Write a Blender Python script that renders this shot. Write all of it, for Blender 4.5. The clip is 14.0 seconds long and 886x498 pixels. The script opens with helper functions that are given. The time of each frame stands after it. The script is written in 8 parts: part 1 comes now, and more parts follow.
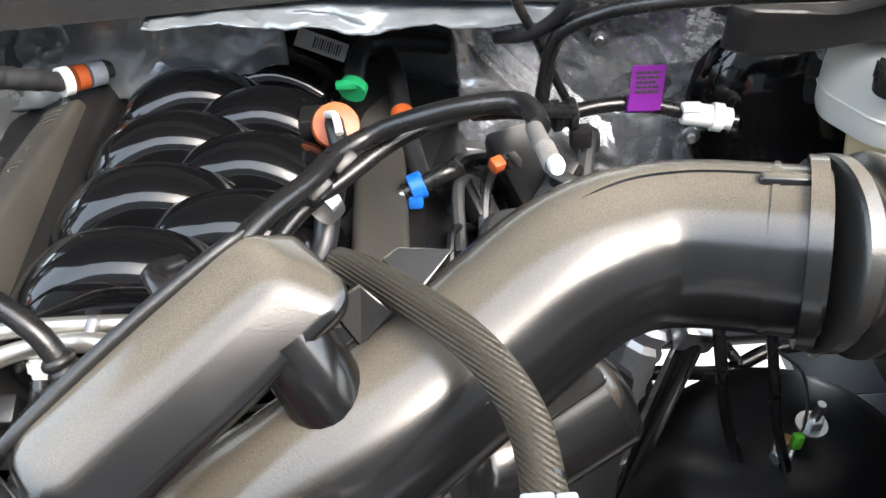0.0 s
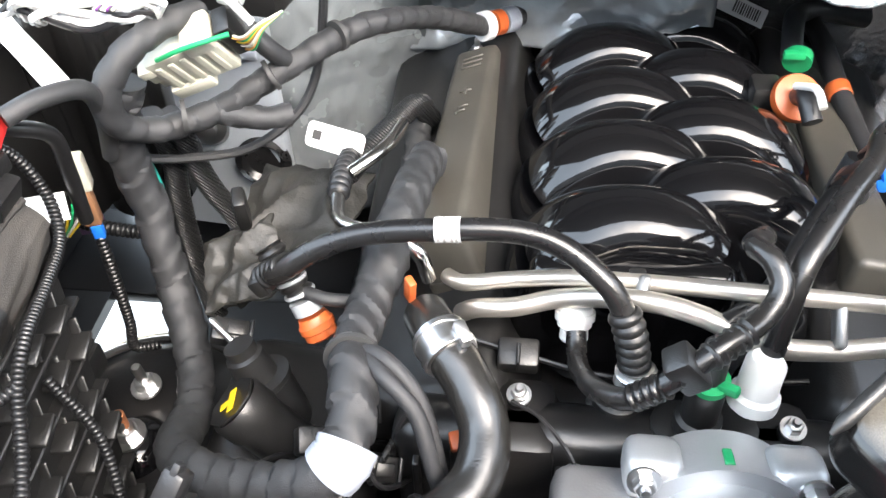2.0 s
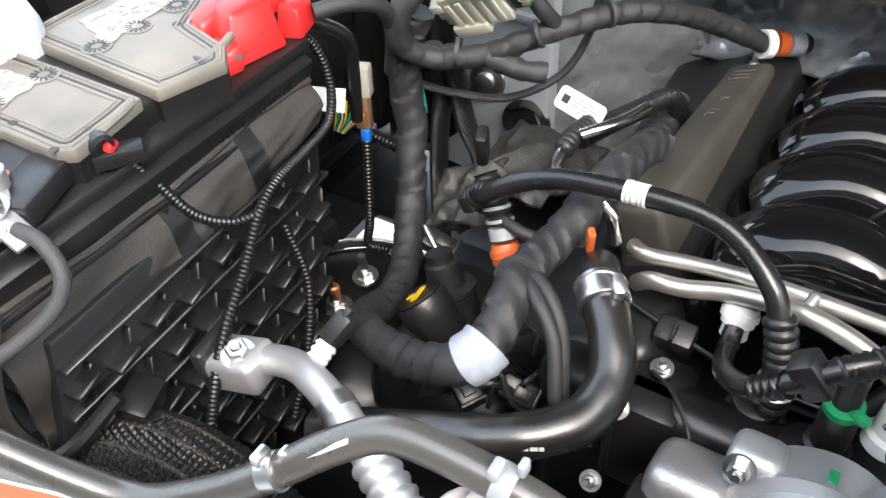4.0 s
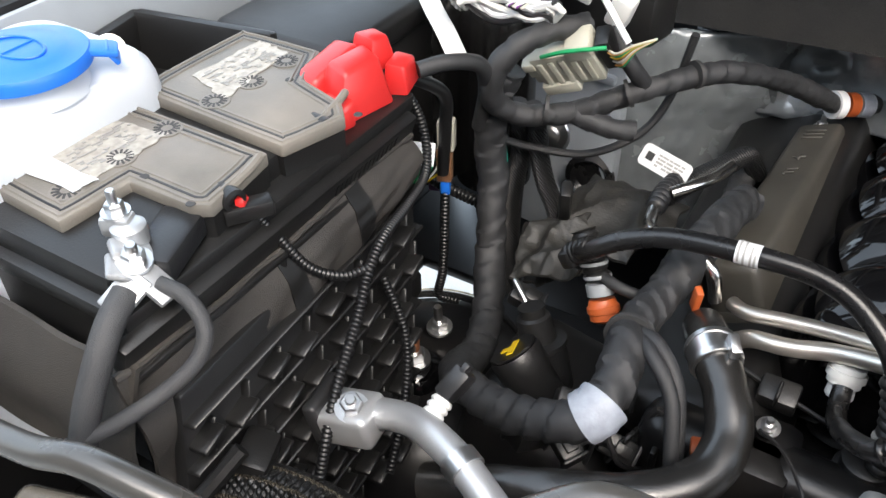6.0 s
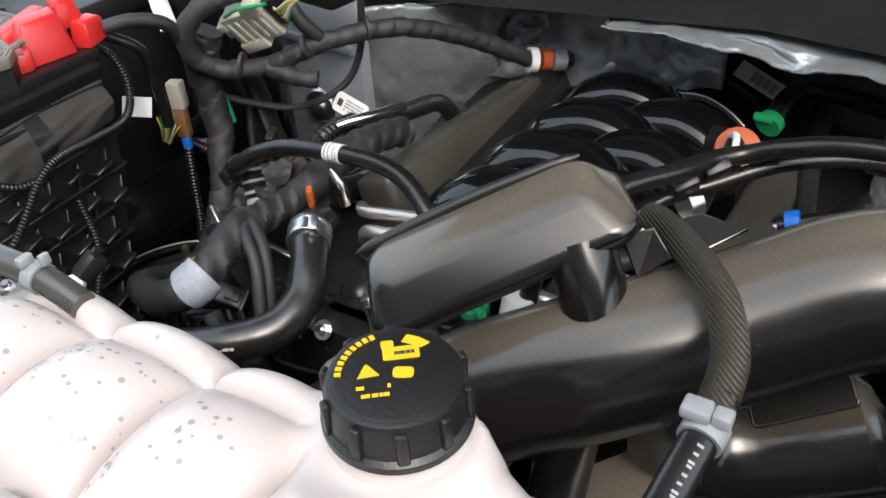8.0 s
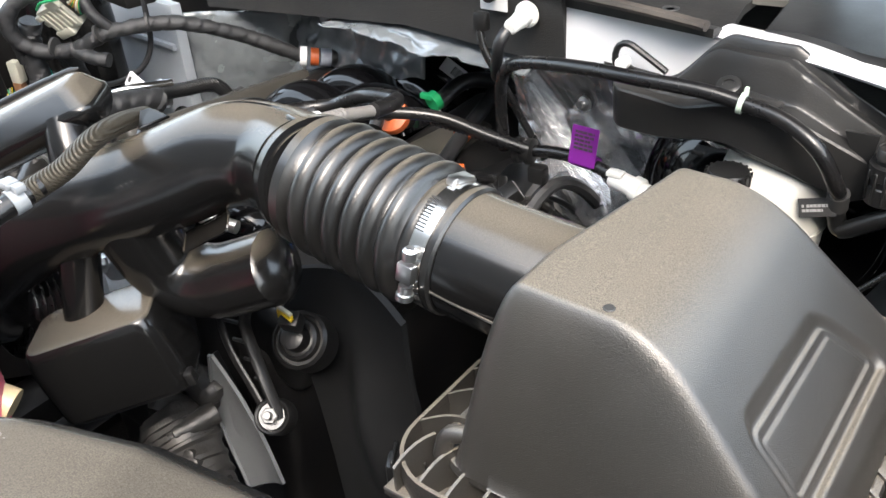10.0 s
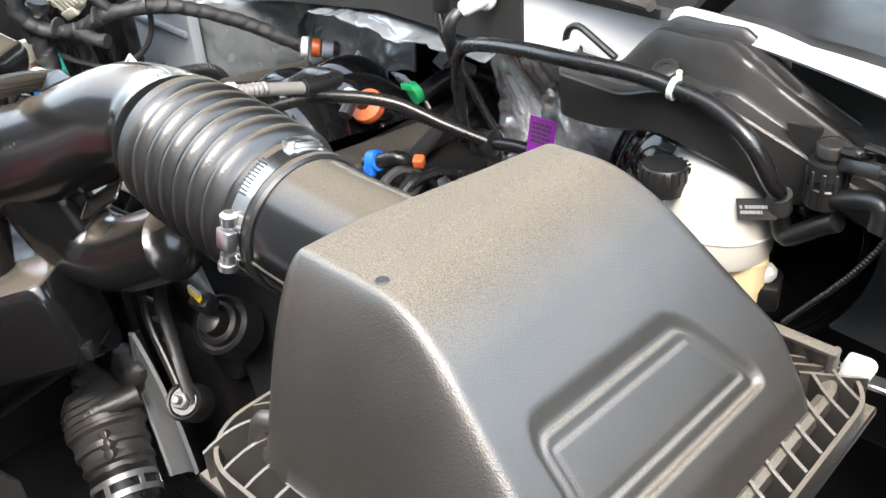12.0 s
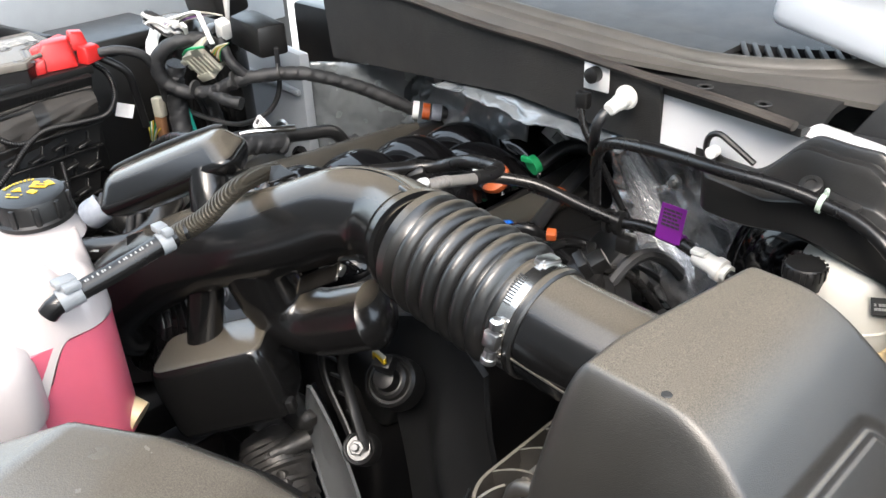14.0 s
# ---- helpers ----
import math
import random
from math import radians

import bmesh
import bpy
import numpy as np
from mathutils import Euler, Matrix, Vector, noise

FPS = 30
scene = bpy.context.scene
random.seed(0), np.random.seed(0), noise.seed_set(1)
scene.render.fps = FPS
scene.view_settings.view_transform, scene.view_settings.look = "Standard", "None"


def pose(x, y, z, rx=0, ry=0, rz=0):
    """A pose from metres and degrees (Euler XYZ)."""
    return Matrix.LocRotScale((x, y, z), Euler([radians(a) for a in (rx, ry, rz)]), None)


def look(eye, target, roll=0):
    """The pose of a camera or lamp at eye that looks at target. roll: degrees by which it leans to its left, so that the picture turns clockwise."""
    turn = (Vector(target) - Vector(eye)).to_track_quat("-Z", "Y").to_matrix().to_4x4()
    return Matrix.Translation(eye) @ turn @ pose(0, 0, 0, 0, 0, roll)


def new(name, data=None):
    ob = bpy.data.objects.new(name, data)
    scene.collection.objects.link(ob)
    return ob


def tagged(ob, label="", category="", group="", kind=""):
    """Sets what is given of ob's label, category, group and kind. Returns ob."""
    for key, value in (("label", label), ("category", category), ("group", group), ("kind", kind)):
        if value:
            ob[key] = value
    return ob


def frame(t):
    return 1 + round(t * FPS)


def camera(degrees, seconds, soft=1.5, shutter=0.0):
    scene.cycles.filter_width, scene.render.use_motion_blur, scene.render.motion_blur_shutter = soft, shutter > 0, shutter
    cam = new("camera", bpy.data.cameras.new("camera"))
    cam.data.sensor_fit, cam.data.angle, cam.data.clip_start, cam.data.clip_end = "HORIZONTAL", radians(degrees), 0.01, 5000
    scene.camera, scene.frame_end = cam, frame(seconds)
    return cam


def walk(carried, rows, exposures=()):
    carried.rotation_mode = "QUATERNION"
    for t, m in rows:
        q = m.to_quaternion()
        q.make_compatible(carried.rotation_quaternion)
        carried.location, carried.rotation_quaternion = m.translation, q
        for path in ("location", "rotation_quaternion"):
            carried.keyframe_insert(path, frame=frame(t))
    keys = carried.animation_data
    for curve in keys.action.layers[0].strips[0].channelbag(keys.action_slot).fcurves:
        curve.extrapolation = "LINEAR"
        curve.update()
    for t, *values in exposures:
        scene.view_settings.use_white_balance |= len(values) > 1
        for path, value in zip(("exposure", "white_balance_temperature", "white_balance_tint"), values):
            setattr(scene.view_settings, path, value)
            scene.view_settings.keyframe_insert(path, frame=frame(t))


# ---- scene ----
cam = camera(54.5, 14.0)
PATH = [
    (0, (0.077, 0.039, 1.538), (0.113, 1.552, 0.231), -2.4),
    (0.5, (-0.015, 0.051, 1.54), (0.017, 1.52, 0.183), -2.4),
    (1, (-0.102, 0.057, 1.55), (-0.11, 1.511, 0.177), -2.6),
    (1.5, (-0.168, 0.049, 1.563), (-0.264, 1.493, 0.182), -2.6),
    (2, (-0.229, 0.039, 1.556), (-0.426, 1.466, 0.169), -2.4),
    (2.5, (-0.289, 0.017, 1.55), (-0.565, 1.425, 0.156), -0.0),
    (2.7, (-0.3, 0.0, 1.547), (-0.697, 1.38, 0.155), -0.7),
    (4.8, (-0.063, -0.026, 1.575), (-0.911, 1.227, 0.267), -2.0),
    (5, (-0.072, -0.024, 1.578), (-0.923, 1.242, 0.284), -2.0),
    (5.5, (-0.146, -0.035, 1.577), (-0.992, 1.255, 0.304), -1.6),
    (6, (-0.215, -0.069, 1.573), (-1.04, 1.24, 0.306), -1.0),
    (6.5, (-0.165, -0.094, 1.558), (-0.981, 1.229, 0.3), -1.1),
    (7, (-0.048, -0.069, 1.565), (-0.891, 1.259, 0.329), -2.8),
    (7.5, (0.072, -0.039, 1.56), (-0.802, 1.293, 0.351), -4.0),
    (8, (0.159, -0.049, 1.541), (-0.744, 1.296, 0.367), -4.2),
    (8.5, (0.287, -0.068, 1.544), (-0.64, 1.291, 0.407), -4.4),
    (9, (0.421, -0.086, 1.565), (-0.534, 1.284, 0.464), -4.4),
    (9.2, (0.481, -0.096, 1.576), (-0.481, 1.278, 0.487), -4.2),
    (11.3, (0.766, 0.103, 1.471), (-0.451, 1.305, 0.435), -4.3),
    (11.5, (0.762, 0.103, 1.474), (-0.455, 1.309, 0.442), -4.2),
    (12, (0.755, 0.084, 1.484), (-0.479, 1.286, 0.468), -4.2),
    (12.5, (0.713, 0.052, 1.514), (-0.525, 1.257, 0.507), -4.0),
    (13, (0.643, 0.025, 1.556), (-0.592, 1.236, 0.554), -3.7),
    (13.5, (0.623, -0.005, 1.583), (-0.621, 1.197, 0.58), -3.2),
    (14, (0.697, -0.064, 1.599), (-0.551, 1.145, 0.61), -2.7),
]
EXPOSURE, SKY, SUN = 2.95, 0.08, 0.25
HAZE = (3.70, 4.15, 4.26)
EASE = [(0.0, 0.42), (1.0, 0.6), (2.0, 0.9), (2.7, 0.55), (4.8, -0.14), (5.5, -0.32), (6.0, -0.50), (7.0, -0.62), (8.5, -0.9), (9.2, -0.5), (11.3, 0.38), (12.5, 0.34), (13.5, 0.2), (14.0, -0.26)]
walk(cam, [(t, look(eye, target, roll)) for t, eye, target, roll in PATH], exposures=[(t, EXPOSURE + e) for t, e in EASE])

# ---- world, sun ----
world = bpy.data.worlds.new("sky")
scene.world = world
world.use_nodes = True
wn = world.node_tree
sky = wn.nodes.new("ShaderNodeTexSky")
sky.sky_type = "NISHITA"
sky.sun_disc = False
sky.sun_elevation, sky.sun_rotation = radians(50), radians(141)
sky.air_density, sky.dust_density, sky.ozone_density = 1.0, 5.0, 1.2
back = wn.nodes["Background"]
back.inputs["Strength"].default_value = SKY
haze = wn.nodes.new("ShaderNodeMix")
haze.data_type, haze.blend_type = "RGBA", "ADD"
haze.inputs["Factor"].default_value = 1.0
haze.inputs["B"].default_value = (*HAZE, 1)  # thin bright cloud over the whole sky
wn.links.new(sky.outputs[0], haze.inputs["A"])
wn.links.new(haze.outputs["Result"], back.inputs[0])
sun = new("sun", bpy.data.lights.new("sun", "SUN"))
sun.data.energy, sun.data.angle, sun.data.color = SUN, radians(20), (1.0, 0.975, 0.95)
sun.matrix_world = look((0, 0, 0), (-0.50, 0.62, -0.95))

# ---- materials ----


def mat(name, col, rough=0.5, metal=0.0, var=0.18, vscale=35.0, bump=0.15, bscale=500.0, dist=0.0006,
        coat=0.0, dust=0.0, bands=0.0, weave=0.0, dust_sheen=0.0, sandy=0.3, **extra):
    """A surface: colour with two scales of variation, uneven gloss, fine relief; bands: wrapped-tape ridges a metre;
    weave: woven squares a metre; dust_sheen: fine tan dust lying on level faces, with tan highlights painted in; sandy:
    how uneven that tan is.
    """
    m = bpy.data.materials.new(name)
    m.use_nodes = True
    nt = m.node_tree
    b = nt.nodes["Principled BSDF"]
    tc = nt.nodes.new("ShaderNodeTexCoord")

    def noise_at(scale, detail=4.0):
        n = nt.nodes.new("ShaderNodeTexNoise")
        n.inputs["Scale"].default_value, n.inputs["Detail"].default_value = scale, detail
        nt.links.new(tc.outputs["Object"], n.inputs["Vector"])
        return n

    big, fine = noise_at(vscale), noise_at(bscale, 2.0)
    mix = nt.nodes.new("ShaderNodeMix")
    mix.data_type = "RGBA"
    mix.inputs["A"].default_value = (*[min(1, c * (1 - var)) for c in col], 1)
    mix.inputs["B"].default_value = (*[min(1, c * (1 + var)) for c in col], 1)
    nt.links.new(big.outputs["Fac"], mix.inputs["Factor"])
    out = mix.outputs["Result"]
    if dust:
        d = noise_at(vscale * 0.35, 6.0)
        ramp = nt.nodes.new("ShaderNodeMapRange")
        ramp.inputs["From Min"].default_value, ramp.inputs["From Max"].default_value = 0.42, 0.7
        ramp.inputs["To Max"].default_value = dust
        nt.links.new(d.outputs["Fac"], ramp.inputs["Value"])
        m2 = nt.nodes.new("ShaderNodeMix")
        m2.data_type = "RGBA"
        m2.inputs["B"].default_value = (0.33, 0.29, 0.24, 1)
        nt.links.new(ramp.outputs[0], m2.inputs["Factor"])
        nt.links.new(out, m2.inputs["A"])
        out = m2.outputs["Result"]
    # tan on upward faces: settled dust plus highlights put into the colour
    if dust_sheen:
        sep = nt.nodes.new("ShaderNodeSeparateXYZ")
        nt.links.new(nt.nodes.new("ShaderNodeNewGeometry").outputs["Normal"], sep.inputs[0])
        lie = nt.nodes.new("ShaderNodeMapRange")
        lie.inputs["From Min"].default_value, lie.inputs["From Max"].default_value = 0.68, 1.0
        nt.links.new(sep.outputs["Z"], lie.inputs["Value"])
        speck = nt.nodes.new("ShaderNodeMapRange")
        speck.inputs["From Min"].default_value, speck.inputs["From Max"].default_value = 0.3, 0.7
        speck.inputs["To Min"].default_value, speck.inputs["To Max"].default_value = dust_sheen * (1 - sandy), dust_sheen * (1 + sandy)
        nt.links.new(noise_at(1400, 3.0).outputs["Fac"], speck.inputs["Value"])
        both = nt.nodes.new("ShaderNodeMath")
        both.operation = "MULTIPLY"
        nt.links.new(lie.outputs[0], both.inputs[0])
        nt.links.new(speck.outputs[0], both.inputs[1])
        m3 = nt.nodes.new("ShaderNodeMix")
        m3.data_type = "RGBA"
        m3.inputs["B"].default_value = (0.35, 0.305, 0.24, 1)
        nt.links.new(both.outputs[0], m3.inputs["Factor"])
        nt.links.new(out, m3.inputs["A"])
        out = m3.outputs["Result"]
    nt.links.new(out, b.inputs["Base Color"])
    rr = nt.nodes.new("ShaderNodeMapRange")
    rr.inputs["To Min"].default_value, rr.inputs["To Max"].default_value = rough * 0.82, min(1, rough * 1.2)
    nt.links.new(big.outputs["Fac"], rr.inputs["Value"])
    nt.links.new(rr.outputs[0], b.inputs["Roughness"])
    b.inputs["Metallic"].default_value = metal
    b.inputs["Coat Weight"].default_value = coat
    b.inputs["Coat Roughness"].default_value = 0.08
    height = fine.outputs["Fac"]
    for scale, axis in ((bands, "Z"), (weave, "DIAGONAL")):
        if scale:
            w = nt.nodes.new("ShaderNodeTexWave")
            w.inputs["Scale"].default_value = scale
            w.inputs["Distortion"].default_value = 1.5 if axis == "Z" else 0.0
            w.bands_direction = axis
            nt.links.new(tc.outputs["Object"], w.inputs["Vector"])
            add = nt.nodes.new("ShaderNodeMath")
            add.operation = "ADD"
            nt.links.new(height, add.inputs[0])
            nt.links.new(w.outputs["Fac"], add.inputs[1])
            height = add.outputs[0]
    bp = nt.nodes.new("ShaderNodeBump")
    bp.inputs["Strength"].default_value, bp.inputs["Distance"].default_value = bump, dist
    nt.links.new(height, bp.inputs["Height"])
    nt.links.new(bp.outputs[0], b.inputs["Normal"])
    for key, value in extra.items():
        b.inputs[key.replace("_", " ")].default_value = value
    return m


GLOSS = mat("gloss_black_plastic", (0.0035, 0.0035, 0.004), 0.085, bump=0.04, bscale=160, dust=0.003, Specular_IOR_Level=0.5)
SATIN = mat("satin_black_plastic", (0.006, 0.006, 0.0062), 0.19, bump=0.16, bscale=900, dist=0.0002, dust=0.004, dust_sheen=0.30, sandy=0.25, Specular_IOR_Level=0.55)
GRAIN = mat("grained_black_plastic", (0.026, 0.0245, 0.0225), 0.33, bump=0.55, bscale=1500, dist=0.0005, dust=0.03, dust_sheen=0.32, sandy=0.9, Specular_IOR_Level=1.0, Specular_Tint=(1.0, 0.97, 0.93, 1))
MATT = mat("matt_black_plastic", (0.008, 0.008, 0.0082), 0.38, bump=0.3, bscale=700, dust=0.007)
DUSTY = mat("dusty_black_plastic", (0.036, 0.034, 0.029), 0.5, bump=0.3, bscale=900, dust=0.05)
SHIELD = mat("dusty_crumpled_shield", (0.018, 0.0175, 0.0155), 0.55, var=0.35, vscale=60, bump=0.5, bscale=300, dist=0.001, dust=0.025)
RUBBER = mat("black_rubber", (0.007, 0.007, 0.0075), 0.27, bump=0.2, bscale=600, dust=0.02)
# tan on the upward pleats is dust with painted-in sky gloss
PLEATED = mat("dusty_pleated_rubber", (0.008, 0.008, 0.008), 0.30, bump=0.22, bscale=500, dust=0.015, dust_sheen=0.27, sandy=0.35, Specular_IOR_Level=0.75)
GREYRUB = mat("grey_rubber", (0.013, 0.0135, 0.015), 0.36, bump=0.25, bscale=500, dust=0.02)
RADRUB = mat("satin_coolant_rubber", (0.010, 0.0098, 0.0096), 0.25, bump=0.3, bscale=700, dust=0.02, Specular_IOR_Level=0.65)
TAPE = mat("cloth_tape", (0.0185, 0.0192, 0.0208), 0.5, bump=0.8, bscale=1500, dist=0.0006, dust=0.004)
TAPEG = mat("grey_cloth_tape", (0.036, 0.037, 0.039), 0.6, bump=0.7, bscale=1300, dist=0.0007, dust=0.03)
LOOM = mat("corrugated_loom", (0.007, 0.007, 0.0075), 0.35, bump=0.1)
BRAID = mat("braided_sleeve", (0.05, 0.042, 0.03), 0.36, 0.3, var=0.4, vscale=900, bump=0.9, bscale=1200, dist=0.001, weave=190)
SLEEVE = mat("black_braided_sleeve", (0.011, 0.0112, 0.0115), 0.30, var=0.6, vscale=900, bump=1.0, dist=0.0011, weave=150)
CASTDARK = mat("grimy_cast_metal", (0.045, 0.044, 0.043), 0.42, 0.5, var=0.4, vscale=60, bump=0.5, bscale=400, dist=0.0008, dust=0.05)
ALU = mat("cast_aluminium", (0.36, 0.36, 0.37), 0.42, 0.8, bump=0.45, bscale=500, dist=0.0007, dust=0.2)
STEEL = mat("bright_steel", (0.72, 0.70, 0.67), 0.2, 1.0, var=0.08, bump=0.06)
SATSTEEL = mat("satin_steel_tube", (0.66, 0.62, 0.56), 0.34, 0.9, var=0.1, bump=0.1)
BRIGHTALU = mat("bright_dull_aluminium", (0.50, 0.51, 0.52), 0.42, 0.75, var=0.12, bump=0.3, bscale=500, dist=0.0004, dust=0.05)
ZINC = mat("zinc_plated_steel", (0.62, 0.62, 0.62), 0.32, 1.0, bump=0.1)
GREYLINE = mat("satin_grey_line", (0.040, 0.038, 0.035), 0.28, var=0.2, bump=0.1, bscale=400, dust=0.05, Specular_IOR_Level=0.8)
RUST = mat("copper_coloured_nut", (0.42, 0.17, 0.08), 0.45, 0.6)
FOIL = mat("foil_heat_shield", (0.60, 0.61, 0.63), 0.25, 0.75, var=0.2, bump=0.6, bscale=140, dist=0.0018)
FILM = mat("grey_sound_deadening_film", (0.15, 0.165, 0.175), 0.26, 0.2, bump=0.4, bscale=120, dist=0.001)
WHITE = mat("white_plastic", (0.62, 0.62, 0.60), 0.4, var=0.05, bump=0.05)
PALEGREEN = mat("pale_green_plastic", (0.42, 0.50, 0.42), 0.5, var=0.1)
PAPER = mat("white_paper_label", (0.62, 0.63, 0.64), 0.6, var=0.08, bump=0.05)
INK = mat("black_ink", (0.03, 0.03, 0.03), 0.6)
GREYINK = mat("worn_grey_ink", (0.28, 0.28, 0.27), 0.6)
PRINT = mat("pale_hose_print", (0.30, 0.30, 0.29), 0.6)
PAINT = mat("white_body_paint", (0.74, 0.75, 0.77), 0.25, var=0.04, bump=0.02, coat=0.6)
GREEN = mat("green_plastic", (0.01, 0.26, 0.09), 0.4, var=0.1)
ORANGE = mat("orange_plastic", (0.38, 0.078, 0.018), 0.42, var=0.1)
BLUE = mat("blue_plastic", (0.012, 0.14, 0.60), 0.4, var=0.1)
PURPLE = mat("purple_label", (0.15, 0.012, 0.21), 0.45, var=0.08)
RED = mat("red_plastic", (0.50, 0.020, 0.020), 0.33, var=0.08, bump=0.1, dust=0.02)
YELLOW = mat("yellow_print", (0.55, 0.38, 0.01), 0.5, var=0.08)
BEIGE = mat("beige_plastic", (0.42, 0.41, 0.34), 0.45, var=0.1)
AMBER = mat("yellowed_plastic", (0.46, 0.36, 0.22), 0.35, var=0.15)
BROWN = mat("brown_plastic", (0.20, 0.10, 0.05), 0.45)
CLOTH = mat("woven_battery_jacket", (0.027, 0.0245, 0.022), 0.6, var=0.25, bump=0.6, bscale=1100, dist=0.0008, dust=0.06)
BATT = mat("battery_lid_plastic", (0.135, 0.126, 0.110), 0.45, var=0.28, bump=0.45, bscale=700, dust=0.3)
TANK = mat("milky_tank_plastic", (0.50, 0.455, 0.445), 0.30, var=0.05, vscale=14, bump=0.06)
PINK = mat("coolant_behind_milky_plastic", (0.60, 0.12, 0.18), 0.3, var=0.06, bump=0.03, Subsurface_Weight=0.2, Subsurface_Scale=0.02)
WASHER = mat("white_reservoir_plastic", (0.50, 0.535, 0.58), 0.4, var=0.03, bump=0.05)
RESV = mat("milky_reservoir_plastic", (0.50, 0.49, 0.445), 0.35, var=0.04, bump=0.05)
PALE = mat("pale_pink_translucent_plastic", (0.62, 0.36, 0.40), 0.3, var=0.08, vscale=20, bump=0.03)
FLUID = mat("brake_fluid_behind_plastic", (0.62, 0.50, 0.30), 0.35, var=0.06)
COWL = mat("black_cowl_fleece", (0.017, 0.0165, 0.016), 0.75, var=0.55, bump=0.7, bscale=650, dist=0.0016, dust=0.03)
FLAP = mat("dull_foil_film", (0.24, 0.26, 0.275), 0.22, 0.45, var=0.3, bump=0.4, bscale=120, dist=0.0014)
TROUGH = mat("black_channel_plastic", (0.010, 0.010, 0.010), 0.6, var=0.3, bump=0.4, bscale=400, dust=0.05)
LEDGE = mat("dusty_tray_plastic", (0.088, 0.083, 0.076), 0.55, var=0.18, bump=0.3, bscale=600, dust=0.08)
BRACKET = mat("mid_black_moulded_plastic", (0.016, 0.016, 0.016), 0.36, var=0.15, bump=0.25, bscale=600, dust=0.03)
GREYCOWL = mat("grey_cowl_plastic", (0.034, 0.034, 0.036), 0.62, var=0.15, bump=0.3, bscale=900, dust=0.06)
SEAL = mat("dusty_rubber_seal", (0.036, 0.030, 0.026), 0.8, var=0.55, bump=0.6, bscale=300, dust=0.10)
DARK = mat("black_chassis_paint", (0.006, 0.006, 0.0065), 0.32, bump=0.2, bscale=300, dust=0.015)
# white body paint made darker and bluer, its shade put into the colour
SHADEDPAINT = mat("shaded_white_paint", (0.30, 0.33, 0.36), 0.35, var=0.08, bump=0.05)
BLOCKER = mat("dark_light_blocker", (0.11, 0.11, 0.11), 0.8, var=0.3, vscale=1.5, bump=0.4, bscale=40, dist=0.004)
CONCRETE = mat("pale_concrete", (0.46, 0.45, 0.42), 0.85, var=0.2, vscale=3, bump=0.6, bscale=120, dist=0.003)
PVCGREY = mat("grey_ribbed_plastic", (0.16, 0.15, 0.14), 0.35, bump=0.2)
EDGEGREY = mat("grey_satin_blade", (0.12, 0.125, 0.13), 0.35, var=0.12, bump=0.1)
WALLGREY = mat("dark_grey_moulded_wall", (0.013, 0.0138, 0.015), 0.42, var=0.15, bump=0.25, bscale=600, dust=0.01)
# the radiator cover's glossy tan highlight is painted in on its level faces
TANNED = mat("dust_and_sheen_black_plastic", (0.014, 0.0132, 0.012), 0.26, bump=0.3, bscale=1200, dist=0.0004, dust=0.03, dust_sheen=0.24, sandy=0.3, Specular_IOR_Level=0.8)
DULLCLAMP = mat("dull_clamp_steel", (0.22, 0.22, 0.22), 0.4, 0.7, var=0.2, bump=0.1)
LILAC = mat("faded_purple_plastic", (0.22, 0.12, 0.24), 0.45)
TEAL = mat("teal_wire", (0.01, 0.25, 0.20), 0.45)
LIME = mat("lime_green_plastic", (0.10, 0.42, 0.03), 0.4)
PVC = mat("orange_wire", (0.65, 0.3, 0.08), 0.5)
TAPEW = mat("white_blue_tape", (0.25, 0.275, 0.32), 0.5, var=0.35, vscale=120, bump=0.5, bscale=500)
CLEARISH = mat("cloudy_clip_plastic", (0.23, 0.245, 0.26), 0.35, var=0.15, vscale=90)
WORN = mat("worn_printed_label", (0.33, 0.32, 0.29), 0.6, var=0.65, vscale=170, bump=0.2, dust=0.3)

# ---- mesh helpers ----


def finish(name, bm, material, sharp=38):
    """Links a bmesh as one mesh object, smooth but for its sharp edges."""
    bmesh.ops.remove_doubles(bm, verts=bm.verts, dist=1e-6)
    bmesh.ops.recalc_face_normals(bm, faces=bm.faces)
    for f in bm.faces:
        f.smooth = True
    lim = radians(sharp)
    for e in bm.edges:
        e.smooth = len(e.link_faces) == 2 and e.calc_face_angle(0) < lim
    me = bpy.data.meshes.new(name)
    bm.to_mesh(me)
    bm.free()
    me.materials.append(material)
    return new(name, me)


def part(name, bm, material, parent, label="", sharp=38):
    ob = finish(name, bm, material, sharp)
    ob.parent = parent
    if parent.type == "EMPTY":
        ob.matrix_parent_inverse = Matrix.Translation(parent["drawn_at"]).inverted()
    return tagged(ob, label)


def thing(name, at, label, category, group="", kind="", by=(0, 0, 0)):
    """A thing of parts; by: how far it is set from the place at which its parts are drawn."""
    ob = new(name)
    ob.empty_display_size = 0.02
    ob["drawn_at"] = at
    ob.matrix_basis = Matrix.Translation(Vector(at) + Vector(by))
    return tagged(ob, label, category, group, kind)


def solo(name, bm, material, label, category, group="", kind="", sharp=38):
    return tagged(finish(name, bm, material, sharp), label, category, group, kind)


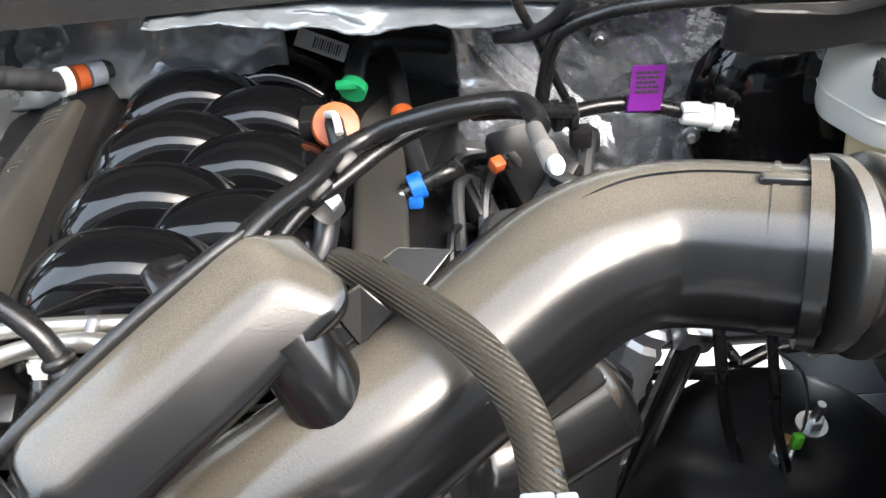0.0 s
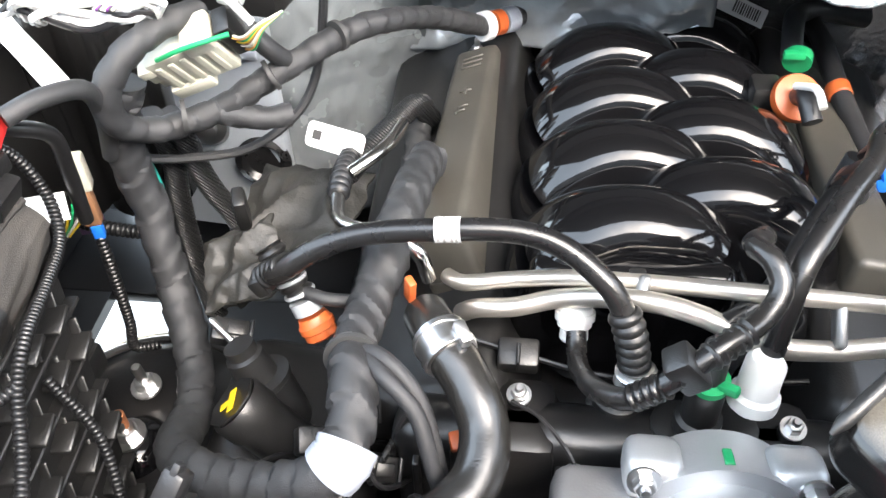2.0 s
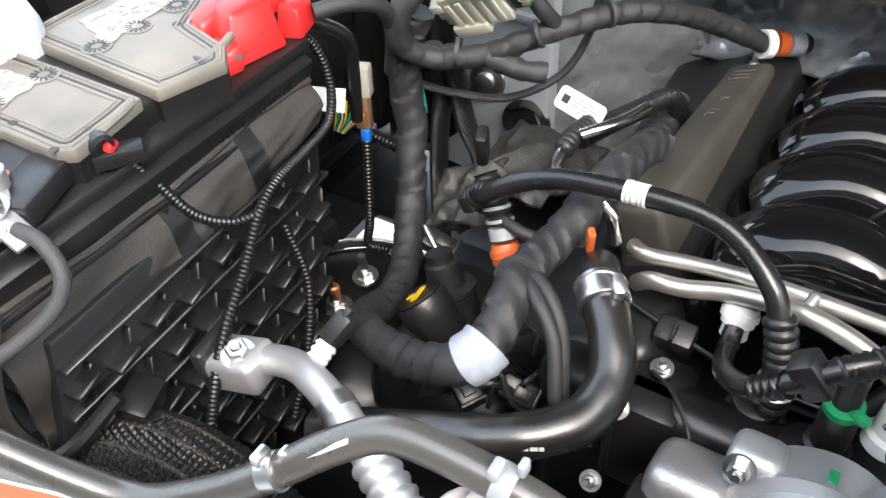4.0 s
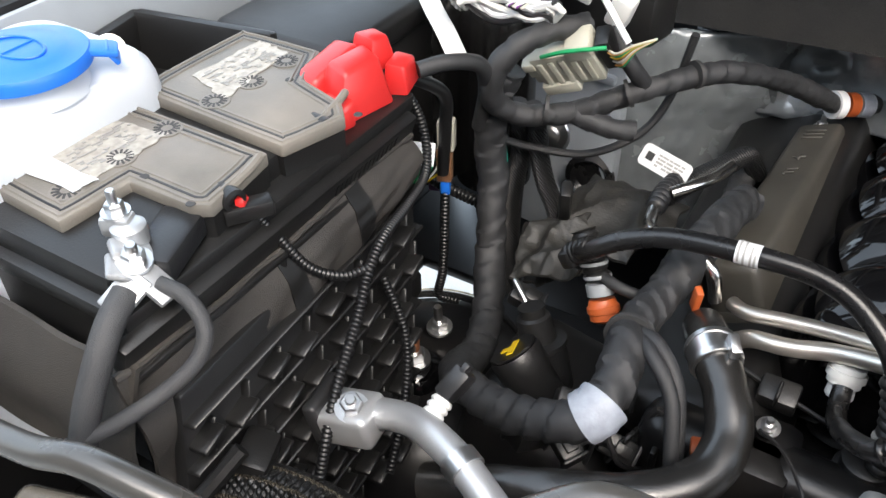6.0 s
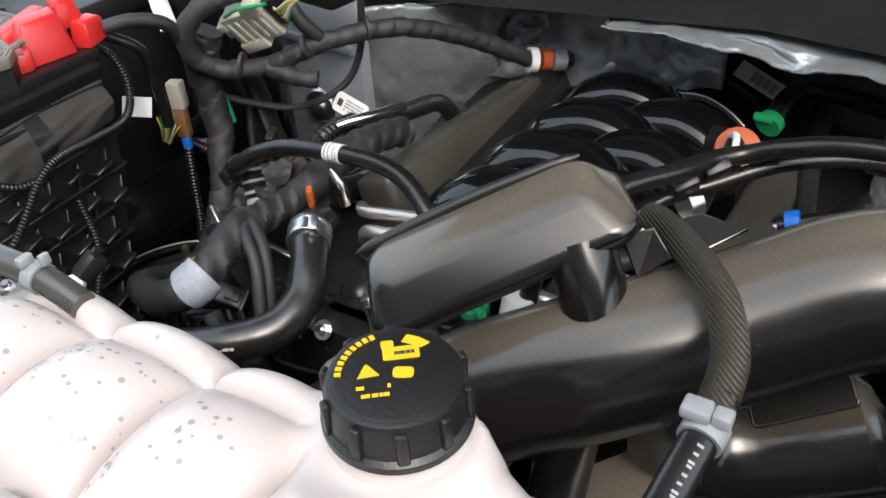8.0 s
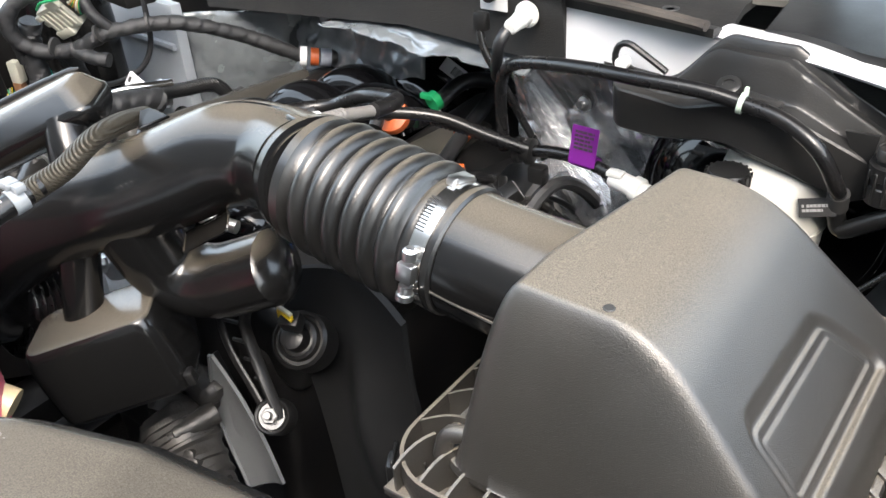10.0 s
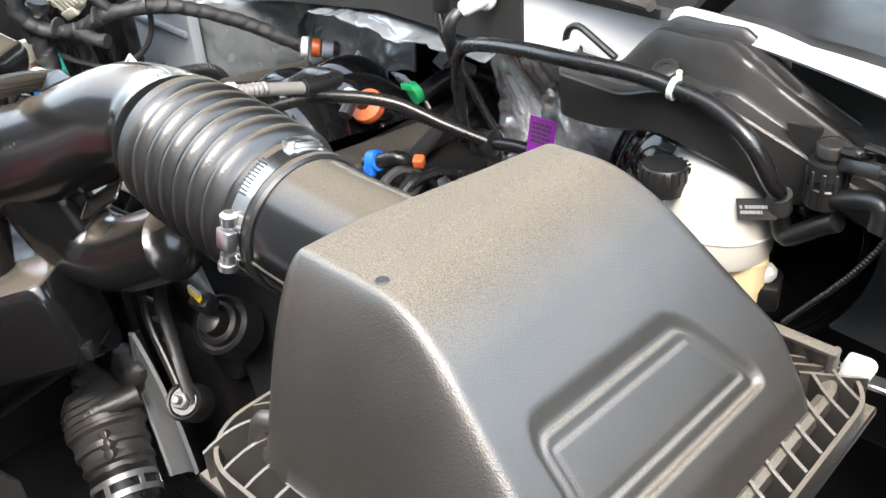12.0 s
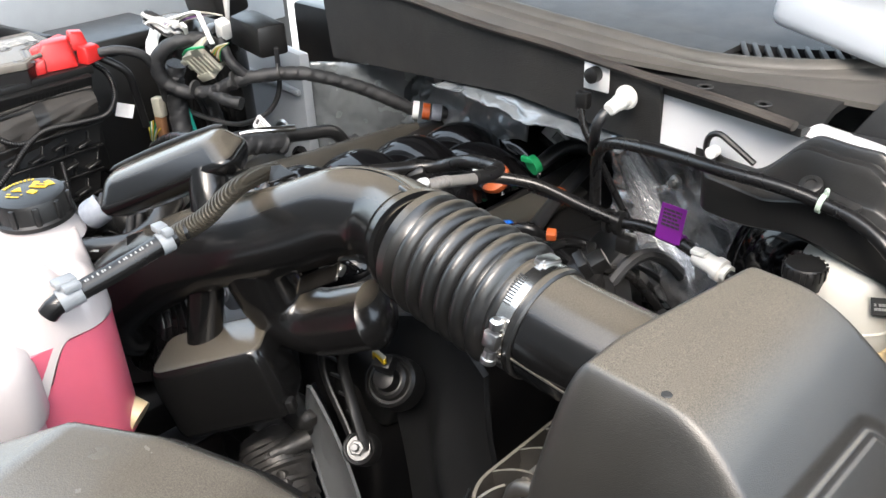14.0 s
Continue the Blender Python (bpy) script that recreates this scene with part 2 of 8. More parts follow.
def spline(pts, step=0.006):
    """A smooth line through the points, in even steps."""
    p = [Vector(q) for q in pts]
    if len(p) == 2:
        n = max(1, round((p[1] - p[0]).length / step))
        return [p[0].lerp(p[1], i / n) for i in range(n + 1)]
    p = [2 * p[0] - p[1]] + p + [2 * p[-1] - p[-2]]
    dense = []
    for i in range(1, len(p) - 2):
        a, b, c, d = p[i - 1:i + 3]
        for k in range(24):
            t = k / 24
            dense.append(0.5 * (2 * b + (c - a) * t + (2 * a - 5 * b + 4 * c - d) * t * t + (3 * b - a - 3 * c + d) * t ** 3))
    dense.append(p[-2])
    run = [0.0]
    for a, b in zip(dense, dense[1:]):
        run.append(run[-1] + (b - a).length)
    n = max(2, round(run[-1] / step))
    out, j = [], 0
    for k in range(n + 1):
        s = run[-1] * k / n
        while j < len(run) - 2 and run[j + 1] < s:
            j += 1
        out.append(dense[j].lerp(dense[j + 1], (s - run[j]) / max(1e-9, run[j + 1] - run[j])))
    return out


def sweep(path, r, n=14, cap=True, flat=1.0, up=None, start=0.0):
    """A tube along a line; r: a radius, or a function of the run in metres and the part of the whole; flat: its height to its width."""
    bm = bmesh.new()
    run, total = 0.0, sum((b - a).length for a, b in zip(path, path[1:]))
    tan = (path[1] - path[0]).normalized()
    side = tan.cross(Vector(up) if up else (Vector((0, 0, 1)) if abs(tan.z) < 0.9 else Vector((0, 1, 0)))).normalized()
    rings = []
    for i, p in enumerate(path):
        a, b = path[max(0, i - 1)], path[min(len(path) - 1, i + 1)]
        tan = (b - a).normalized()
        side = (side - tan * side.dot(tan)).normalized()
        top = side.cross(tan)
        if i:
            run += (p - path[i - 1]).length
        q = r(run, run / total) if callable(r) else r
        rings.append([bm.verts.new(p + side * (q * math.cos(2 * math.pi * k / n + start)) + top * (q * flat * math.sin(2 * math.pi * k / n + start))) for k in range(n)])
    for a, b in zip(rings, rings[1:]):
        for k in range(n):
            bm.faces.new((a[k], a[(k + 1) % n], b[(k + 1) % n], b[k]))
    if cap:
        bm.faces.new(rings[0][::-1])
        bm.faces.new(rings[-1])
    return bm


def hose(pts, r, n=14, step=0.007):
    return sweep(spline(pts, step), r, n)


def taped(pts, r, n=20, seed=0, step=0.0026):
    """A bundle wrapped in cloth tape: turns that overlap in a slant, with puckered, uneven edges."""
    rnd = random.Random(seed)
    path = spline(pts, step)
    bm = sweep(path, lambda s, t: r * (1 + 0.03 * math.sin(s * 47 + seed)), n)
    bm.normal_update()
    bm.verts.ensure_lookup_table()
    lift = [rnd.uniform(0.07, 0.20) for _ in range(400)]
    wide = 0.021
    for i in range(len(path)):
        for k in range(n):
            v = bm.verts[i * n + k]
            lap = i * step / wide + 0.55 * math.sin(2 * math.pi * k / n + 0.8) + 0.2 * noise.noise(v.co * 40)
            turn, along = int(lap + 40) % 400, (lap + 40) % 1
            v.co += v.normal * r * (lift[turn] * (1 - along) ** 1.3 + 0.08 * noise.noise(v.co * 55) + 0.07 * (0.5 - abs(noise.noise(Vector((v.co.x * 150, v.co.y * 150, v.co.z * 150))))))
    return bm


def ribbed(pts, r, depth, pitch, n=12):
    return sweep(spline(pts, pitch / 4), lambda s, t: r - depth * (0.5 + 0.5 * math.cos(2 * math.pi * s / pitch)) ** 2, n)


def frame_of(at, x, y=(0, 0, 1)):
    """A pose at a place, its x along x and its y as near y as it can be."""
    x = Vector(x).normalized()
    y = Vector(y)
    z = x.cross(y).normalized()
    y = z.cross(x)
    m = Matrix((x, y, z)).transposed().to_4x4()
    m.translation = Vector(at)
    return m


def axis_of(at, z):
    """A pose at a place with its z along z."""
    m = Vector(z).to_track_quat("Z", "Y").to_matrix().to_4x4()
    m.translation = Vector(at)
    return m


def rbox(m, size, bevel=0.003, seg=2, taper=1.0):
    """A box of that size with rounded edges, its middle at the pose m; taper: how wide its top (z) is to its foot."""
    if not isinstance(m, Matrix):
        m = Matrix.Translation(m)
    bm = bmesh.new()
    bmesh.ops.create_cube(bm, size=1.0)
    for v in bm.verts:
        k = taper if v.co.z > 0 else 1.0
        v.co = Vector((v.co.x * size[0] * k, v.co.y * size[1] * k, v.co.z * size[2]))
    if bevel:
        bmesh.ops.bevel(bm, geom=bm.edges[:], offset=min(bevel, min(size) * 0.49), segments=seg, profile=0.5, affect="EDGES")
    bmesh.ops.transform(bm, matrix=m, verts=bm.verts)
    return bm


def lathe(m, profile, n=24, cap=True):
    """A turned shape about the z of the pose m, from (radius, height) pairs."""
    if not isinstance(m, Matrix):
        m = Matrix.Translation(m)
    bm = bmesh.new()
    rings = [[bm.verts.new(m @ Vector((r * math.cos(2 * math.pi * k / n), r * math.sin(2 * math.pi * k / n), z))) for k in range(n)] for r, z in profile]
    for a, b in zip(rings, rings[1:]):
        for k in range(n):
            bm.faces.new((a[k], a[(k + 1) % n], b[(k + 1) % n], b[k]))
    if cap:
        bm.faces.new(rings[0][::-1])
        bm.faces.new(rings[-1])
    return bm


def merge(*bms):
    out = bms[0]
    for b in bms[1:]:
        me = bpy.data.meshes.new("t")
        b.to_mesh(me)
        b.free()
        out.from_mesh(me)
        bpy.data.meshes.remove(me)
    return out


def creased(bm, amp, scale, cuts=2):
    """Soft folds: the shape cut finer and pushed in and out."""
    bmesh.ops.subdivide_edges(bm, edges=[e for e in bm.edges if e.calc_length() > 0.01], cuts=5, use_grid_fill=True)
    bm.normal_update()
    for v in bm.verts:
        p = v.co * scale
        v.co += v.normal * amp * (noise.noise(p) + 0.7 * abs(noise.noise(p * 2.1)) - 0.2)
    return bm


def slab(outline, z0, z1, bevel=0.0, m=None, seg=2):
    """A plate: a flat outline of (x, y) raised from z0 to z1, with rounded edges."""
    bm = bmesh.new()
    f = bm.faces.new([bm.verts.new((x, y, z0)) for x, y in outline])
    ext = bmesh.ops.extrude_face_region(bm, geom=[f])
    bmesh.ops.translate(bm, vec=(0, 0, z1 - z0), verts=[v for v in ext["geom"] if isinstance(v, bmesh.types.BMVert)])
    bmesh.ops.recalc_face_normals(bm, faces=bm.faces)
    if bevel:
        bmesh.ops.bevel(bm, geom=bm.edges[:], offset=bevel, segments=seg, profile=0.5, affect="EDGES")
    if m:
        bmesh.ops.transform(bm, matrix=m, verts=bm.verts)
    return bm


def rounded(w, h, r, n=5):
    """The outline of a rounded rectangle."""
    out = []
    for cx, cy, a in ((w / 2 - r, h / 2 - r, 0), (-w / 2 + r, h / 2 - r, 90), (-w / 2 + r, -h / 2 + r, 180), (w / 2 - r, -h / 2 + r, 270)):
        out += [(cx + r * math.cos(radians(a + 90 * k / n)), cy + r * math.sin(radians(a + 90 * k / n))) for k in range(n + 1)]
    return out


def loft(rings):
    """A skin over rings of points of one length, closed at both ends."""
    bm = bmesh.new()
    vs = [[bm.verts.new(p) for p in ring] for ring in rings]
    n = len(vs[0])
    for a, b in zip(vs, vs[1:]):
        for k in range(n):
            bm.faces.new((a[k], a[(k + 1) % n], b[(k + 1) % n], b[k]))
    bm.faces.new(vs[0][::-1])
    bm.faces.new(vs[-1])
    return bm


def sheet(f, us, vs, thick=0.0, away=(0, 0, -1)):
    """A curved sheet: the place f(u, v) over the grid of us and vs; thick: its depth along away."""
    bm = bmesh.new()
    top = [[bm.verts.new(f(u, v)) for v in vs] for u in us]
    for i in range(len(us) - 1):
        for j in range(len(vs) - 1):
            bm.faces.new((top[i][j], top[i + 1][j], top[i + 1][j + 1], top[i][j + 1]))
    if thick:
        a = Vector(away) * thick
        edge = [(i, 0) for i in range(len(us))] + [(len(us) - 1, j) for j in range(1, len(vs))]
        edge += [(i, len(vs) - 1) for i in range(len(us) - 2, -1, -1)] + [(0, j) for j in range(len(vs) - 2, 0, -1)]
        low = [bm.verts.new(top[i][j].co + a) for i, j in edge]
        n = len(edge)
        for k in range(n):
            i, j = edge[k]
            i2, j2 = edge[(k + 1) % n]
            bm.faces.new((top[i][j], top[i2][j2], low[(k + 1) % n], low[k]))
        bm.faces.new(low)
    return bm


def span(a, b, n):
    return [a + (b - a) * i / n for i in range(n + 1)]


def bolt(at, axis, r=0.006, parent=None, stud=0.008, metal=None, name="bolt"):
    """A hexagon head with its washer and the end of its thread."""
    m = axis_of(at, axis)
    bm = merge(lathe(m, [(r * 1.5, 0), (r * 1.5, r * 0.3)], 16), lathe(m, [(r, r * 0.3), (r, r * 1.2), (r * 0.85, r * 1.35)], 6),
               lathe(m, [(r * 0.5, r * 1.3), (r * 0.5, r * 1.3 + stud), (r * 0.4, r * 1.5 + stud)], 10))
    return part(name, bm, metal or ZINC, parent) if parent else bm


def ring_on(path, i, r, width, n=18, rim=0.0):
    """A band round a tube at the i-th step of its line."""
    i = max(1, min(len(path) - 2, i))
    m = axis_of(path[i], path[i + 1] - path[i - 1])
    return lathe(m, [(r * 0.9, -width / 2), (r + rim, -width / 2), (r, -width / 2 + rim), (r, width / 2 - rim), (r + rim, width / 2), (r * 0.9, width / 2)], n)


def bars(m, w, h, rows, cols, material, parent, name="printing", seed=1, fill=0.75):
    """Lines of writing too small to read, as plain bars on the face of the pose m (x along the line, y up, z out)."""
    rnd = random.Random(seed)
    bm = bmesh.new()
    for i in range(rows):
        x = -w / 2
        y = h / 2 - h * (i + 0.5) / rows
        while x < w / 2 - w / cols * 0.4:
            l = min(w / 2 - x, w / cols * rnd.uniform(0.5, 1.7))
            if rnd.random() < fill + 0.15:
                hh = h / rows * 0.3
                vs = [bm.verts.new(m @ Vector((x + a * l * 0.85, y + b * hh, 0.0003 + c))) for c in (0.0, 0.0003) for a, b in ((0, -1), (1, -1), (1, 1), (0, 1))]
                bm.faces.new(vs[4:])
                for k in range(4):
                    bm.faces.new((vs[k], vs[(k + 1) % 4], vs[4 + (k + 1) % 4], vs[4 + k]))
            x += l
    return tagged(part(name, bm, material, parent), kind="stuff")


# ---- setting: ground, chassis, bulkhead, cowl, wings, hood ----
ground = solo("ground", sheet(lambda u, v: Vector((u, v, 0.0)), [-400, -40, -8, -4, -2, -1, 0, 1, 2, 4, 8, 40, 400], [-400, -40, -8, -4, -2, -1, 0, 1, 2, 4, 8, 40, 400]),
              CONCRETE, "pale sunlit concrete yard under the truck", "ground", kind="structure")


def cowl_y(x):
    """How far back the cowl's front face stands."""
    return 0.736 - 0.2 * x + 0.045 * max(0, x)


def tray_y(x):
    """How far back the tray's rounded edge stands."""
    return cowl_y(x) + 0.09 + 2.9 * max(0, x - 0.2) ** 2


def cowl_low(x):
    """Height of the cowl's lower edge."""
    return 1.219 + 0.14 * min(0, x)


def crumple(x, z, k):
    p = Vector((x * 9, z * 9, k))
    return 0.012 * noise.noise(p) + 0.010 * abs(noise.noise(p * 2.3)) + 0.005 * abs(noise.noise(p * 5.1)) + 0.0025 * noise.noise(p * 11)


# unseen wall, added to cut front sky light and darken reflections
wall_light_block = solo("wall_light_block", rbox((0, -3.6, 2.6), (12, 0.2, 5.2), 0.02), BLOCKER, "unseen plain dark wall added to block light from the front", "wall", kind="structure")

# bulkhead behind the engine
solo("wall_bulkhead", rbox((-0.05, 1.03, 0.86), (1.56, 0.05, 0.62), 0.01), DARK, "black painted steel bulkhead behind the engine", "bulkhead", kind="structure")
foil = solo("foil_blanket", sheet(lambda u, v: Vector((u, 0.945 - crumple(u, v, 3) * 2.2 - 0.22 * max(0, v - 1.08), v if v < 1.08 else 1.08 + (v - 1.08) * (cowl_low(u) - 1.078) / 0.12)), span(-0.265, 0.24, 76), span(0.80, 1.20, 56), 0.004, (0, 1, 0)),
            FOIL, "crumpled silver foil heat blanket on the bulkhead", "insulation", sharp=120)
film = solo("film_blanket", sheet(lambda u, v: Vector((u, 0.915 - 0.115 * min(1, max(0, (-0.33 - u) / 0.18)) - crumple(u, v, 9) * 1.3, v)), span(-0.530, -0.270, 60), span(0.84, 1.15, 40), 0.004, (0, 1, 0)),
            FILM, "dark grey translucent sound-deadening film on the bulkhead", "insulation", sharp=120)
lip = thing("foil_flap", (-0.12, 0.80, 1.20), "loose folded edge of dull silver foil under the cowl", "insulation")


def flap_at(u, v):
    """The loose flap: it hangs forward from under the cowl and ends in a wavy hem."""
    return Vector((u, cowl_y(u) + 0.055 - 0.050 * v - crumple(u, v * 0.1, 5) * 1.2 - 0.008 * abs(noise.noise(Vector((u * 21, v * 2, 4)))),
                   cowl_low(u) + 0.004 - (0.018 + 0.009 * math.sin(u * 13 + 1)) * v + 0.010 * noise.noise(Vector((u * 17, v, 7))) * v))


part("apron", sheet(lambda u, v: Vector((u, cowl_y(u) + 0.105 + 0.35 * max(0, u + 0.12) - 0.022 * v - crumple(u * 0.6, v * 0.08, 21) * 1.3 - 0.004 * abs(noise.noise(Vector((u * 26 + v * 3, v * 5, 8)))), cowl_low(u) + 0.004 - 0.125 * v)), span(-0.47, -0.055, 80), span(0, 1, 40), 0.002, (0, 1, -0.2)), FLAP, lip, "", 120)
part("sheet", sheet(flap_at, span(-0.17, 0.20, 70), span(0, 1, 18), 0.002, (0, 1, -0.5)), FLAP, lip, "", 120)
part("hem", sweep([flap_at(u, 1) + Vector((0, 0.0015, 0)) for u in span(-0.17, 0.20, 60)], 0.0014, 6), FLAP, lip)
foil2 = thing("foil_corner", (0.28, 0.78, 0.88), "crinkled silver foil sheet beside the brake booster", "insulation")
part("sheet", sheet(lambda u, v: Vector((u + 0.035 * noise.noise(Vector((0.3, v * 11, 3))), 0.80 - 0.35 * (u - 0.2) - crumple(u * 0.7, v * 0.7, 15) * 1.5 - 0.003 * abs(noise.noise(Vector((u * 30 + v * 12, v * 7, 2)))), v)), span(0.115, 0.44, 90), span(0.975, 1.215, 70), 0.004, (0, 1, 0)),
     FOIL, foil2, "", 180)
for fx, fz in ((0.245, 1.165), (0.335, 1.075), (0.30, 1.01)):
    part("stud", lathe(axis_of((fx, 0.768 - 0.35 * (fx - 0.2), fz), (-0.2, -1, 0.1)), [(0.009, 0), (0.008, 0.003), (0.004, 0.004), (0.004, 0.010)], 14), ZINC, foil2, "small zinc stud")
panel = solo("wall_side_panel", merge(rbox(pose(-0.63, 0.80, 1.01, 0, 0, -6), (0.26, 0.02, 0.32), 0.004), rbox(pose(-0.63, 0.787, 1.10, 0, 0, -6), (0.24, 0.010, 0.012), 0.004)),
             SHADEDPAINT, "pale body panel at the end of the bulkhead, shade in its colour", "body panel", kind="structure")

solo("wall_scuttle_panel", rbox(pose(0.655, 0.845, 1.09, 0, 0, -8), (0.27, 0.02, 0.30), 0.004), SHADEDPAINT, "pale panel behind the brake booster, shade in its colour", "body panel", kind="structure")
# cowl: black fleece face, lip, tray with slots
cowl = thing("cowl", (-0.05, 0.80, 1.15), "black cowl with a dusty seal and grey slotted cover", "cowl", kind="structure")
part("front_panel", sheet(lambda u, v: Vector((u, cowl_y(u) + 0.012 * (1 - v), cowl_low(u) * (1 - v) + 1.298 * v)), span(-0.50, 0.245, 30), span(0, 1, 4), 0.012, (0, 1, 0)), COWL, cowl, "black fleece-covered front panel")
part("underside", sheet(lambda u, v: Vector((u, cowl_y(u) + v, cowl_low(u) + 0.006 + 0.1 * v)), span(-0.50, 0.62, 24), [0.014, 0.10, 0.30], 0.01, (0, 0, 1)), COWL, cowl)
part("white_panel", sheet(lambda u, v: Vector((u, cowl_y(min(u, 0.40)) + 0.010 + 0.10 * max(0, min(u, 0.40) - 0.25) + 0.04 * max(0, u - 0.40), v)), span(0.2455, 0.50, 24), [1.228, 1.26, 1.283], 0.012, (0, 1, 0)), PAINT, cowl, "white painted cowl end")
part("seal_strip", sweep([Vector((x, cowl_y(x) - 0.002, 1.303 - 0.03 * max(0, x - 0.2) + 0.0012 * math.sin(x * 23))) for x in span(-0.60, 0.402, 60)], lambda s, t: 0.0062 + 0.0012 * noise.noise(Vector((s * 60, 2, 1))), 8, flat=0.75), SEAL, cowl, "dusty brown rubber seal along the cowl edge")
part("channel", sheet(lambda u, v: Vector((u, cowl_y(u) + 0.008 + v, 1.292 - 0.5 * max(0, 0.03 - abs(v - 0.04)))), span(-0.62, 0.405, 30), span(0, 0.125, 10), 0.008), TROUGH, cowl, "black channel behind the seal")
part("ledge", sheet(lambda u, v: Vector((u, (cowl_y(u) + 0.028 + 0.24 * max(0, u - 0.1)) * (1 - v) + tray_y(u) * v, 1.2945 + 0.010 * v * v - 0.004 * math.exp(-((v - 0.55) / 0.04) ** 2))), span(-0.65, 0.50, 40), span(0, 1, 22), 0.006), LEDGE, cowl, "dusty grey slope before the tray")
for x in (0.275, 0.345):
    part("channel_hole", lathe((x, cowl_y(x) + 0.045, 1.2895), [(0.004, 0), (0.008, 0.0008), (0.0085, 0)], 18), INK, cowl)
part("ridge", sweep([Vector((x, tray_y(x), 1.298)) for x in span(-0.65, 0.52, 50)], 0.0125, 14, flat=0.8), LEDGE, cowl, "rounded grey edge of the windscreen tray")
for i in range(18):
    x = 0.25 + i * 0.0135
    part("slot_bar", rbox(pose(x, tray_y(x) + 0.077, 1.290, 0, 0, 33), (0.0062, 0.066, 0.007), 0.002), GREYCOWL, cowl)
part("tray_rear", sheet(lambda u, v: Vector((u, tray_y(u) + v, 1.292 + 0.10 * max(0, v - 0.12))), span(-0.65, 0.52, 30), [0.102, 0.15, 0.24, 0.4], 0.01), GREYCOWL, cowl, "grey plastic windscreen tray")
part("tray_front", sheet(lambda u, v: Vector((u, tray_y(u) + v, 1.292)), span(-0.65, 0.52, 30), [0.006, 0.052], 0.01), GREYCOWL, cowl)
part("slot_floor", sheet(lambda u, v: Vector((u, tray_y(u) + v, 1.272)), span(-0.65, 0.52, 30), [0.03, 0.12], 0.004), TROUGH, cowl)
part("tray_left", sheet(lambda u, v: Vector((u, tray_y(u) + v, 1.292)), span(-0.65, 0.235, 20), [0.052, 0.102], 0.008), GREYCOWL, cowl)
part("wing_edge", sweep([Vector((0.405 + 0.395 * k, 0.712 - 0.085 * k - 0.13 * k * k, 1.281)) for k in span(0, 1, 20)], 0.017, 12, flat=0.35), PAINT, cowl, "white painted wing edge")
part("wing_cover", sheet(lambda u, v: Vector((0.44 + 0.36 * u, 0.711 - 0.11 * u - 0.105 * u * u + 0.006 * math.sin(u * 19) + 0.40 * v, 1.288 + 0.03 * v + 0.006 * math.sin(v * 9 + u * 5))), span(0, 1, 12), span(0, 1, 6), 0.01), MATT, cowl, "black cover beside the windscreen tray")
part("hinge_cover", rbox(pose(0.365, 0.895, 1.338, -6, 8, -11), (0.15, 0.12, 0.045), 0.014, 3), WASHER, cowl, "pale moulded cover on the tray")

# inner wings, front panel, hood
for name, x, s in (("wall_wing_left", -0.90, 1), ("wall_wing_right", 0.80, -1)):
    w = solo(name, merge(rbox((x, 0.38, 1.01), (0.02, 0.80, 0.54), 0.004), rbox((x, 0.91, 1.01), (0.02, 0.255, 0.54), 0.004), rbox((x, 0.35, 0.65), (0.02, 0.74, 0.18), 0.004), rbox((x, 0.88, 0.685), (0.02, 0.32, 0.11), 0.004)),
             DARK, "black inner wing panel with a wheel-arch gap", "body panel", kind="structure")
    solo(name + "_upper", rbox((x + s * 0.016, 0.52, 1.20), (0.008, 1.0, 0.15), 0.003), SHADEDPAINT if s > 0 else DARK, "pale upper wing panel, shade in its colour" if s > 0 else "black upper wing panel", "body panel", kind="structure")
    t = solo(name.replace("wall", "trim"), rbox((x - s * 0.085, 0.42, 1.29), (0.16, 1.2, 0.03), 0.012, 3), PAINT, "white painted top of the front wing", "wing", kind="structure")
front = solo("wall_front", rbox((-0.05, 0.0, 0.80), (1.68, 0.03, 0.60), 0.006), DARK, "black radiator carrier panel", "body panel", kind="structure")
hood = thing("hood", (-0.05, 0.95, 1.42), "raised white truck hood with a black liner", "hood")
hm = pose(-0.05, 0.97, 1.36, -58, 0, 0)
part("outer_skin", rbox(hm @ pose(0, -0.66, 0.03), (1.76, 1.32, 0.012), 0.005), PAINT, hood)
part("inner_panel", rbox(hm @ pose(0, -0.66, 0.012), (1.72, 1.30, 0.016), 0.004), PAINT, hood, "white painted inner panel")
part("liner", rbox(hm @ pose(0, -0.70, -0.004), (1.68, 1.10, 0.014), 0.006), COWL, hood, "black fleece liner")
# unseen pad, added so that the manifold crests reflect black
part("hinge_blocker", rbox(hm @ pose(0, -0.09, -0.003), (1.60, 0.17, 0.012), 0.004), COWL, hood, "unseen black panel added at the hinges to darken reflections")
for hx in (-0.80, 0.70):
    part("hinge", rbox(pose(hx, 0.93, 1.345, 20, 0, 0), (0.03, 0.06, 0.10), 0.006), DARK, hood)
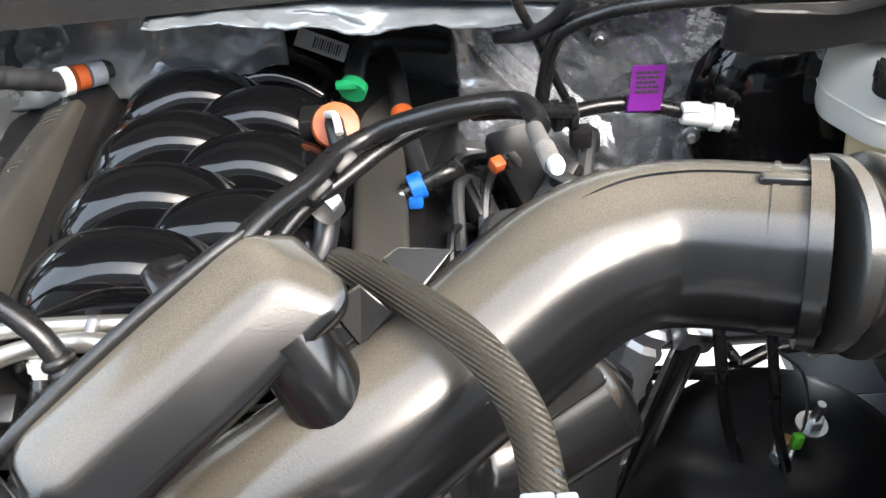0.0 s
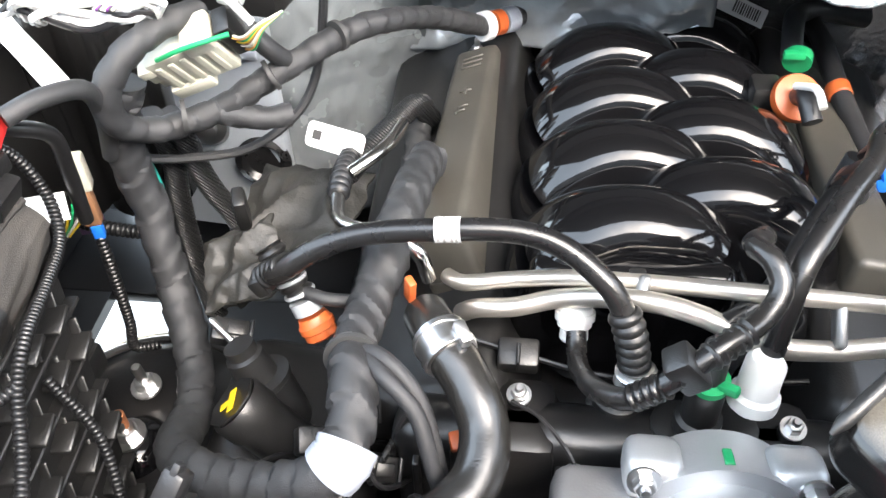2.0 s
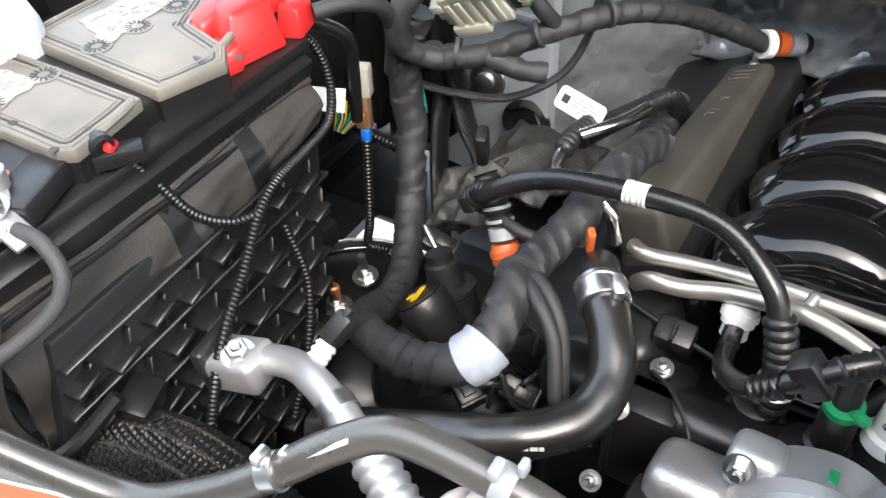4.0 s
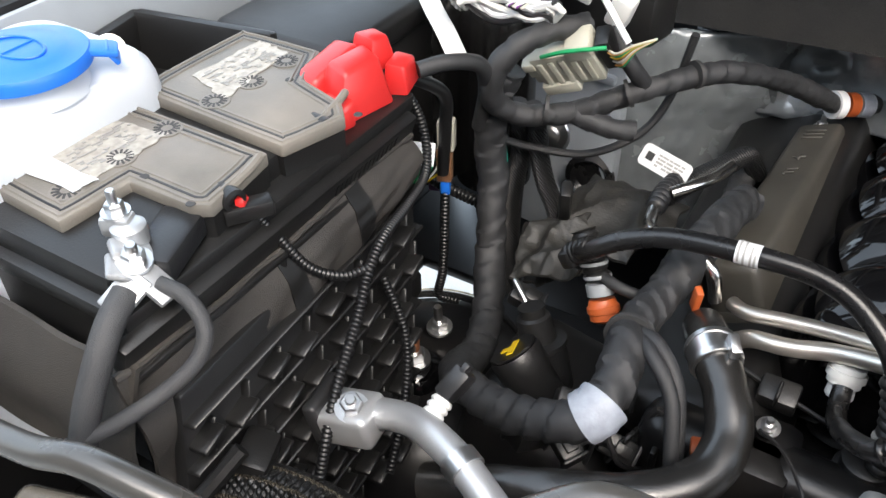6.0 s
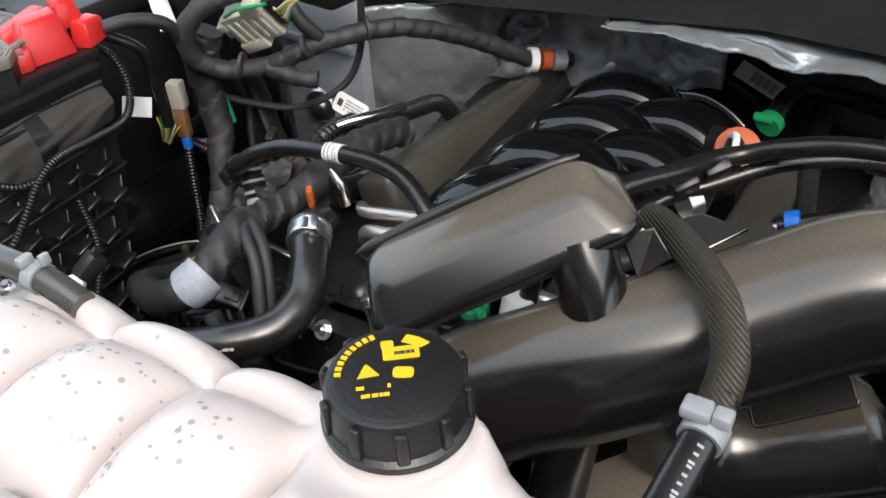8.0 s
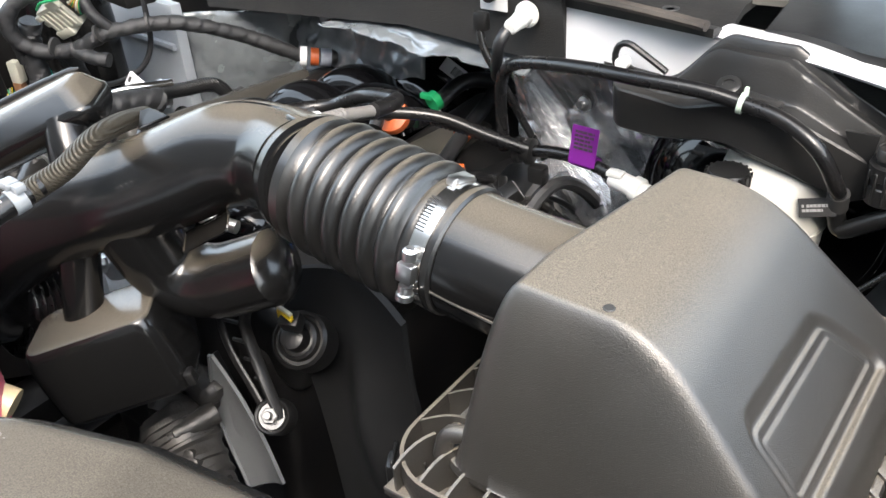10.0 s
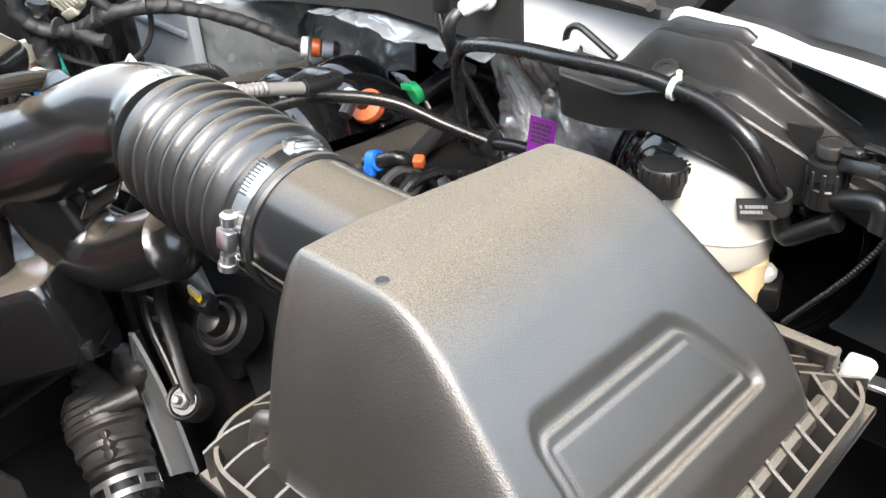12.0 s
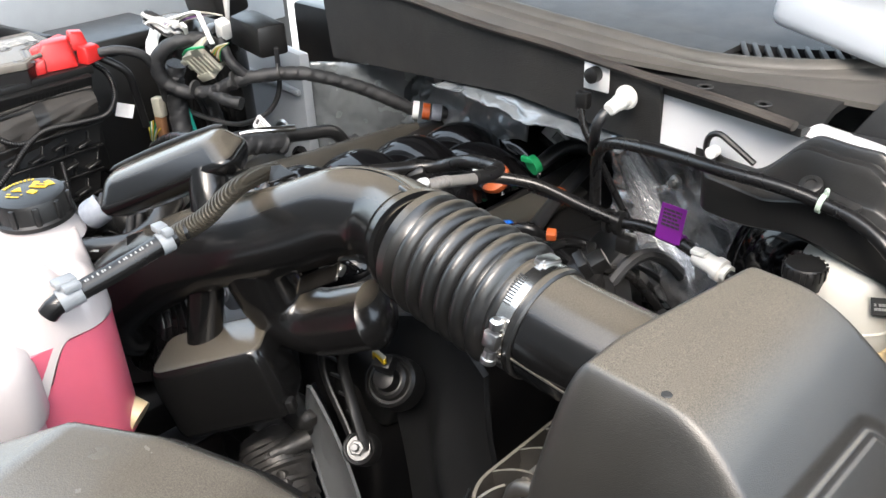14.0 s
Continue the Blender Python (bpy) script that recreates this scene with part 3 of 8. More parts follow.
for name, x0, x1, hx0, hx1, hy0, hy1 in (("wall_arch_right", 0.20, 0.79, 0.35, 0.53, 0.695, 0.80), ("wall_arch_left", -0.89, -0.46, -0.80, -0.675, 0.683, 0.80)):
    # wheel-arch liner with a gap to the ground
    solo(name, merge(rbox(((x0 + x1) / 2, (0.10 + hy0) / 2, 0.69), (x1 - x0, hy0 - 0.10, 0.02), 0.004), rbox(((x0 + x1) / 2, (hy1 + 1.0) / 2, 0.69), (x1 - x0, 1.0 - hy1, 0.02), 0.004),
                     rbox(((x0 + hx0) / 2, (hy0 + hy1) / 2, 0.69), (hx0 - x0, hy1 - hy0, 0.018), 0), rbox(((hx1 + x1) / 2, (hy0 + hy1) / 2, 0.69), (x1 - hx1, hy1 - hy0, 0.018), 0)),
         DARK, "black wheel-arch liner with a gap to the ground", "body panel", kind="structure")
floor = solo("chassis_floor", merge(rbox((-0.12, 0.45, 0.60), (0.86, 1.1, 0.05), 0.01), rbox((0.50, 0.33, 0.60), (0.56, 0.80, 0.05), 0.01), rbox((-0.72, 0.33, 0.60), (0.36, 0.78, 0.05), 0.01)), DARK, "black chassis and undertray below the engine", "chassis", kind="structure")
for x in (-0.42, 0.30):
    solo("frame_rail", rbox((x, 0.5, 0.68), (0.08, 1.1, 0.12), 0.012), DARK, "black chassis rail", "chassis rail", kind="structure")
# ---- engine ----
block = thing("engine_block", (-0.13, 0.62, 0.55), "dark engine block with black cam covers below the manifold", "engine")
part("crankcase", rbox((-0.13, 0.66, 0.80), (0.40, 0.52, 0.36), 0.03, 3), DARK, block)
for s, x in ((-1, -0.30), (1, 0.045)):
    part("cam_cover", rbox(pose(x, 0.66, 1.0, 3, s * 24, 0), (0.15, 0.50, 0.10), 0.018, 3), MATT, block)
part("front_cover", merge(rbox((-0.15, 0.395, 0.90), (0.34, 0.05, 0.30), 0.02, 3), rbox((-0.24, 0.40, 1.0), (0.08, 0.07, 0.10), 0.015), rbox((-0.07, 0.40, 1.0), (0.09, 0.06, 0.1), 0.015)), DARK, block, "ribbed black timing cover")
for i in range(7):
    part("cover_rib", rbox(pose(-0.30 + i * 0.05, 0.368, 0.93, 0, 0, 0), (0.005, 0.012, 0.2), 0.002), DARK, block)
for x, y, z in ((-0.245, 0.36, 1.055), (-0.06, 0.36, 1.03), (-0.255, 0.355, 0.96), (-0.19, 0.36, 1.035)):
    bolt((x, y, z), (0, -0.7, 0.7), 0.006, block)

part("cover_ridge", sweep(spline([(-0.275, 0.452, 1.066), (-0.225, 0.440, 1.062), (-0.17, 0.428, 1.060), (-0.10, 0.425, 1.062), (-0.03, 0.43, 1.066)], 0.008), 0.0022, 8), DARK, block)
part("cover_ridge", sweep(spline([(-0.272, 0.420, 1.052), (-0.262, 0.395, 1.045), (-0.255, 0.37, 1.02), (-0.25, 0.355, 0.98)], 0.008), 0.0018, 8), DARK, block)
part("sensor_block", merge(rbox(pose(-0.232, 0.440, 1.062, 20, 0, 0), (0.030, 0.022, 0.020), 0.003), rbox(pose(-0.232, 0.432, 1.070, 20, 0, 0), (0.003, 0.016, 0.018), 0.001, 1)), MATT, block, "black sensor block")
for x, y, z, r in ((-0.230, 0.408, 1.052, 0.008), (-0.119, 0.396, 1.050, 0.020), (-0.085, 0.396, 1.050, 0.019), (-0.160, 0.417, 1.050, 0.018), (-0.045, 0.395, 1.052, 0.009)):
    part("cover_boss", lathe((x, y, z - 0.015), [(r * 1.25, 0), (r * 1.2, 0.008), (r, 0.010), (r, 0.019), (r * 0.8, 0.021)], 22), MATT, block)
for x, y, z in ((-0.230, 0.408, 1.057), (-0.045, 0.395, 1.058)):
    bolt((x, y, z), (0, -0.2, 1), 0.006, block, 0.004)
part("thin_wire", hose([(-0.235, 0.40, 1.06), (-0.215, 0.385, 1.065), (-0.195, 0.365, 1.055), (-0.185, 0.35, 1.04)], 0.0016, 6), GREYRUB, block)

# intake manifold: eight overlapping arched runners
manifold = thing("intake_manifold", (-0.13, 0.68, 0.98), "glossy black plastic intake manifold with eight arched runners", "manifold", by=(0.012, 0.008, 0.012))


def arch(cx, y, r, slope, a0, a1, skew):
    pts = []
    for k in range(27):
        a = radians(a0 + (a1 - a0) * k / 26)
        pts.append(Vector((cx + r * math.cos(a), y + skew * (k / 26 - 0.5) + 0.02 * max(0, -math.sin(a)), 1.038 - 0.105 * (y - 0.52) + r * math.sin(a) + slope * (k / 26 - 0.5))))
    return pts


def runner(pts, half):
    """A runner with an oval section, its long way along the engine."""
    bm = bmesh.new()
    rings = []
    for i, p in enumerate(pts):
        t = (pts[min(i + 1, len(pts) - 1)] - pts[max(i - 1, 0)]).normalized()
        along = Vector((0, 1, -0.10)).normalized()
        out = along.cross(t).normalized()
        if out.z < 0 and 6 < i < 20:
            out = -out
        ring = []
        for k in range(22):
            a = 2 * math.pi * k / 22
            c, s = math.cos(a), math.sin(a)
            ring.append(p + along * (half[i] * math.copysign(abs(c) ** 0.85, c)) + out * (0.030 * math.copysign(abs(s) ** 0.9, s)))
        rings.append(ring)
    return loft(rings)


wide = [0.035 + 0.015 * min(1, max(0, (13 - k) / 6)) for k in range(27)]
for i in range(4):
    part("runner", runner(arch(-0.163, 0.514 + 0.0985 * i, 0.068, 0.0, 205, -14, 0.0), wide), GLOSS, manifold)
    part("runner", runner(arch(-0.088, 0.563 + 0.0985 * i, 0.066, 0.0, 194, -25, 0.0), wide[::-1]), GLOSS, manifold)
part("plenum", rbox(pose(-0.125, 0.68, 1.0, -5.5, 0, 0), (0.20, 0.44, 0.10), 0.03, 3), GLOSS, manifold)
part("front_flange", sweep(spline([(-0.245, 0.475, 1.05), (-0.21, 0.468, 1.095), (-0.165, 0.462, 1.107), (-0.12, 0.462, 1.106), (-0.085, 0.465, 1.10)], 0.006), 0.0035, 8), GLOSS, manifold, "moulded front seam")
for x, z in ((-0.165, 1.112), (-0.087, 1.104)):
    part("clip", rbox((x, 0.458, z), (0.012, 0.008, 0.012), 0.002), MATT, manifold)
part("front_wall", rbox((-0.165, 0.478, 1.05), (0.15, 0.03, 0.11), 0.012, 3), GLOSS, manifold)

# long plastic covers over the coils
for name_x, tilt, y0, y1, zc in ((-0.287, -27, 0.515, 0.835, 1.059), (0.034, 27, 0.52, 0.845, 1.045)):
    cov = thing("coil_cover", (name_x, 0.67, 0.99), "dusty black plastic coil cover along the cylinder bank", "engine cover", "coil covers")
    m = pose(name_x, (y0 + y1) / 2, zc, -4.5, tilt * 0.75 if tilt < 0 else tilt * 0.3, 0)
    part("cover", rbox(m, (0.048, y1 - y0, 0.07), 0.008, 3), DUSTY, cov)
    part("front_lip", rbox(m @ pose(0, -(y1 - y0) / 2 + 0.012, -0.045), (0.046, 0.03, 0.07), 0.006), DUSTY, cov)
    if tilt < 0:
        for q, (dx, dy, lx, ly) in enumerate(((0, 0.135, 0.022, 0.003), (0, 0.125, 0.022, 0.003), (0, 0.115, 0.022, 0.003), (0, 0.065, 0.013, 0.003), (0, 0.065, 0.003, 0.013), (0.0, 0.036, 0.013, 0.003), (-0.005, 0.03, 0.003, 0.014), (0.0, 0.028, 0.009, 0.003))):
            part("raised_mark", rbox(m @ pose(dx, dy, 0.0358), (lx, ly, 0.002), 0.0007, 1), DUSTY, cov)
        bolt(m @ Vector((-0.004, 0.17, 0.024)), (0, 0, 1), 0.006, cov)

# bright fuel lines across the front of the manifold
fuel = thing("fuel_lines", (-0.16, 0.46, 1.08), "pair of bright steel fuel lines across the engine front", "pipe", by=(0.009, -0.002, 0.008))
part("line", hose([(-0.297, 0.486, 1.088), (-0.283, 0.474, 1.094), (-0.25, 0.474, 1.10), (-0.21, 0.472, 1.107), (-0.164, 0.462, 1.117), (-0.12, 0.455, 1.122), (-0.085, 0.445, 1.13), (-0.04, 0.445, 1.128), (0.005, 0.46, 1.11)], 0.0062, 14), SATSTEEL, fuel)
part("line", hose([(-0.285, 0.47, 1.066), (-0.272, 0.46, 1.083), (-0.245, 0.457, 1.09), (-0.21, 0.46, 1.099), (-0.16, 0.444, 1.118), (-0.12, 0.432, 1.118), (-0.085, 0.42, 1.108), (-0.04, 0.425, 1.10), (0.005, 0.44, 1.09)], 0.0072, 14), SATSTEEL, fuel)
part("bracket", rbox(pose(-0.160, 0.452, 1.1165, 30, 8, -10), (0.009, 0.026, 0.015), 0.004, 3), DULLCLAMP, fuel, "tan metal sleeve")
part("bracket", rbox(pose(-0.033, 0.435, 1.113, 40, 0, 0), (0.008, 0.030, 0.015), 0.004, 3), DULLCLAMP, fuel, "tan metal sleeve")

# black vent hose with a label band, left to centre
vent = thing("vent_hose", (-0.29, 0.46, 1.06), "shiny black vent hose with a white label band", "hose", by=(0.008, -0.005, 0.007))
vpts = [(-0.417, 0.4495, 1.122), (-0.4048, 0.444, 1.131), (-0.3809, 0.4493, 1.147), (-0.3457, 0.4555, 1.159), (-0.2886, 0.4555, 1.167), (-0.2435, 0.4575, 1.166), (-0.2126, 0.4525, 1.158), (-0.184, 0.438, 1.141), (-0.171, 0.428, 1.123)]
part("hose", hose(vpts, 0.0080, 18), RUBBER, vent)
vp = spline(vpts, 0.007)
i = min(range(len(vp)), key=lambda k: abs(vp[k].x + 0.293))
lab = part("label_band", ring_on(vp, i, 0.0087, 0.017), PAPER, vent, "white printed label band")
for k, dx in enumerate((-0.006, -0.002, 0.003, 0.006)):
    part("printing", ring_on([p + Vector((dx, 0, 0)) for p in vp], i, 0.0089, 0.0016), GREYINK, lab)
part("end_fitting", ribbed([(-0.173, 0.429, 1.127), (-0.166, 0.423, 1.108), (-0.160, 0.418, 1.075), (-0.159, 0.417, 1.05)], 0.0118, 0.0025, 0.008, 16), MATT, vent, "ribbed black elbow")
for k in (0.004, 0.014):
    part("retaining_ring", lathe(axis_of((-0.160, 0.417, 1.085 - k), (0.1, -0.1, -1)), [(0.0125, -0.0015), (0.0145, 0), (0.0125, 0.0015)], 18), ZINC, vent)
part("left_fitting", merge(ribbed([(-0.424, 0.452, 1.112), (-0.415, 0.450, 1.122), (-0.402, 0.446, 1.133)], 0.0105, 0.002, 0.006, 14), rbox(pose(-0.424, 0.450, 1.112, 0, -30, 0), (0.012, 0.018, 0.016), 0.003)), MATT, vent)

# quick connector with white cap
quick = thing("quick_connector_hose", (-0.17, 0.40, 1.07), "black hose with a white quick connector and ribbed joints", "hose", by=(0.009, -0.006, 0.005))
qp = [(-0.2015, 0.446, 1.087), (-0.2005, 0.431, 1.081), (-0.1985, 0.408, 1.09), (-0.19, 0.379, 1.11), (-0.172, 0.363, 1.125), (-0.151, 0.363, 1.145), (-0.1234, 0.3762, 1.162), (-0.099, 0.3965, 1.165), (-0.0875, 0.413, 1.175), (-0.093, 0.428, 1.185), (-0.101, 0.443, 1.182), (-0.089, 0.461, 1.173)]
part("hose", hose(qp, 0.0072), RUBBER, quick)
m = axis_of((-0.202, 0.462, 1.082), (0, -0.45, -0.9))
part("white_connector", merge(lathe(m, [(0.0105, -0.012), (0.0125, -0.011), (0.0125, 0.004), (0.010, 0.006), (0.0105, 0.014), (0.009, 0.016)], 20), lathe(m, [(0.0145, -0.007), (0.0145, -0.001)], 20)), WHITE, quick, "white plastic quick connector")
part("joint", ribbed([(-0.172, 0.363, 1.125), (-0.154, 0.362, 1.142)], 0.0092, 0.002, 0.0055, 14), RUBBER, quick)
part("tee", merge(rbox(pose(-0.143, 0.368, 1.151, 0, -40, 0), (0.018, 0.020, 0.028), 0.003), ribbed([(-0.132, 0.371, 1.157), (-0.108, 0.388, 1.164)], 0.0092, 0.002, 0.0055, 14)), MATT, quick)
part("green_clip", merge(lathe(axis_of((-0.119, 0.394, 1.108), (-0.05, -0.15, 1)), [(0.0105, -0.003), (0.0125, -0.003), (0.0125, 0.003), (0.0105, 0.003)], 24), rbox(pose(-0.109, 0.386, 1.111, 0, -15, -35), (0.014, 0.007, 0.007), 0.002)), GREEN, quick, "green locking clip")
part("lower_socket", lathe((-0.119, 0.396, 1.055), [(0.016, 0), (0.016, 0.012), (0.0125, 0.014), (0.0125, 0.05), (0.009, 0.055), (0.009, 0.085)], 18), MATT, quick)

# breather lines over to the intake duct
breather = thing("breather_lines", (0.05, 0.55, 1.10), "black breather lines clipped together over the engine", "hose", by=(0.006, -0.004, 0.005))
part("upper_line", hose([(-0.078, 0.409, 1.115), (-0.074, 0.418, 1.141), (-0.07, 0.4273, 1.16), (-0.06, 0.4451, 1.176), (-0.0352, 0.4832, 1.187), (-0.0072, 0.5254, 1.185), (0.008, 0.5603, 1.181), (0.031, 0.579, 1.182), (0.056, 0.579, 1.193), (0.0968, 0.5666, 1.211), (0.138, 0.5613, 1.217), (0.1475, 0.539, 1.221), (0.1485, 0.517, 1.224)], 0.0078, 14), RUBBER, breather)
part("white_connector", merge(lathe(axis_of((-0.085, 0.396, 1.080), (0.08, 0.16, 1)), [(0.0135, 0), (0.0165, 0.003), (0.0165, 0.012), (0.0135, 0.015), (0.0130, 0.038), (0.0100, 0.042)], 20)), WHITE, breather, "white plastic connector")
part("lower_line", hose([(-0.105, 0.43, 1.12), (-0.075, 0.455, 1.125), (-0.05, 0.492, 1.135), (-0.02, 0.535, 1.15), (0.01, 0.56, 1.158), (0.06, 0.60, 1.17), (0.12, 0.64, 1.165), (0.17, 0.668, 1.142), (0.206, 0.690, 1.125)], 0.0068, 12), RUBBER, breather)
part("side_line", hose([(-0.1, 0.44, 1.05), (-0.07, 0.465, 1.095), (-0.035, 0.515, 1.10), (-0.012, 0.545, 1.10), (-0.004, 0.57, 1.12), (0.004, 0.575, 1.15)], 0.010, 12), GREYRUB, breather, "grey braided rubber line")
part("duct_end", merge(ribbed([(0.146, 0.48, 1.234), (0.147, 0.45, 1.240)], 0.0064, 0.0014, 0.005, 14), lathe(axis_of((0.1455, 0.520, 1.222), (0.0, -1, 0.27)), [(0.0058, 0), (0.0058, 0.045)], 14)), PVCGREY, breather, "silver-grey ribbed end piece")
part("white_stub", lathe(axis_of((0.1475, 0.445, 1.245), (0, -0.9, 0.2)), [(0.004, -0.004), (0.005, -0.003), (0.005, 0.003), (0.004, 0.007)], 16), WHITE, breather)
for x, y, z in ((-0.006, 0.545, 1.160), (0.012, 0.565, 1.168)):
    part("line_clip", rbox(pose(x, y, z, 35, -20, 40), (0.022, 0.012, 0.032), 0.003), MATT, breather, "black plastic line clip")
part("clamp", lathe(axis_of((-0.003, 0.553, 1.142), (0.5, 0.7, 0.1)), [(0.013, -0.006), (0.014, -0.006), (0.014, 0.006), (0.013, 0.006)], 18), ZINC, breather)

# orange and green fittings behind
valve = thing("purge_valve", (-0.01, 0.71, 1.08), "purge valve with an orange disc and green clip", "valve", by=(0.002, -0.01, 0.006))
part("body", merge(rbox((-0.024, 0.742, 1.095), (0.026, 0.03, 0.03), 0.004), lathe(axis_of((-0.006, 0.735, 1.098), (0.25, -0.8, 0.4)), [(0.012, -0.03), (0.012, 0.02)], 16)), MATT, valve)
part("orange_disc", lathe(axis_of((-0.002, 0.722, 1.106), (0.15, -0.7, 0.75)), [(0.006, -0.006), (0.021, -0.005), (0.0225, 0.0), (0.021, 0.006), (0.009, 0.009)], 26), ORANGE, valve, "orange plastic disc")
part("grey_stub", hose([(-0.002, 0.716, 1.112), (-0.001, 0.700, 1.122), (0.004, 0.68, 1.11)], 0.0085), GREYRUB, valve)
part("green_clip", merge(lathe(axis_of((0.012, 0.788, 1.106), (0.25, 0.9, 0.3)), [(0.010, -0.005), (0.0135, -0.005), (0.0135, 0.005), (0.010, 0.005)], 20), rbox((0.006, 0.782, 1.114), (0.02, 0.008, 0.008), 0.002)), GREEN, valve, "green locking clip")
part("white_strap", hose([(-0.008, 0.712, 1.125), (0.002, 0.69, 1.137), (0.006, 0.672, 1.13)], 0.0035, 8), WHITE, valve, "white cable strap")
heat = thing("heater_hose", (0.04, 0.84, 1.05), "blue-grey rubber heater hoses looping to the bulkhead", "hose")
part("hose", hose([(0.012, 0.79, 1.106), (0.018, 0.83, 1.118), (0.030, 0.862, 1.115), (0.065, 0.885, 1.105), (0.11, 0.90, 1.09)], 0.0105), GREYRUB, heat)
part("hose", hose([(0.048, 0.868, 1.10), (0.055, 0.83, 1.092), (0.06, 0.78, 1.08), (0.07, 0.72, 1.065), (0.08, 0.68, 1.05)], 0.010), GREYRUB, heat)
part("orange_band", lathe(axis_of((0.060, 0.776, 1.079), (0.1, -1, -0.2)), [(0.011, -0.007), (0.0118, -0.006), (0.0118, 0.006), (0.011, 0.007)], 18), ORANGE, heat, "orange marker band")
bl = thing("blue_connector", (0.066, 0.645, 1.06), "black line with a bright blue locking clip", "connector", by=(0.007, 0.008, -0.004))
part("blue_clip", merge(lathe(axis_of((0.064, 0.646, 1.086), (0.9, 0.2, 0.25)), [(0.0095, -0.007), (0.0125, -0.006), (0.0125, 0.006), (0.0095, 0.007)], 20), rbox((0.062, 0.638, 1.076), (0.014, 0.010, 0.014), 0.003)), BLUE, bl, "bright blue clip")
part("line", hose([(0.052, 0.642, 1.082), (0.075, 0.648, 1.089), (0.095, 0.655, 1.095), (0.10, 0.67, 1.08), (0.09, 0.70, 1.06)], 0.0085), RUBBER, bl)
part("silver_tip", lathe(axis_of((0.048, 0.641, 1.08), (0.9, 0.1, 0.2)), [(0.004, -0.006), (0.006, 0.006)], 12), ZINC, bl)
tag = thing("barcode_tag", (-0.02, 0.895, 1.07), "white paper barcode tag on the rear hose", "label", by=(-0.002, 0.012, -0.012))
tm = frame_of((-0.021, 0.868, 1.120), (0.052, -0.004, -0.022), (0.1, 0.6, 0.75))
tg = part("tag", rbox(tm, (0.056, 0.020, 0.0012), 0.0004, 1), PAPER, tag)
for k in range(11):
    part("barcode_bar", rbox(tm @ pose(-0.008 + k * 0.0028, 0, 0.0008), (0.0012 if k % 3 else 0.0018, 0.012, 0.0004), 0), INK, tg)

# throttle body
throttle = thing("throttle_body", (-0.118, 0.35, 1.0), "cast aluminium throttle body with a green paint mark", "throttle body")
tm = axis_of((-0.1026, 0.328, 1.045), (0, -0.95, 0.28)) @ Matrix.Scale(1.2, 4)
part("casting", lathe(tm, [(0.036, -0.02), (0.048, -0.018), (0.048, 0.012), (0.042, 0.016), (0.042, 0.04), (0.038, 0.045), (0.036, 0.043), (0.036, -0.02)], 40, cap=False), BRIGHTALU, throttle)
for dx in (0.035, -0.036):
    part("bolt_ear", rbox(tm @ pose(dx, 0.035, 0.0), (0.03, 0.026, 0.03), 0.008, 3), BRIGHTALU, throttle)
part("motor_housing", rbox(tm @ pose(-0.062, -0.005, 0.006), (0.05, 0.06, 0.045), 0.012, 3), ALU, throttle)
part("outer_lip", lathe(tm, [(0.046, 0.011), (0.0505, 0.012), (0.0505, 0.016), (0.044, 0.0165)], 40), BRIGHTALU, throttle)
part("bore", lathe(tm, [(0.036, 0.01), (0.034, 0.012)], 24), INK, throttle)
for dx in (0.041, -0.042):
    bolt(tm @ Vector((dx, 0.040, 0.016)), tm.to_3x3() @ Vector((0, 0, 1)), 0.007, throttle, 0.002)
part("paint_mark", rbox(tm @ pose(0.0, 0.0485, 0.004), (0.005, 0.002, 0.012), 0.0006, 1), GREEN, throttle, "green paint mark")
part("actuator", rbox(tm @ pose(-0.075, -0.02, 0.02), (0.035, 0.05, 0.03), 0.006), MATT, throttle, "black actuator housing")
# ---- intake duct, resonators, bellows, air box ----
duct = thing("intake_duct", (0.10, 0.30, 1.02), "satin black plastic intake duct with resonator chambers", "air duct", by=(0.012, -0.006, 0.01))
dpts = [(0.2512, 0.342, 1.255), (0.186, 0.364, 1.247), (0.139, 0.353, 1.244), (0.086, 0.324, 1.221), (0.019, 0.283, 1.196), (-0.054, 0.256, 1.156), (-0.095, 0.228, 1.118), (-0.1146, 0.236, 1.078), (-0.1146, 0.268, 1.056)]
part("main_tube", sweep(spline(dpts, 0.008), lambda s, t: 0.0415 if t < 0.75 else 0.0415 - 0.012 * (t - 0.75), 40), SATIN, duct)
dp = spline(dpts, 0.006)
part("end_flange", merge(ring_on(dp, 1, 0.0465, 0.008, 40), ring_on(dp, 4, 0.0425, 0.003, 40)), SATIN, duct)
part("mould_seam", sweep([p + Vector((0, 0.004, 0.0414)) for p in dp[3:24]], 0.0013, 6), SATIN, duct)
part("seam_lug", rbox(pose(0.229, 0.349, 1.2945, 0, -4, -16), (0.027, 0.007, 0.006), 0.0028, 3), SATIN, duct)
part("coupler", ribbed([(-0.1146, 0.246, 1.060), (-0.1146, 0.262, 1.055), (-0.1146, 0.280, 1.050)], 0.050, 0.004, 0.008, 36), RUBBER, duct, "black ribbed rubber coupler")
# upper resonator box
um = frame_of((-0.0355, 0.274, 1.249), (0.105, 0.078, 0.052), (-0.59, 0.79, 0.05))


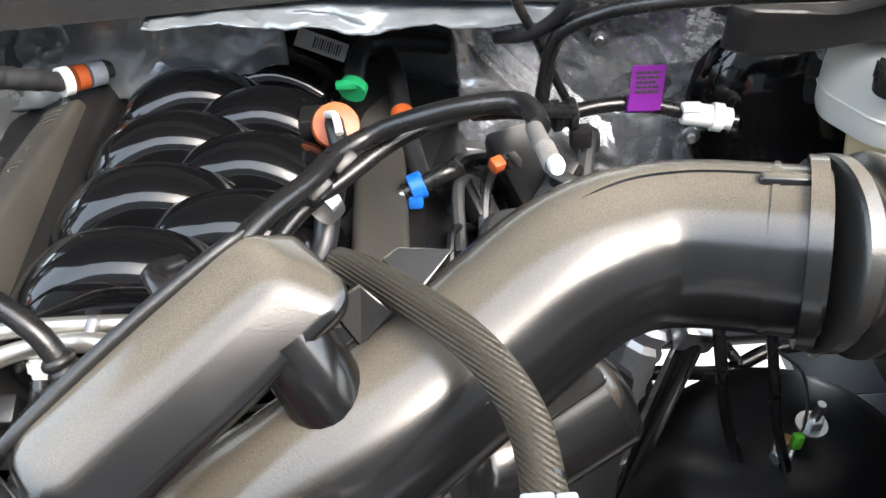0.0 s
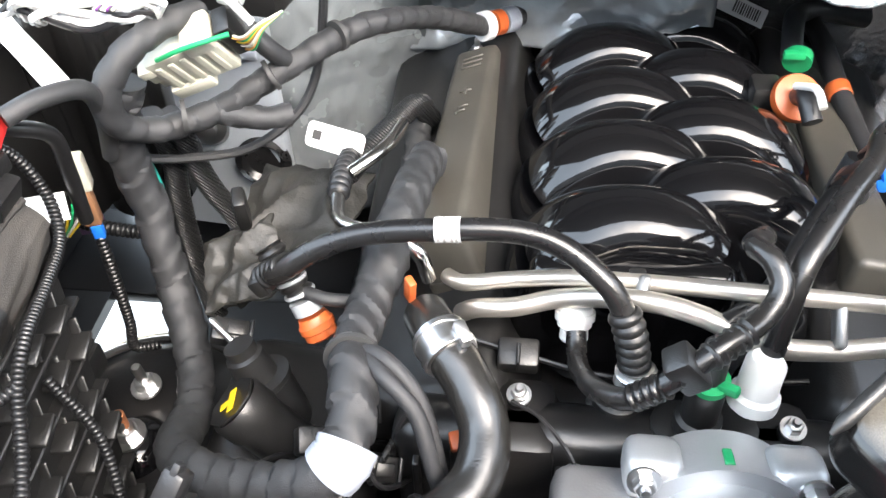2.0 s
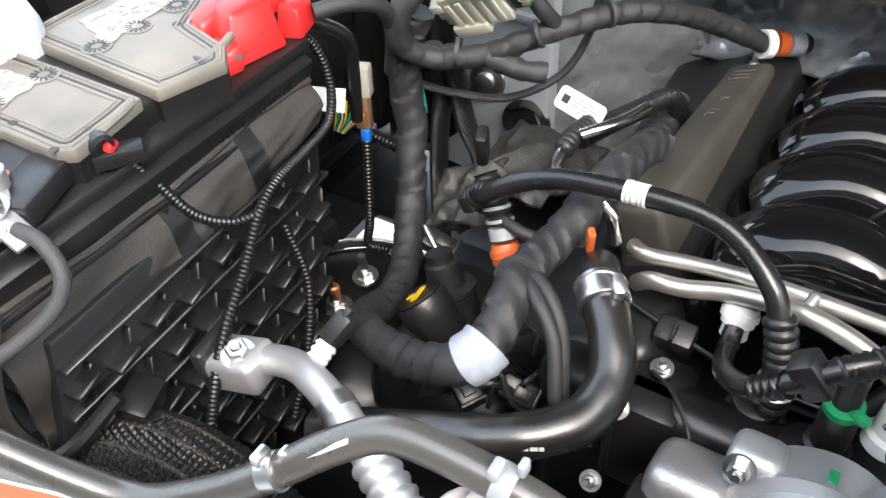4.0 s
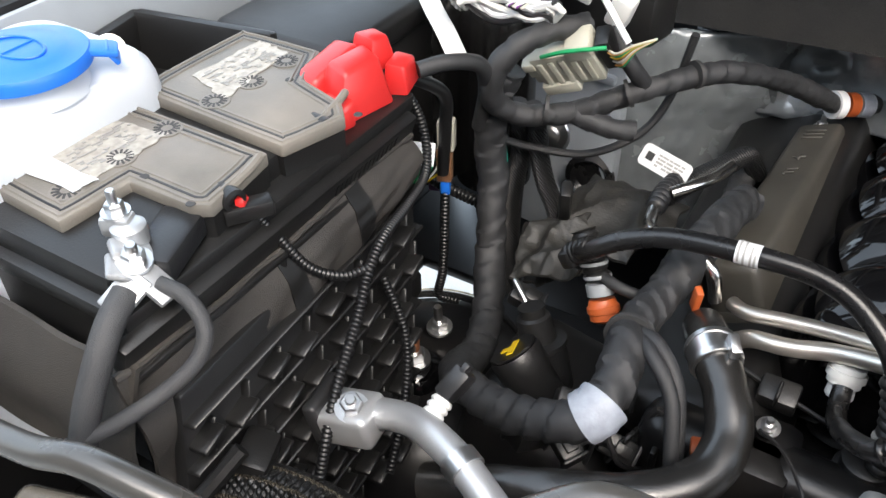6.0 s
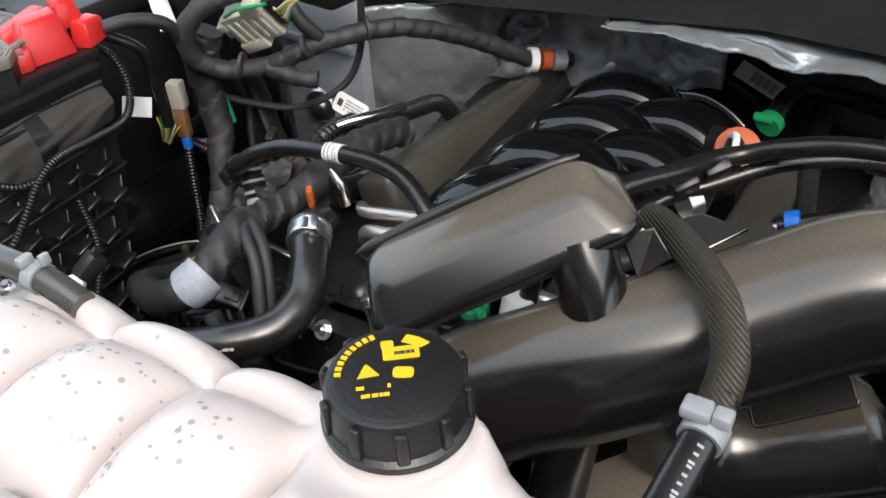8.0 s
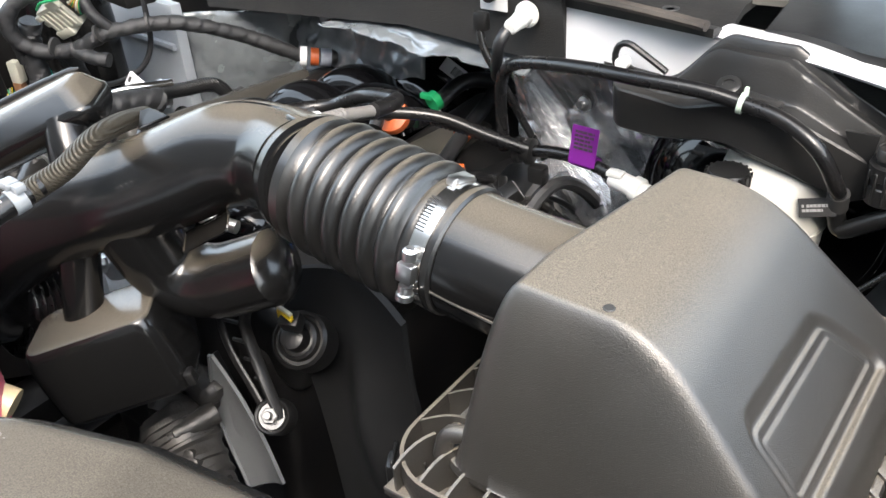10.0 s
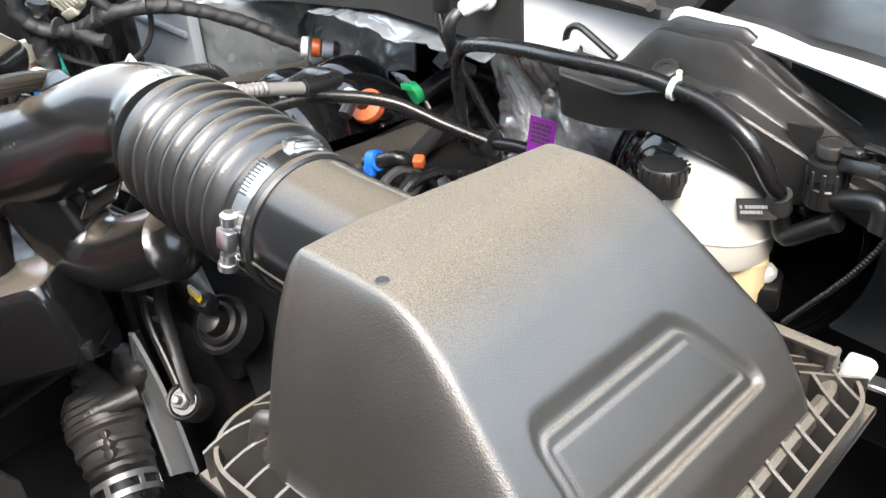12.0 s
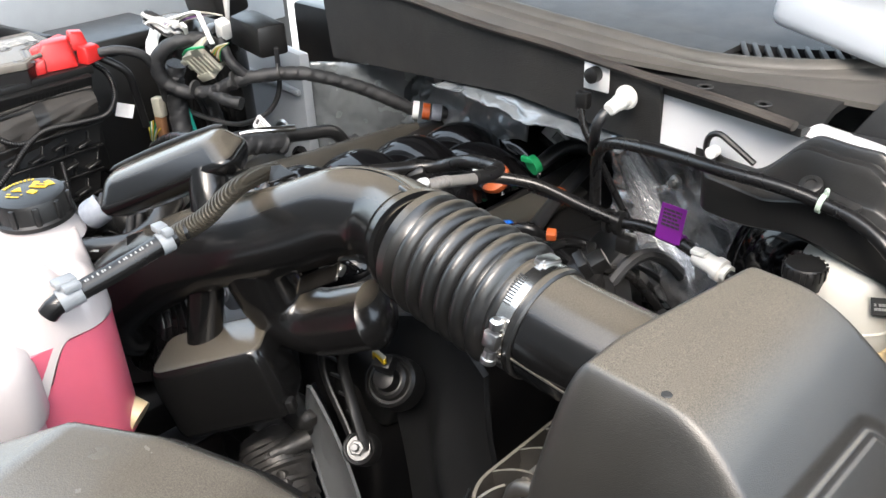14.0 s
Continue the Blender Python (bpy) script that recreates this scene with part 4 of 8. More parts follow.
def puffed(m, l, w, h, r, top=0.84, n=6):
    """A box with a large rounded rim and a narrower top, like a blown plastic chamber."""
    rings = []
    steps = [(0.88, -0.5), (0.95, -0.475), (0.985, -0.42), (1.0, -0.32), (1.0, 0.12), (0.985, 0.27), (0.95, 0.385), (0.90, 0.455), (top, 0.495), (top - 0.05, 0.5)]
    for k, z in steps:
        rings.append([m @ Vector((x - (1 - k) * 0.5 * math.copysign(min(w, l) * 0.9, x) * min(1, abs(x) / (l * 0.2)), y - (1 - k) * 0.5 * math.copysign(w * 0.9, y) * min(1, abs(y) / (w * 0.2)), z * h)) for x, y in rounded(l, w, r, n)])
    return loft(rings)



def hipped(m):
    """The blown upper chamber: a flat top behind, a long slope to the front, a rounded foot."""
    rings = []
    for x0, x1, y0, y1, z in ((-0.055, 0.064, 0.012, 0.034, -0.024), (-0.064, 0.074, 0.0, 0.039, -0.019), (-0.069, 0.0795, -0.0085, 0.0415, -0.012), (-0.0715, 0.082, -0.0145, 0.0425, -0.006),
                              (-0.072, 0.0825, -0.017, 0.0425, 0.0), (-0.0715, 0.082, -0.0165, 0.0425, 0.003), (-0.070, 0.079, -0.0135, 0.042, 0.006), (-0.0665, 0.072, -0.001, 0.0405, 0.0165),
                              (-0.065, 0.0695, 0.002, 0.0395, 0.019), (-0.062, 0.066, 0.006, 0.0375, 0.0212), (-0.056, 0.060, 0.013, 0.034, 0.0225)):
        q = min(0.015, (y1 - y0) * 0.46)
        rings.append([m @ Vector(((x0 + x1) / 2 + x, (y0 + y1) / 2 + y, z)) for x, y in rounded(x1 - x0, y1 - y0, q, 7)])
    return loft(rings)


box = part("resonator_box", hipped(um), SATIN, duct, "brown-black satin resonator chamber", 60)
part("seam_bar", sweep([um @ Vector((-0.069 + 0.136 * k, 0.0365 + 0.002 * math.sin(math.pi * k), 0.021 + 0.002 * math.sin(math.pi * k))) for k in span(0, 1, 20)], lambda s, t: 0.0036 * min(1, 0.3 + 12 * min(t, 1 - t)), 10), MATT, box, "raised dark seam bar")
part("neck", hose([(0.002, 0.302, 1.262), (0.014, 0.293, 1.243), (0.024, 0.284, 1.215)], 0.0185, 22), SATIN, duct)
part("web", loft([[Vector(p) for p in ring] for ring in (((-0.06, 0.240, 1.20), (-0.058, 0.236, 1.20), (-0.045, 0.222, 1.165), (-0.048, 0.226, 1.165)), ((0.018, 0.302, 1.232), (0.020, 0.298, 1.232), (0.030, 0.285, 1.205), (0.028, 0.290, 1.205)))]), SATIN, duct)
# hose brackets on the duct
for pts in (((0.0447, 0.3445, 1.264), (0.0513, 0.350, 1.2655), (0.0763, 0.348, 1.265), (0.060, 0.330, 1.258)), ((0.0206, 0.319, 1.2607), (0.034, 0.326, 1.266), (0.0467, 0.318, 1.257), (0.0325, 0.312, 1.243))):
    a = [Vector(p) for p in pts]
    nrm = (a[1] - a[0]).cross(a[3] - a[0]).normalized() * 0.0016
    br = part("hose_bracket", loft([[p - nrm for p in a], [p + nrm for p in a]]), MATT, duct)
    part("bracket_rim", sweep(a + [a[0]], 0.0014, 6), SATIN, br)
# bent resonator below
part("bent_resonator", sweep(spline([(0.056, 0.300, 1.20), (0.058, 0.310, 1.16), (0.063, 0.320, 1.134), (0.080, 0.330, 1.120), (0.106, 0.340, 1.120), (0.136, 0.350, 1.132), (0.160, 0.358, 1.143), (0.172, 0.362, 1.149)], 0.006), lambda s, t: 0.030 if t < 0.94 else 0.030 - 0.022 * ((t - 0.94) / 0.06) ** 2.2, 28, flat=1.12), SATIN, duct)
pm = frame_of((0.124, 0.326, 1.182), (0.050, 0.014, 0.031), (-0.02, 0.03, 0.022))
part("plate", merge(rbox(pm, (0.056, 0.019, 0.002), 0.0008, 1), sweep([pm @ Vector((x, y, 0.0015)) for x, y in rounded(0.056, 0.019, 0.003, 3)], 0.0009, 6)), SATIN, duct, "small flat plate between tube and chamber")
# lower resonator box
lm = frame_of((0.040, 0.262, 1.066), (0.085, 0.078, 0.030), (-0.55, 0.65, 0.0))
part("lower_chamber", puffed(lm, 0.122, 0.075, 0.082, 0.014, 0.86), SATIN, duct, "", 60)
part("lower_neck", hose([(0.016, 0.272, 1.165), (0.012, 0.264, 1.12), (0.010, 0.258, 1.085)], 0.0175, 20), SATIN, duct)
part("chamber_clip", rbox(lm @ pose(0.062, -0.03, -0.03), (0.008, 0.012, 0.014), 0.002), MATT, duct)
rnd = random.Random(4)
for k in range(7):
    f = k / 6
    at = Vector((0.0837 + 0.0217 * f, 0.2792 + 0.0140 * f, 1.2309 + 0.0093 * f))
    part("moulded_lettering", rbox(frame_of(at, (0.0217, 0.0141, 0.0095), (0.1, 0.40, 0.75)) @ pose(0, 0, 0, 0, 0, rnd.choice((0, 12, -14))), (rnd.choice((0.0022, 0.0028)), 0.0046, 0.0016), 0.0004, 1), SATIN, duct)

# bellows between duct and air box
ax0, ax1 = Vector((0.2625, 0.3365, 1.2645)), Vector((0.376, 0.335, 1.250))
bel = thing("bellows", (0.33, 0.328, 1.19), "black rubber concertina hose with steel band clamps", "hose")
bp = []
for k in range(0, 97):
    s = k / 96
    bp.append((0.0475 + 0.0085 * math.sin(math.pi * min(1, max(0, (s - 0.05) * 6.0 / 0.86 % 1)) if 0.05 < s < 0.91 else 0) ** 0.8, s * 0.118))
bel_m = axis_of(ax0, ax1 - ax0) @ Matrix.Scale(0.885, 4)
part("concertina", lathe(bel_m, [(0.0505, -0.006), (0.0535, -0.004), (0.0535, 0.004), (0.050, 0.006)] + [(r, z + 0.006) for r, z in bp[4:]], 56), PLEATED, bel)
part("cuff", lathe(bel_m, [(0.0478, 0.115), (0.0492, 0.117), (0.0492, 0.121), (0.0478, 0.123), (0.0478, 0.138), (0.0496, 0.139), (0.0496, 0.143), (0.0478, 0.145)], 48), PLEATED, bel)
clampm = bel_m @ pose(0, 0, 0.1305)
cl = part("band_clamp", lathe(clampm, [(0.0484, -0.0065), (0.0494, -0.0065), (0.0494, 0.0065), (0.0484, 0.0065)], 56), STEEL, bel, "steel worm-drive band clamp")


def on_clamp(angle, r=0.0):
    """A pose on the band: x along the duct, y round it, z outwards."""
    d = Vector((0, math.cos(radians(angle)), math.sin(radians(angle))))
    return frame_of(clampm.translation + d * (0.0437 + r), ax1 - ax0, Vector((0, -d.z, d.y)))


sm = on_clamp(172, 0.004)
part("screw_housing", merge(rbox(sm, (0.012, 0.013, 0.007), 0.0015), lathe(sm @ pose(0, 0.009, 0.001, -90, 0, 0), [(0.0045, 0), (0.0048, 0.006), (0.0058, 0.006), (0.0058, 0.010), (0.004, 0.011)], 14), lathe(sm @ pose(0, -0.009, 0.001, 90, 0, 0), [(0.0045, 0), (0.0048, 0.006), (0.003, 0.008)], 14)), ZINC, cl)
for k in range(11):
    part("band_slot", rbox(on_clamp(138 - k * 3.0, 0.0002), (0.007, 0.0011, 0.0006), 0), INK, cl)
part("top_buckle", merge(rbox(on_clamp(74, 0.0016), (0.010, 0.018, 0.0035), 0.0012), rbox(on_clamp(84, 0.002), (0.006, 0.010, 0.005), 0.0015), rbox(on_clamp(66, 0.0008), (0.008, 0.012, 0.0016), 0.0005)), ZINC, bel)

airbox = thing("air_filter_box", (0.55, 0.36, 1.02), "grained black plastic air filter box with a ribbed rim", "air filter box", by=(-0.013, 0.014, -0.019))


def ramp(u, a, b):
    k = min(1, max(0, (u - a) / (b - a)))
    return k * k * (3 - 2 * k)


def smin(a, b, k):
    h = max(k - abs(a - b), 0) / k
    return min(a, b) - h * h * k * 0.25


def lid(x, y):
    """Height of the air box lid: a flat top, one long slope with a framed recess, steep sides."""
    z = smin(1.3065 - 0.03 * (x - 0.5), 1.306 - (x - 0.552) * 1.14 - 0.05 * (y - 0.3), 0.028)
    z = smin(z, 1.307 - (y - 0.437) * 2.6, 0.045)
    z = smin(z, 1.306 + (x - 0.467 - 0.15 * max(0, y - 0.30)) * 5.0, 0.062)
    z = smin(z, 1.306 + (y - 0.2475) * 9.0, 0.15)
    z = smin(z, 1.205 + 5 * (0.758 - 0.628 * x - 0.779 * y), 0.03)
    z = smin(z, 1.190 + 5 * (0.648 - x), 0.02)
    lean = 0.95 * (x - 0.615) * min(1, max(0, (y - 0.30) / 0.08))
    dx, dy = abs(x - 0.6140) - 0.0195 + 0.011, abs(y - lean - 0.3455) - 0.071 + 0.013
    sd = 0.012 - math.hypot(max(dx, 0), max(dy, 0)) - min(max(dx, dy), 0)
    z -= 0.0058 * ramp(sd, -0.001, 0.0045) - 0.0020 * math.exp(-((sd - 0.0072) / 0.0015) ** 2) - 0.0014 * ramp(sd, 0.0095, 0.0115)
    return max(z, 1.178)


xs = span(0.440, 0.666, 189)
ys = span(0.226, 0.520, 197)
shell = sheet(lambda u, v: Vector((u, v, lid(u, v))), xs, ys)
bmesh.ops.delete(shell, geom=[f for f in shell.faces if all(v.co.z < 1.1785 for v in f.verts)], context="FACES")
part("lid", shell, GRAIN, airbox, "grained black lid with a framed recess", 75)
part("snout", sweep(spline([(0.390, 0.321, 1.269), (0.425, 0.322, 1.264), (0.485, 0.332, 1.252)], 0.006), lambda s, t: 0.0412 + 0.002 * t * t, 44), SATIN, airbox)
part("snout_seam", sweep([Vector((x, 0.2798 + 0.04 * (x - 0.40), 1.262 - 0.15 * (x - 0.40))) for x in span(0.40, 0.465, 8)], 0.0009, 6), GRAIN, airbox)
part("base", slab([(0.430, 0.246), (0.642, 0.246), (0.646, 0.43), (0.575, 0.500), (0.430, 0.500)], 1.04, 1.176, 0.006), MATT, airbox)
rail_pts = [Vector((0.534 + x, 0.366 + y, 1.162)) for x, y in rounded(0.270, 0.296, 0.04, 8)]
part("outer_rail", sweep(rail_pts + [rail_pts[0]], 0.0026, 6, flat=4.2), GRAIN, airbox, "raised outer rim with a dusty edge")
skirt_pts = [Vector((0.538 + x, 0.373 + y, 1.170)) for x, y in rounded(0.226, 0.262, 0.03, 8)]
part("inner_roll", sweep(skirt_pts + [skirt_pts[0]], 0.0055, 8), GRAIN, airbox)


def rim_rib(p, q):
    """A curved stiffening fin from the lid's foot to the rim, high at the lid."""
    p, q = Vector(p), Vector(q)
    side = (q - p).cross(Vector((0, 0, 1))).normalized() * 0.0011
    rows = []
    for k in span(0, 1, 5):
        c = p.lerp(q, k) + side * (2.2 * math.sin(math.pi * k))
        top = 1.181 - 0.010 * k ** 1.5
        rows.append([c - side + Vector((0, 0, 1.150 - c.z)), c + side + Vector((0, 0, 1.150 - c.z)), c + side + Vector((0, 0, top - c.z)), c - side + Vector((0, 0, top - c.z))])
    return loft(rows)


for k in range(15):
    y = 0.240 + k * 0.0175
    part("rib", rim_rib((0.640, y + 0.012, 1.16), (0.667, y, 1.16)), GRAIN, airbox)
for k in range(12):
    x = 0.412 + k * 0.020
    part("rib", rim_rib((x + 0.010, 0.250, 1.16), (x, 0.2195, 1.16)), GRAIN, airbox)
for k in range(6):
    part("rib", rim_rib((0.434, 0.272 + k * 0.03, 1.16), (0.4005, 0.262 + k * 0.03, 1.16)), GRAIN, airbox)
for k in range(5):
    part("rib", rim_rib((0.602 + k * 0.008, 0.492 - k * 0.004, 1.16), (0.612 + k * 0.0125, 0.512 - k * 0.001, 1.16)), GRAIN, airbox)
part("rib_floor", merge(rbox((0.655, 0.366, 1.148), (0.030, 0.29, 0.006), 0.001, 1), rbox((0.534, 0.232, 1.1485), (0.262, 0.030, 0.006), 0.001, 1), rbox((0.415, 0.38, 1.1475), (0.030, 0.26, 0.006), 0.001, 1), rbox((0.62, 0.505, 1.1478), (0.08, 0.022, 0.006), 0.001, 1)), GRAIN, airbox, "dusty floor of the rim")
part("latch_arm", merge(rbox(pose(0.612, 0.497, 1.184, 0, 2, 0), (0.066, 0.004, 0.014), 0.0015), rbox(pose(0.615, 0.494, 1.190, 0, 2, 0), (0.066, 0.009, 0.003), 0.001), rbox(pose(0.645, 0.495, 1.176, 0, 0, 0), (0.004, 0.012, 0.028), 0.0015)), GRAIN, airbox)
part("side_bar", merge(rbox(pose(0.672, 0.520, 1.160, 0, 4, 8), (0.070, 0.012, 0.004), 0.001, 1), rbox(pose(0.705, 0.524, 1.163, 10, 4, 8), (0.012, 0.018, 0.010), 0.003)), ZINC, airbox, "dull metal strap")
part("rail_bolt", rbox(pose(0.655, 0.508, 1.172, 0, 20, 35), (0.017, 0.010, 0.020), 0.003), WHITE, airbox, "white clip on the rim")
part("front_hook", hose([(0.452, 0.248, 1.196), (0.436, 0.246, 1.190), (0.431, 0.244, 1.172)], 0.006, 10), GRAIN, airbox)
part("mark", lathe(frame_of((0.526, 0.268, lid(0.526, 0.268) + 0.0002), (1, 0, 0), (0, 1, 0)), [(0.0034, 0), (0.0028, 0.0006)], 9), INK, airbox, "small dark scuff")
part("latch", rbox(pose(0.404, 0.243, 1.138, 0, 0, 30), (0.030, 0.018, 0.034), 0.004), MATT, airbox)
for k in range(5):
    part("latch_rib", rbox(pose(0.396 + k * 0.0045, 0.238 + k * 0.0028, 1.157, 0, 0, 30), (0.0022, 0.020, 0.007), 0.0008, 1), MATT, airbox)

# ---- coolant tank ----
tank = thing("coolant_tank", (-0.07, 0.09, 1.08), "milky white coolant tank with pink coolant and a black cap", "coolant tank", by=(0.005, -0.010, 0.013))


TW, TH, TR, TX, TY = 0.350, 0.196, 0.035, -0.087, 0.072


def tank_edge(x, y):
    """Distance inwards from the tank's rounded outline."""
    dx, dy = abs(x - TX) - TW / 2 + TR, abs(y - TY) - TH / 2 + TR
    return TR - (math.hypot(max(dx, 0), max(dy, 0)) + min(max(dx, dy), 0))


def tank_top(x, y):
    """Pillowed top of the tank."""
    e = min(1, max(0.0, tank_edge(x, y)) / 0.045)
    q = min(1, max(0, (0.122 - y) / 0.045))
    foot = 1.208 - 0.058 * q * q * (3 - 2 * q)
    u = (x + 0.245) / 0.0715 + (0.5 if y < 0.055 else 0)
    v = (y + 0.028) / 0.083
    pu, pv = abs(math.sin(math.pi * u)), abs(math.sin(math.pi * v))
    h = 1.250 - 0.09 * max(0, x + 0.04) + 0.029 * (pu * pv) ** 0.5 - 0.006 * math.exp(-(min(pu, pv) / 0.10) ** 2)
    z = foot + (h - foot) * math.sqrt(max(0, 1 - (1 - e) ** 2.2))
    k = min(1, max(0, (0.054 - math.hypot(x, y - 0.151)) / 0.020))
    return z * (1 - k) + 1.262 * k


def tank_place(u, v):
    """A point of the shell; what lies outside the rounded outline is drawn in to it."""
    x, y = TX + u * TW / 2, TY + v * TH / 2
    dx, dy = abs(x - TX) - TW / 2 + TR, abs(y - TY) - TH / 2 + TR
    d = math.hypot(dx, dy)
    if dx > 0 and dy > 0 and d > TR:
        x = TX + math.copysign(TW / 2 - TR + dx * TR / d, x - TX)
        y = TY + math.copysign(TH / 2 - TR + dy * TR / d, y - TY)
    return Vector((x, y, tank_top(x, y)))


part("upper_shell", sheet(tank_place, span(-1, 1, 120), span(-1, 1, 70), 0.003), TANK, tank, "milky white quilted plastic shell", 80)
part("lower_shell", loft([[Vector((TX + x * k, TY + y * k, z)) for x, y in rounded(TW, TH, TR, 8)] for k, z in ((0.88, 1.075), (0.975, 1.083), (0.992, 1.10), (0.995, 1.203))]), PINK, tank, "pink coolant showing through the shell")
lobe = part("front_lobe", loft([[Vector((0.058 + x * k, 0.042 + y * k, z)) for x, y in rounded(0.098, 0.105, 0.03, 7)] for k, z in ((0.96, 1.150), (1, 1.158), (1, 1.185), (0.985, 1.198), (0.93, 1.209), (0.8, 1.216))]), TANK, tank, "milky white lobe at the front")
part("lobe_foot", loft([[Vector((0.054 + x * k, 0.042 + y * k, z)) for x, y in rounded(0.090, 0.10, 0.03, 7)] for k, z in ((0.80, 1.082), (0.9, 1.09), (0.96, 1.10), (1, 1.152))]), PALE, lobe, "pale pink translucent foot")
part("outlet", lathe(axis_of((0.044, 0.141, 1.116), (0.62, 0.4, -0.42)) @ Matrix.Scale(1.5, 4), [(0.010, -0.02), (0.013, -0.018), (0.013, -0.006), (0.010, -0.004), (0.010, 0.008), (0.012, 0.010), (0.012, 0.018), (0.009, 0.02), (0.009, 0.03)], 22), AMBER, tank, "yellowed plastic outlet stub")
cm = axis_of((-0.001, 0.151, 1.2655), (0.03, -0.02, 1)) @ Matrix.Scale(0.87, 4)
part("neck", lathe(cm, [(0.040, -0.016), (0.036, -0.006), (0.033, 0.0), (0.033, 0.008)], 36), TANK, tank)
cap = part("cap", merge(lathe(cm @ pose(0, 0, 0.006), [(0.0345, 0), (0.036, 0.001), (0.036, 0.005), (0.0335, 0.007), (0.0325, 0.022), (0.031, 0.0255), (0.028, 0.0265)], 48), lathe(cm @ pose(0, 0, 0.0325), [(0.028, 0.0), (0.027, 0.0003)], 40)), MATT, tank, "black ribbed screw cap with yellow warnings")
for k in range(10):
    a = 2 * math.pi * k / 10
    part("grip_lug", rbox(cm @ pose(0, 0, 0.0205, 0, 0, math.degrees(a)) @ pose(0.0335, 0, 0), (0.004, 0.006, 0.019), 0.0015), MATT, cap)
top = cm @ pose(0, 0, 0.0330, 0, 0, -18)


def sign(m, outline, parent, material, name, h=0.0006):
    return part(name, slab(outline, 0, h, 0, m), material, parent)


sign(top @ pose(0.004, 0.012, 0), rounded(0.017, 0.008, 0.001, 2), cap, YELLOW, "yellow_warning")
sign(top @ pose(-0.002, 0.018, 0), rounded(0.006, 0.005, 0.001, 2), cap, YELLOW, "yellow_warning")
sign(top @ pose(0.011, 0.0185, 0, 0, 0, -25), [(-0.006, -0.002), (0.004, -0.003), (0.007, 0.001), (0.001, 0.003), (-0.005, 0.003)], cap, YELLOW, "yellow_warning")
bars(top @ pose(0.005, 0.0115, 0.0006), 0.011, 0.003, 1, 6, INK, cap, "warning_symbol", 8)
sign(top @ pose(-0.012, 0.002, 0, 0, 0, 5), [(-0.005, -0.003), (0.005, -0.003), (0.0006, 0.0045), (-0.0006, 0.0045)], cap, YELLOW, "warning_triangle")
sign(top @ pose(0.004, -0.0005, 0, 0, 0, -10), rounded(0.0095, 0.0065, 0.002, 3), cap, YELLOW, "yellow_warning")
bars(top @ pose(-0.009, -0.0075, 0), 0.017, 0.0035, 1, 5, YELLOW, cap, "yellow_printing", 5)
bars(top @ pose(-0.009, -0.0125, 0), 0.013, 0.0035, 1, 4, YELLOW, cap, "yellow_printing", 6)
for k in range(9):
    a = radians(110 + k * 8)
    part("yellow_printing", rbox(top @ pose(0.0255 * math.cos(a), 0.0255 * math.sin(a), 0.0003, 0, 0, math.degrees(a)), (0.003, 0.0022, 0.0006), 0), YELLOW, cap)
rnd = random.Random(5)
dots = bmesh.new()
for _ in range(130):
    cx, cy = rnd.choice(((-0.20, 0.12), (-0.13, 0.12), (-0.10, 0.08), (-0.16, 0.10), (-0.06, 0.10), (0.03, 0.08)))
    x, y = cx + rnd.gauss(0, 0.012), cy + rnd.gauss(0, 0.010)
    r = rnd.uniform(0.0006, 0.0017)
    nx, ny = (tank_top(x + 0.001, y) - tank_top(x - 0.001, y)) / 0.002, (tank_top(x, y + 0.001) - tank_top(x, y - 0.001)) / 0.002
    m = axis_of((x, y, tank_top(x, y) + 0.0002), (-nx, -ny, 1))
    dots.faces.new([dots.verts.new(m @ Vector((r * math.cos(a), r * math.sin(a), 0.0003))) for a in span(0, 5.236, 5)])
tagged(part("specks", dots, GREYINK, tank, "small grey dirt specks"), kind="stuff")

# overflow hose: braided, then plain rubber with pale print
over = thing("overflow_hose", (0.10, 0.20, 1.20), "overflow hose with a braided sleeve from duct to tank", "hose")
op = [(0.0333, 0.3553, 1.259), (0.0431, 0.3448, 1.264), (0.0631, 0.3165, 1.275), (0.0872, 0.2819, 1.284), (0.1011, 0.2586, 1.285), (0.1107, 0.2346, 1.281), (0.113, 0.204, 1.277)]
part("braided_sleeve", hose(op, 0.0084, 20, 0.004), BRAID, over, "grey-brown braided sleeve")
op2 = [(0.1133, 0.214, 1.2785), (0.112, 0.192, 1.2745), (0.1085, 0.157, 1.2665), (0.105, 0.118, 1.2595), (0.1035, 0.107, 1.2568), (0.101, 0.099, 1.250)]
part("rubber_hose", hose(op2, 0.0080, 18), RUBBER, over)
for x, y, z, w in ((0.1125, 0.196, 1.2755, 0.010), (0.105, 0.117, 1.2595, 0.017)):
    part("hose_clip", merge(lathe(axis_of((x, y, z), (-0.1, -1, -0.18)), [(0.0084, -w / 2), (0.0094, -w / 2), (0.0094, w / 2), (0.0084, w / 2)], 24), rbox((x - 0.004, y, z + 0.0115), (0.012, w, 0.006), 0.0015), rbox((x + 0.006, y + 0.001, z + 0.0105), (0.008, w * 0.8, 0.006), 0.0015)), CLEARISH, over, "cloudy plastic clip")
rnd = random.Random(7)
for k in range(16):
    y = 0.184 - 0.0034 * k - (0.004 if k > 8 else 0)
    q = min(spline(op2, 0.002), key=lambda p: abs(p.y - y))
    part("hose_printing", rbox(frame_of(q + Vector((0.0030, 0, 0.0075)), (-0.09, -1, -0.17), (-0.95, 0.05, 0.35)), (0.0013, rnd.choice((0.0022, 0.0028)), 0.0003), 0), PRINT, over)
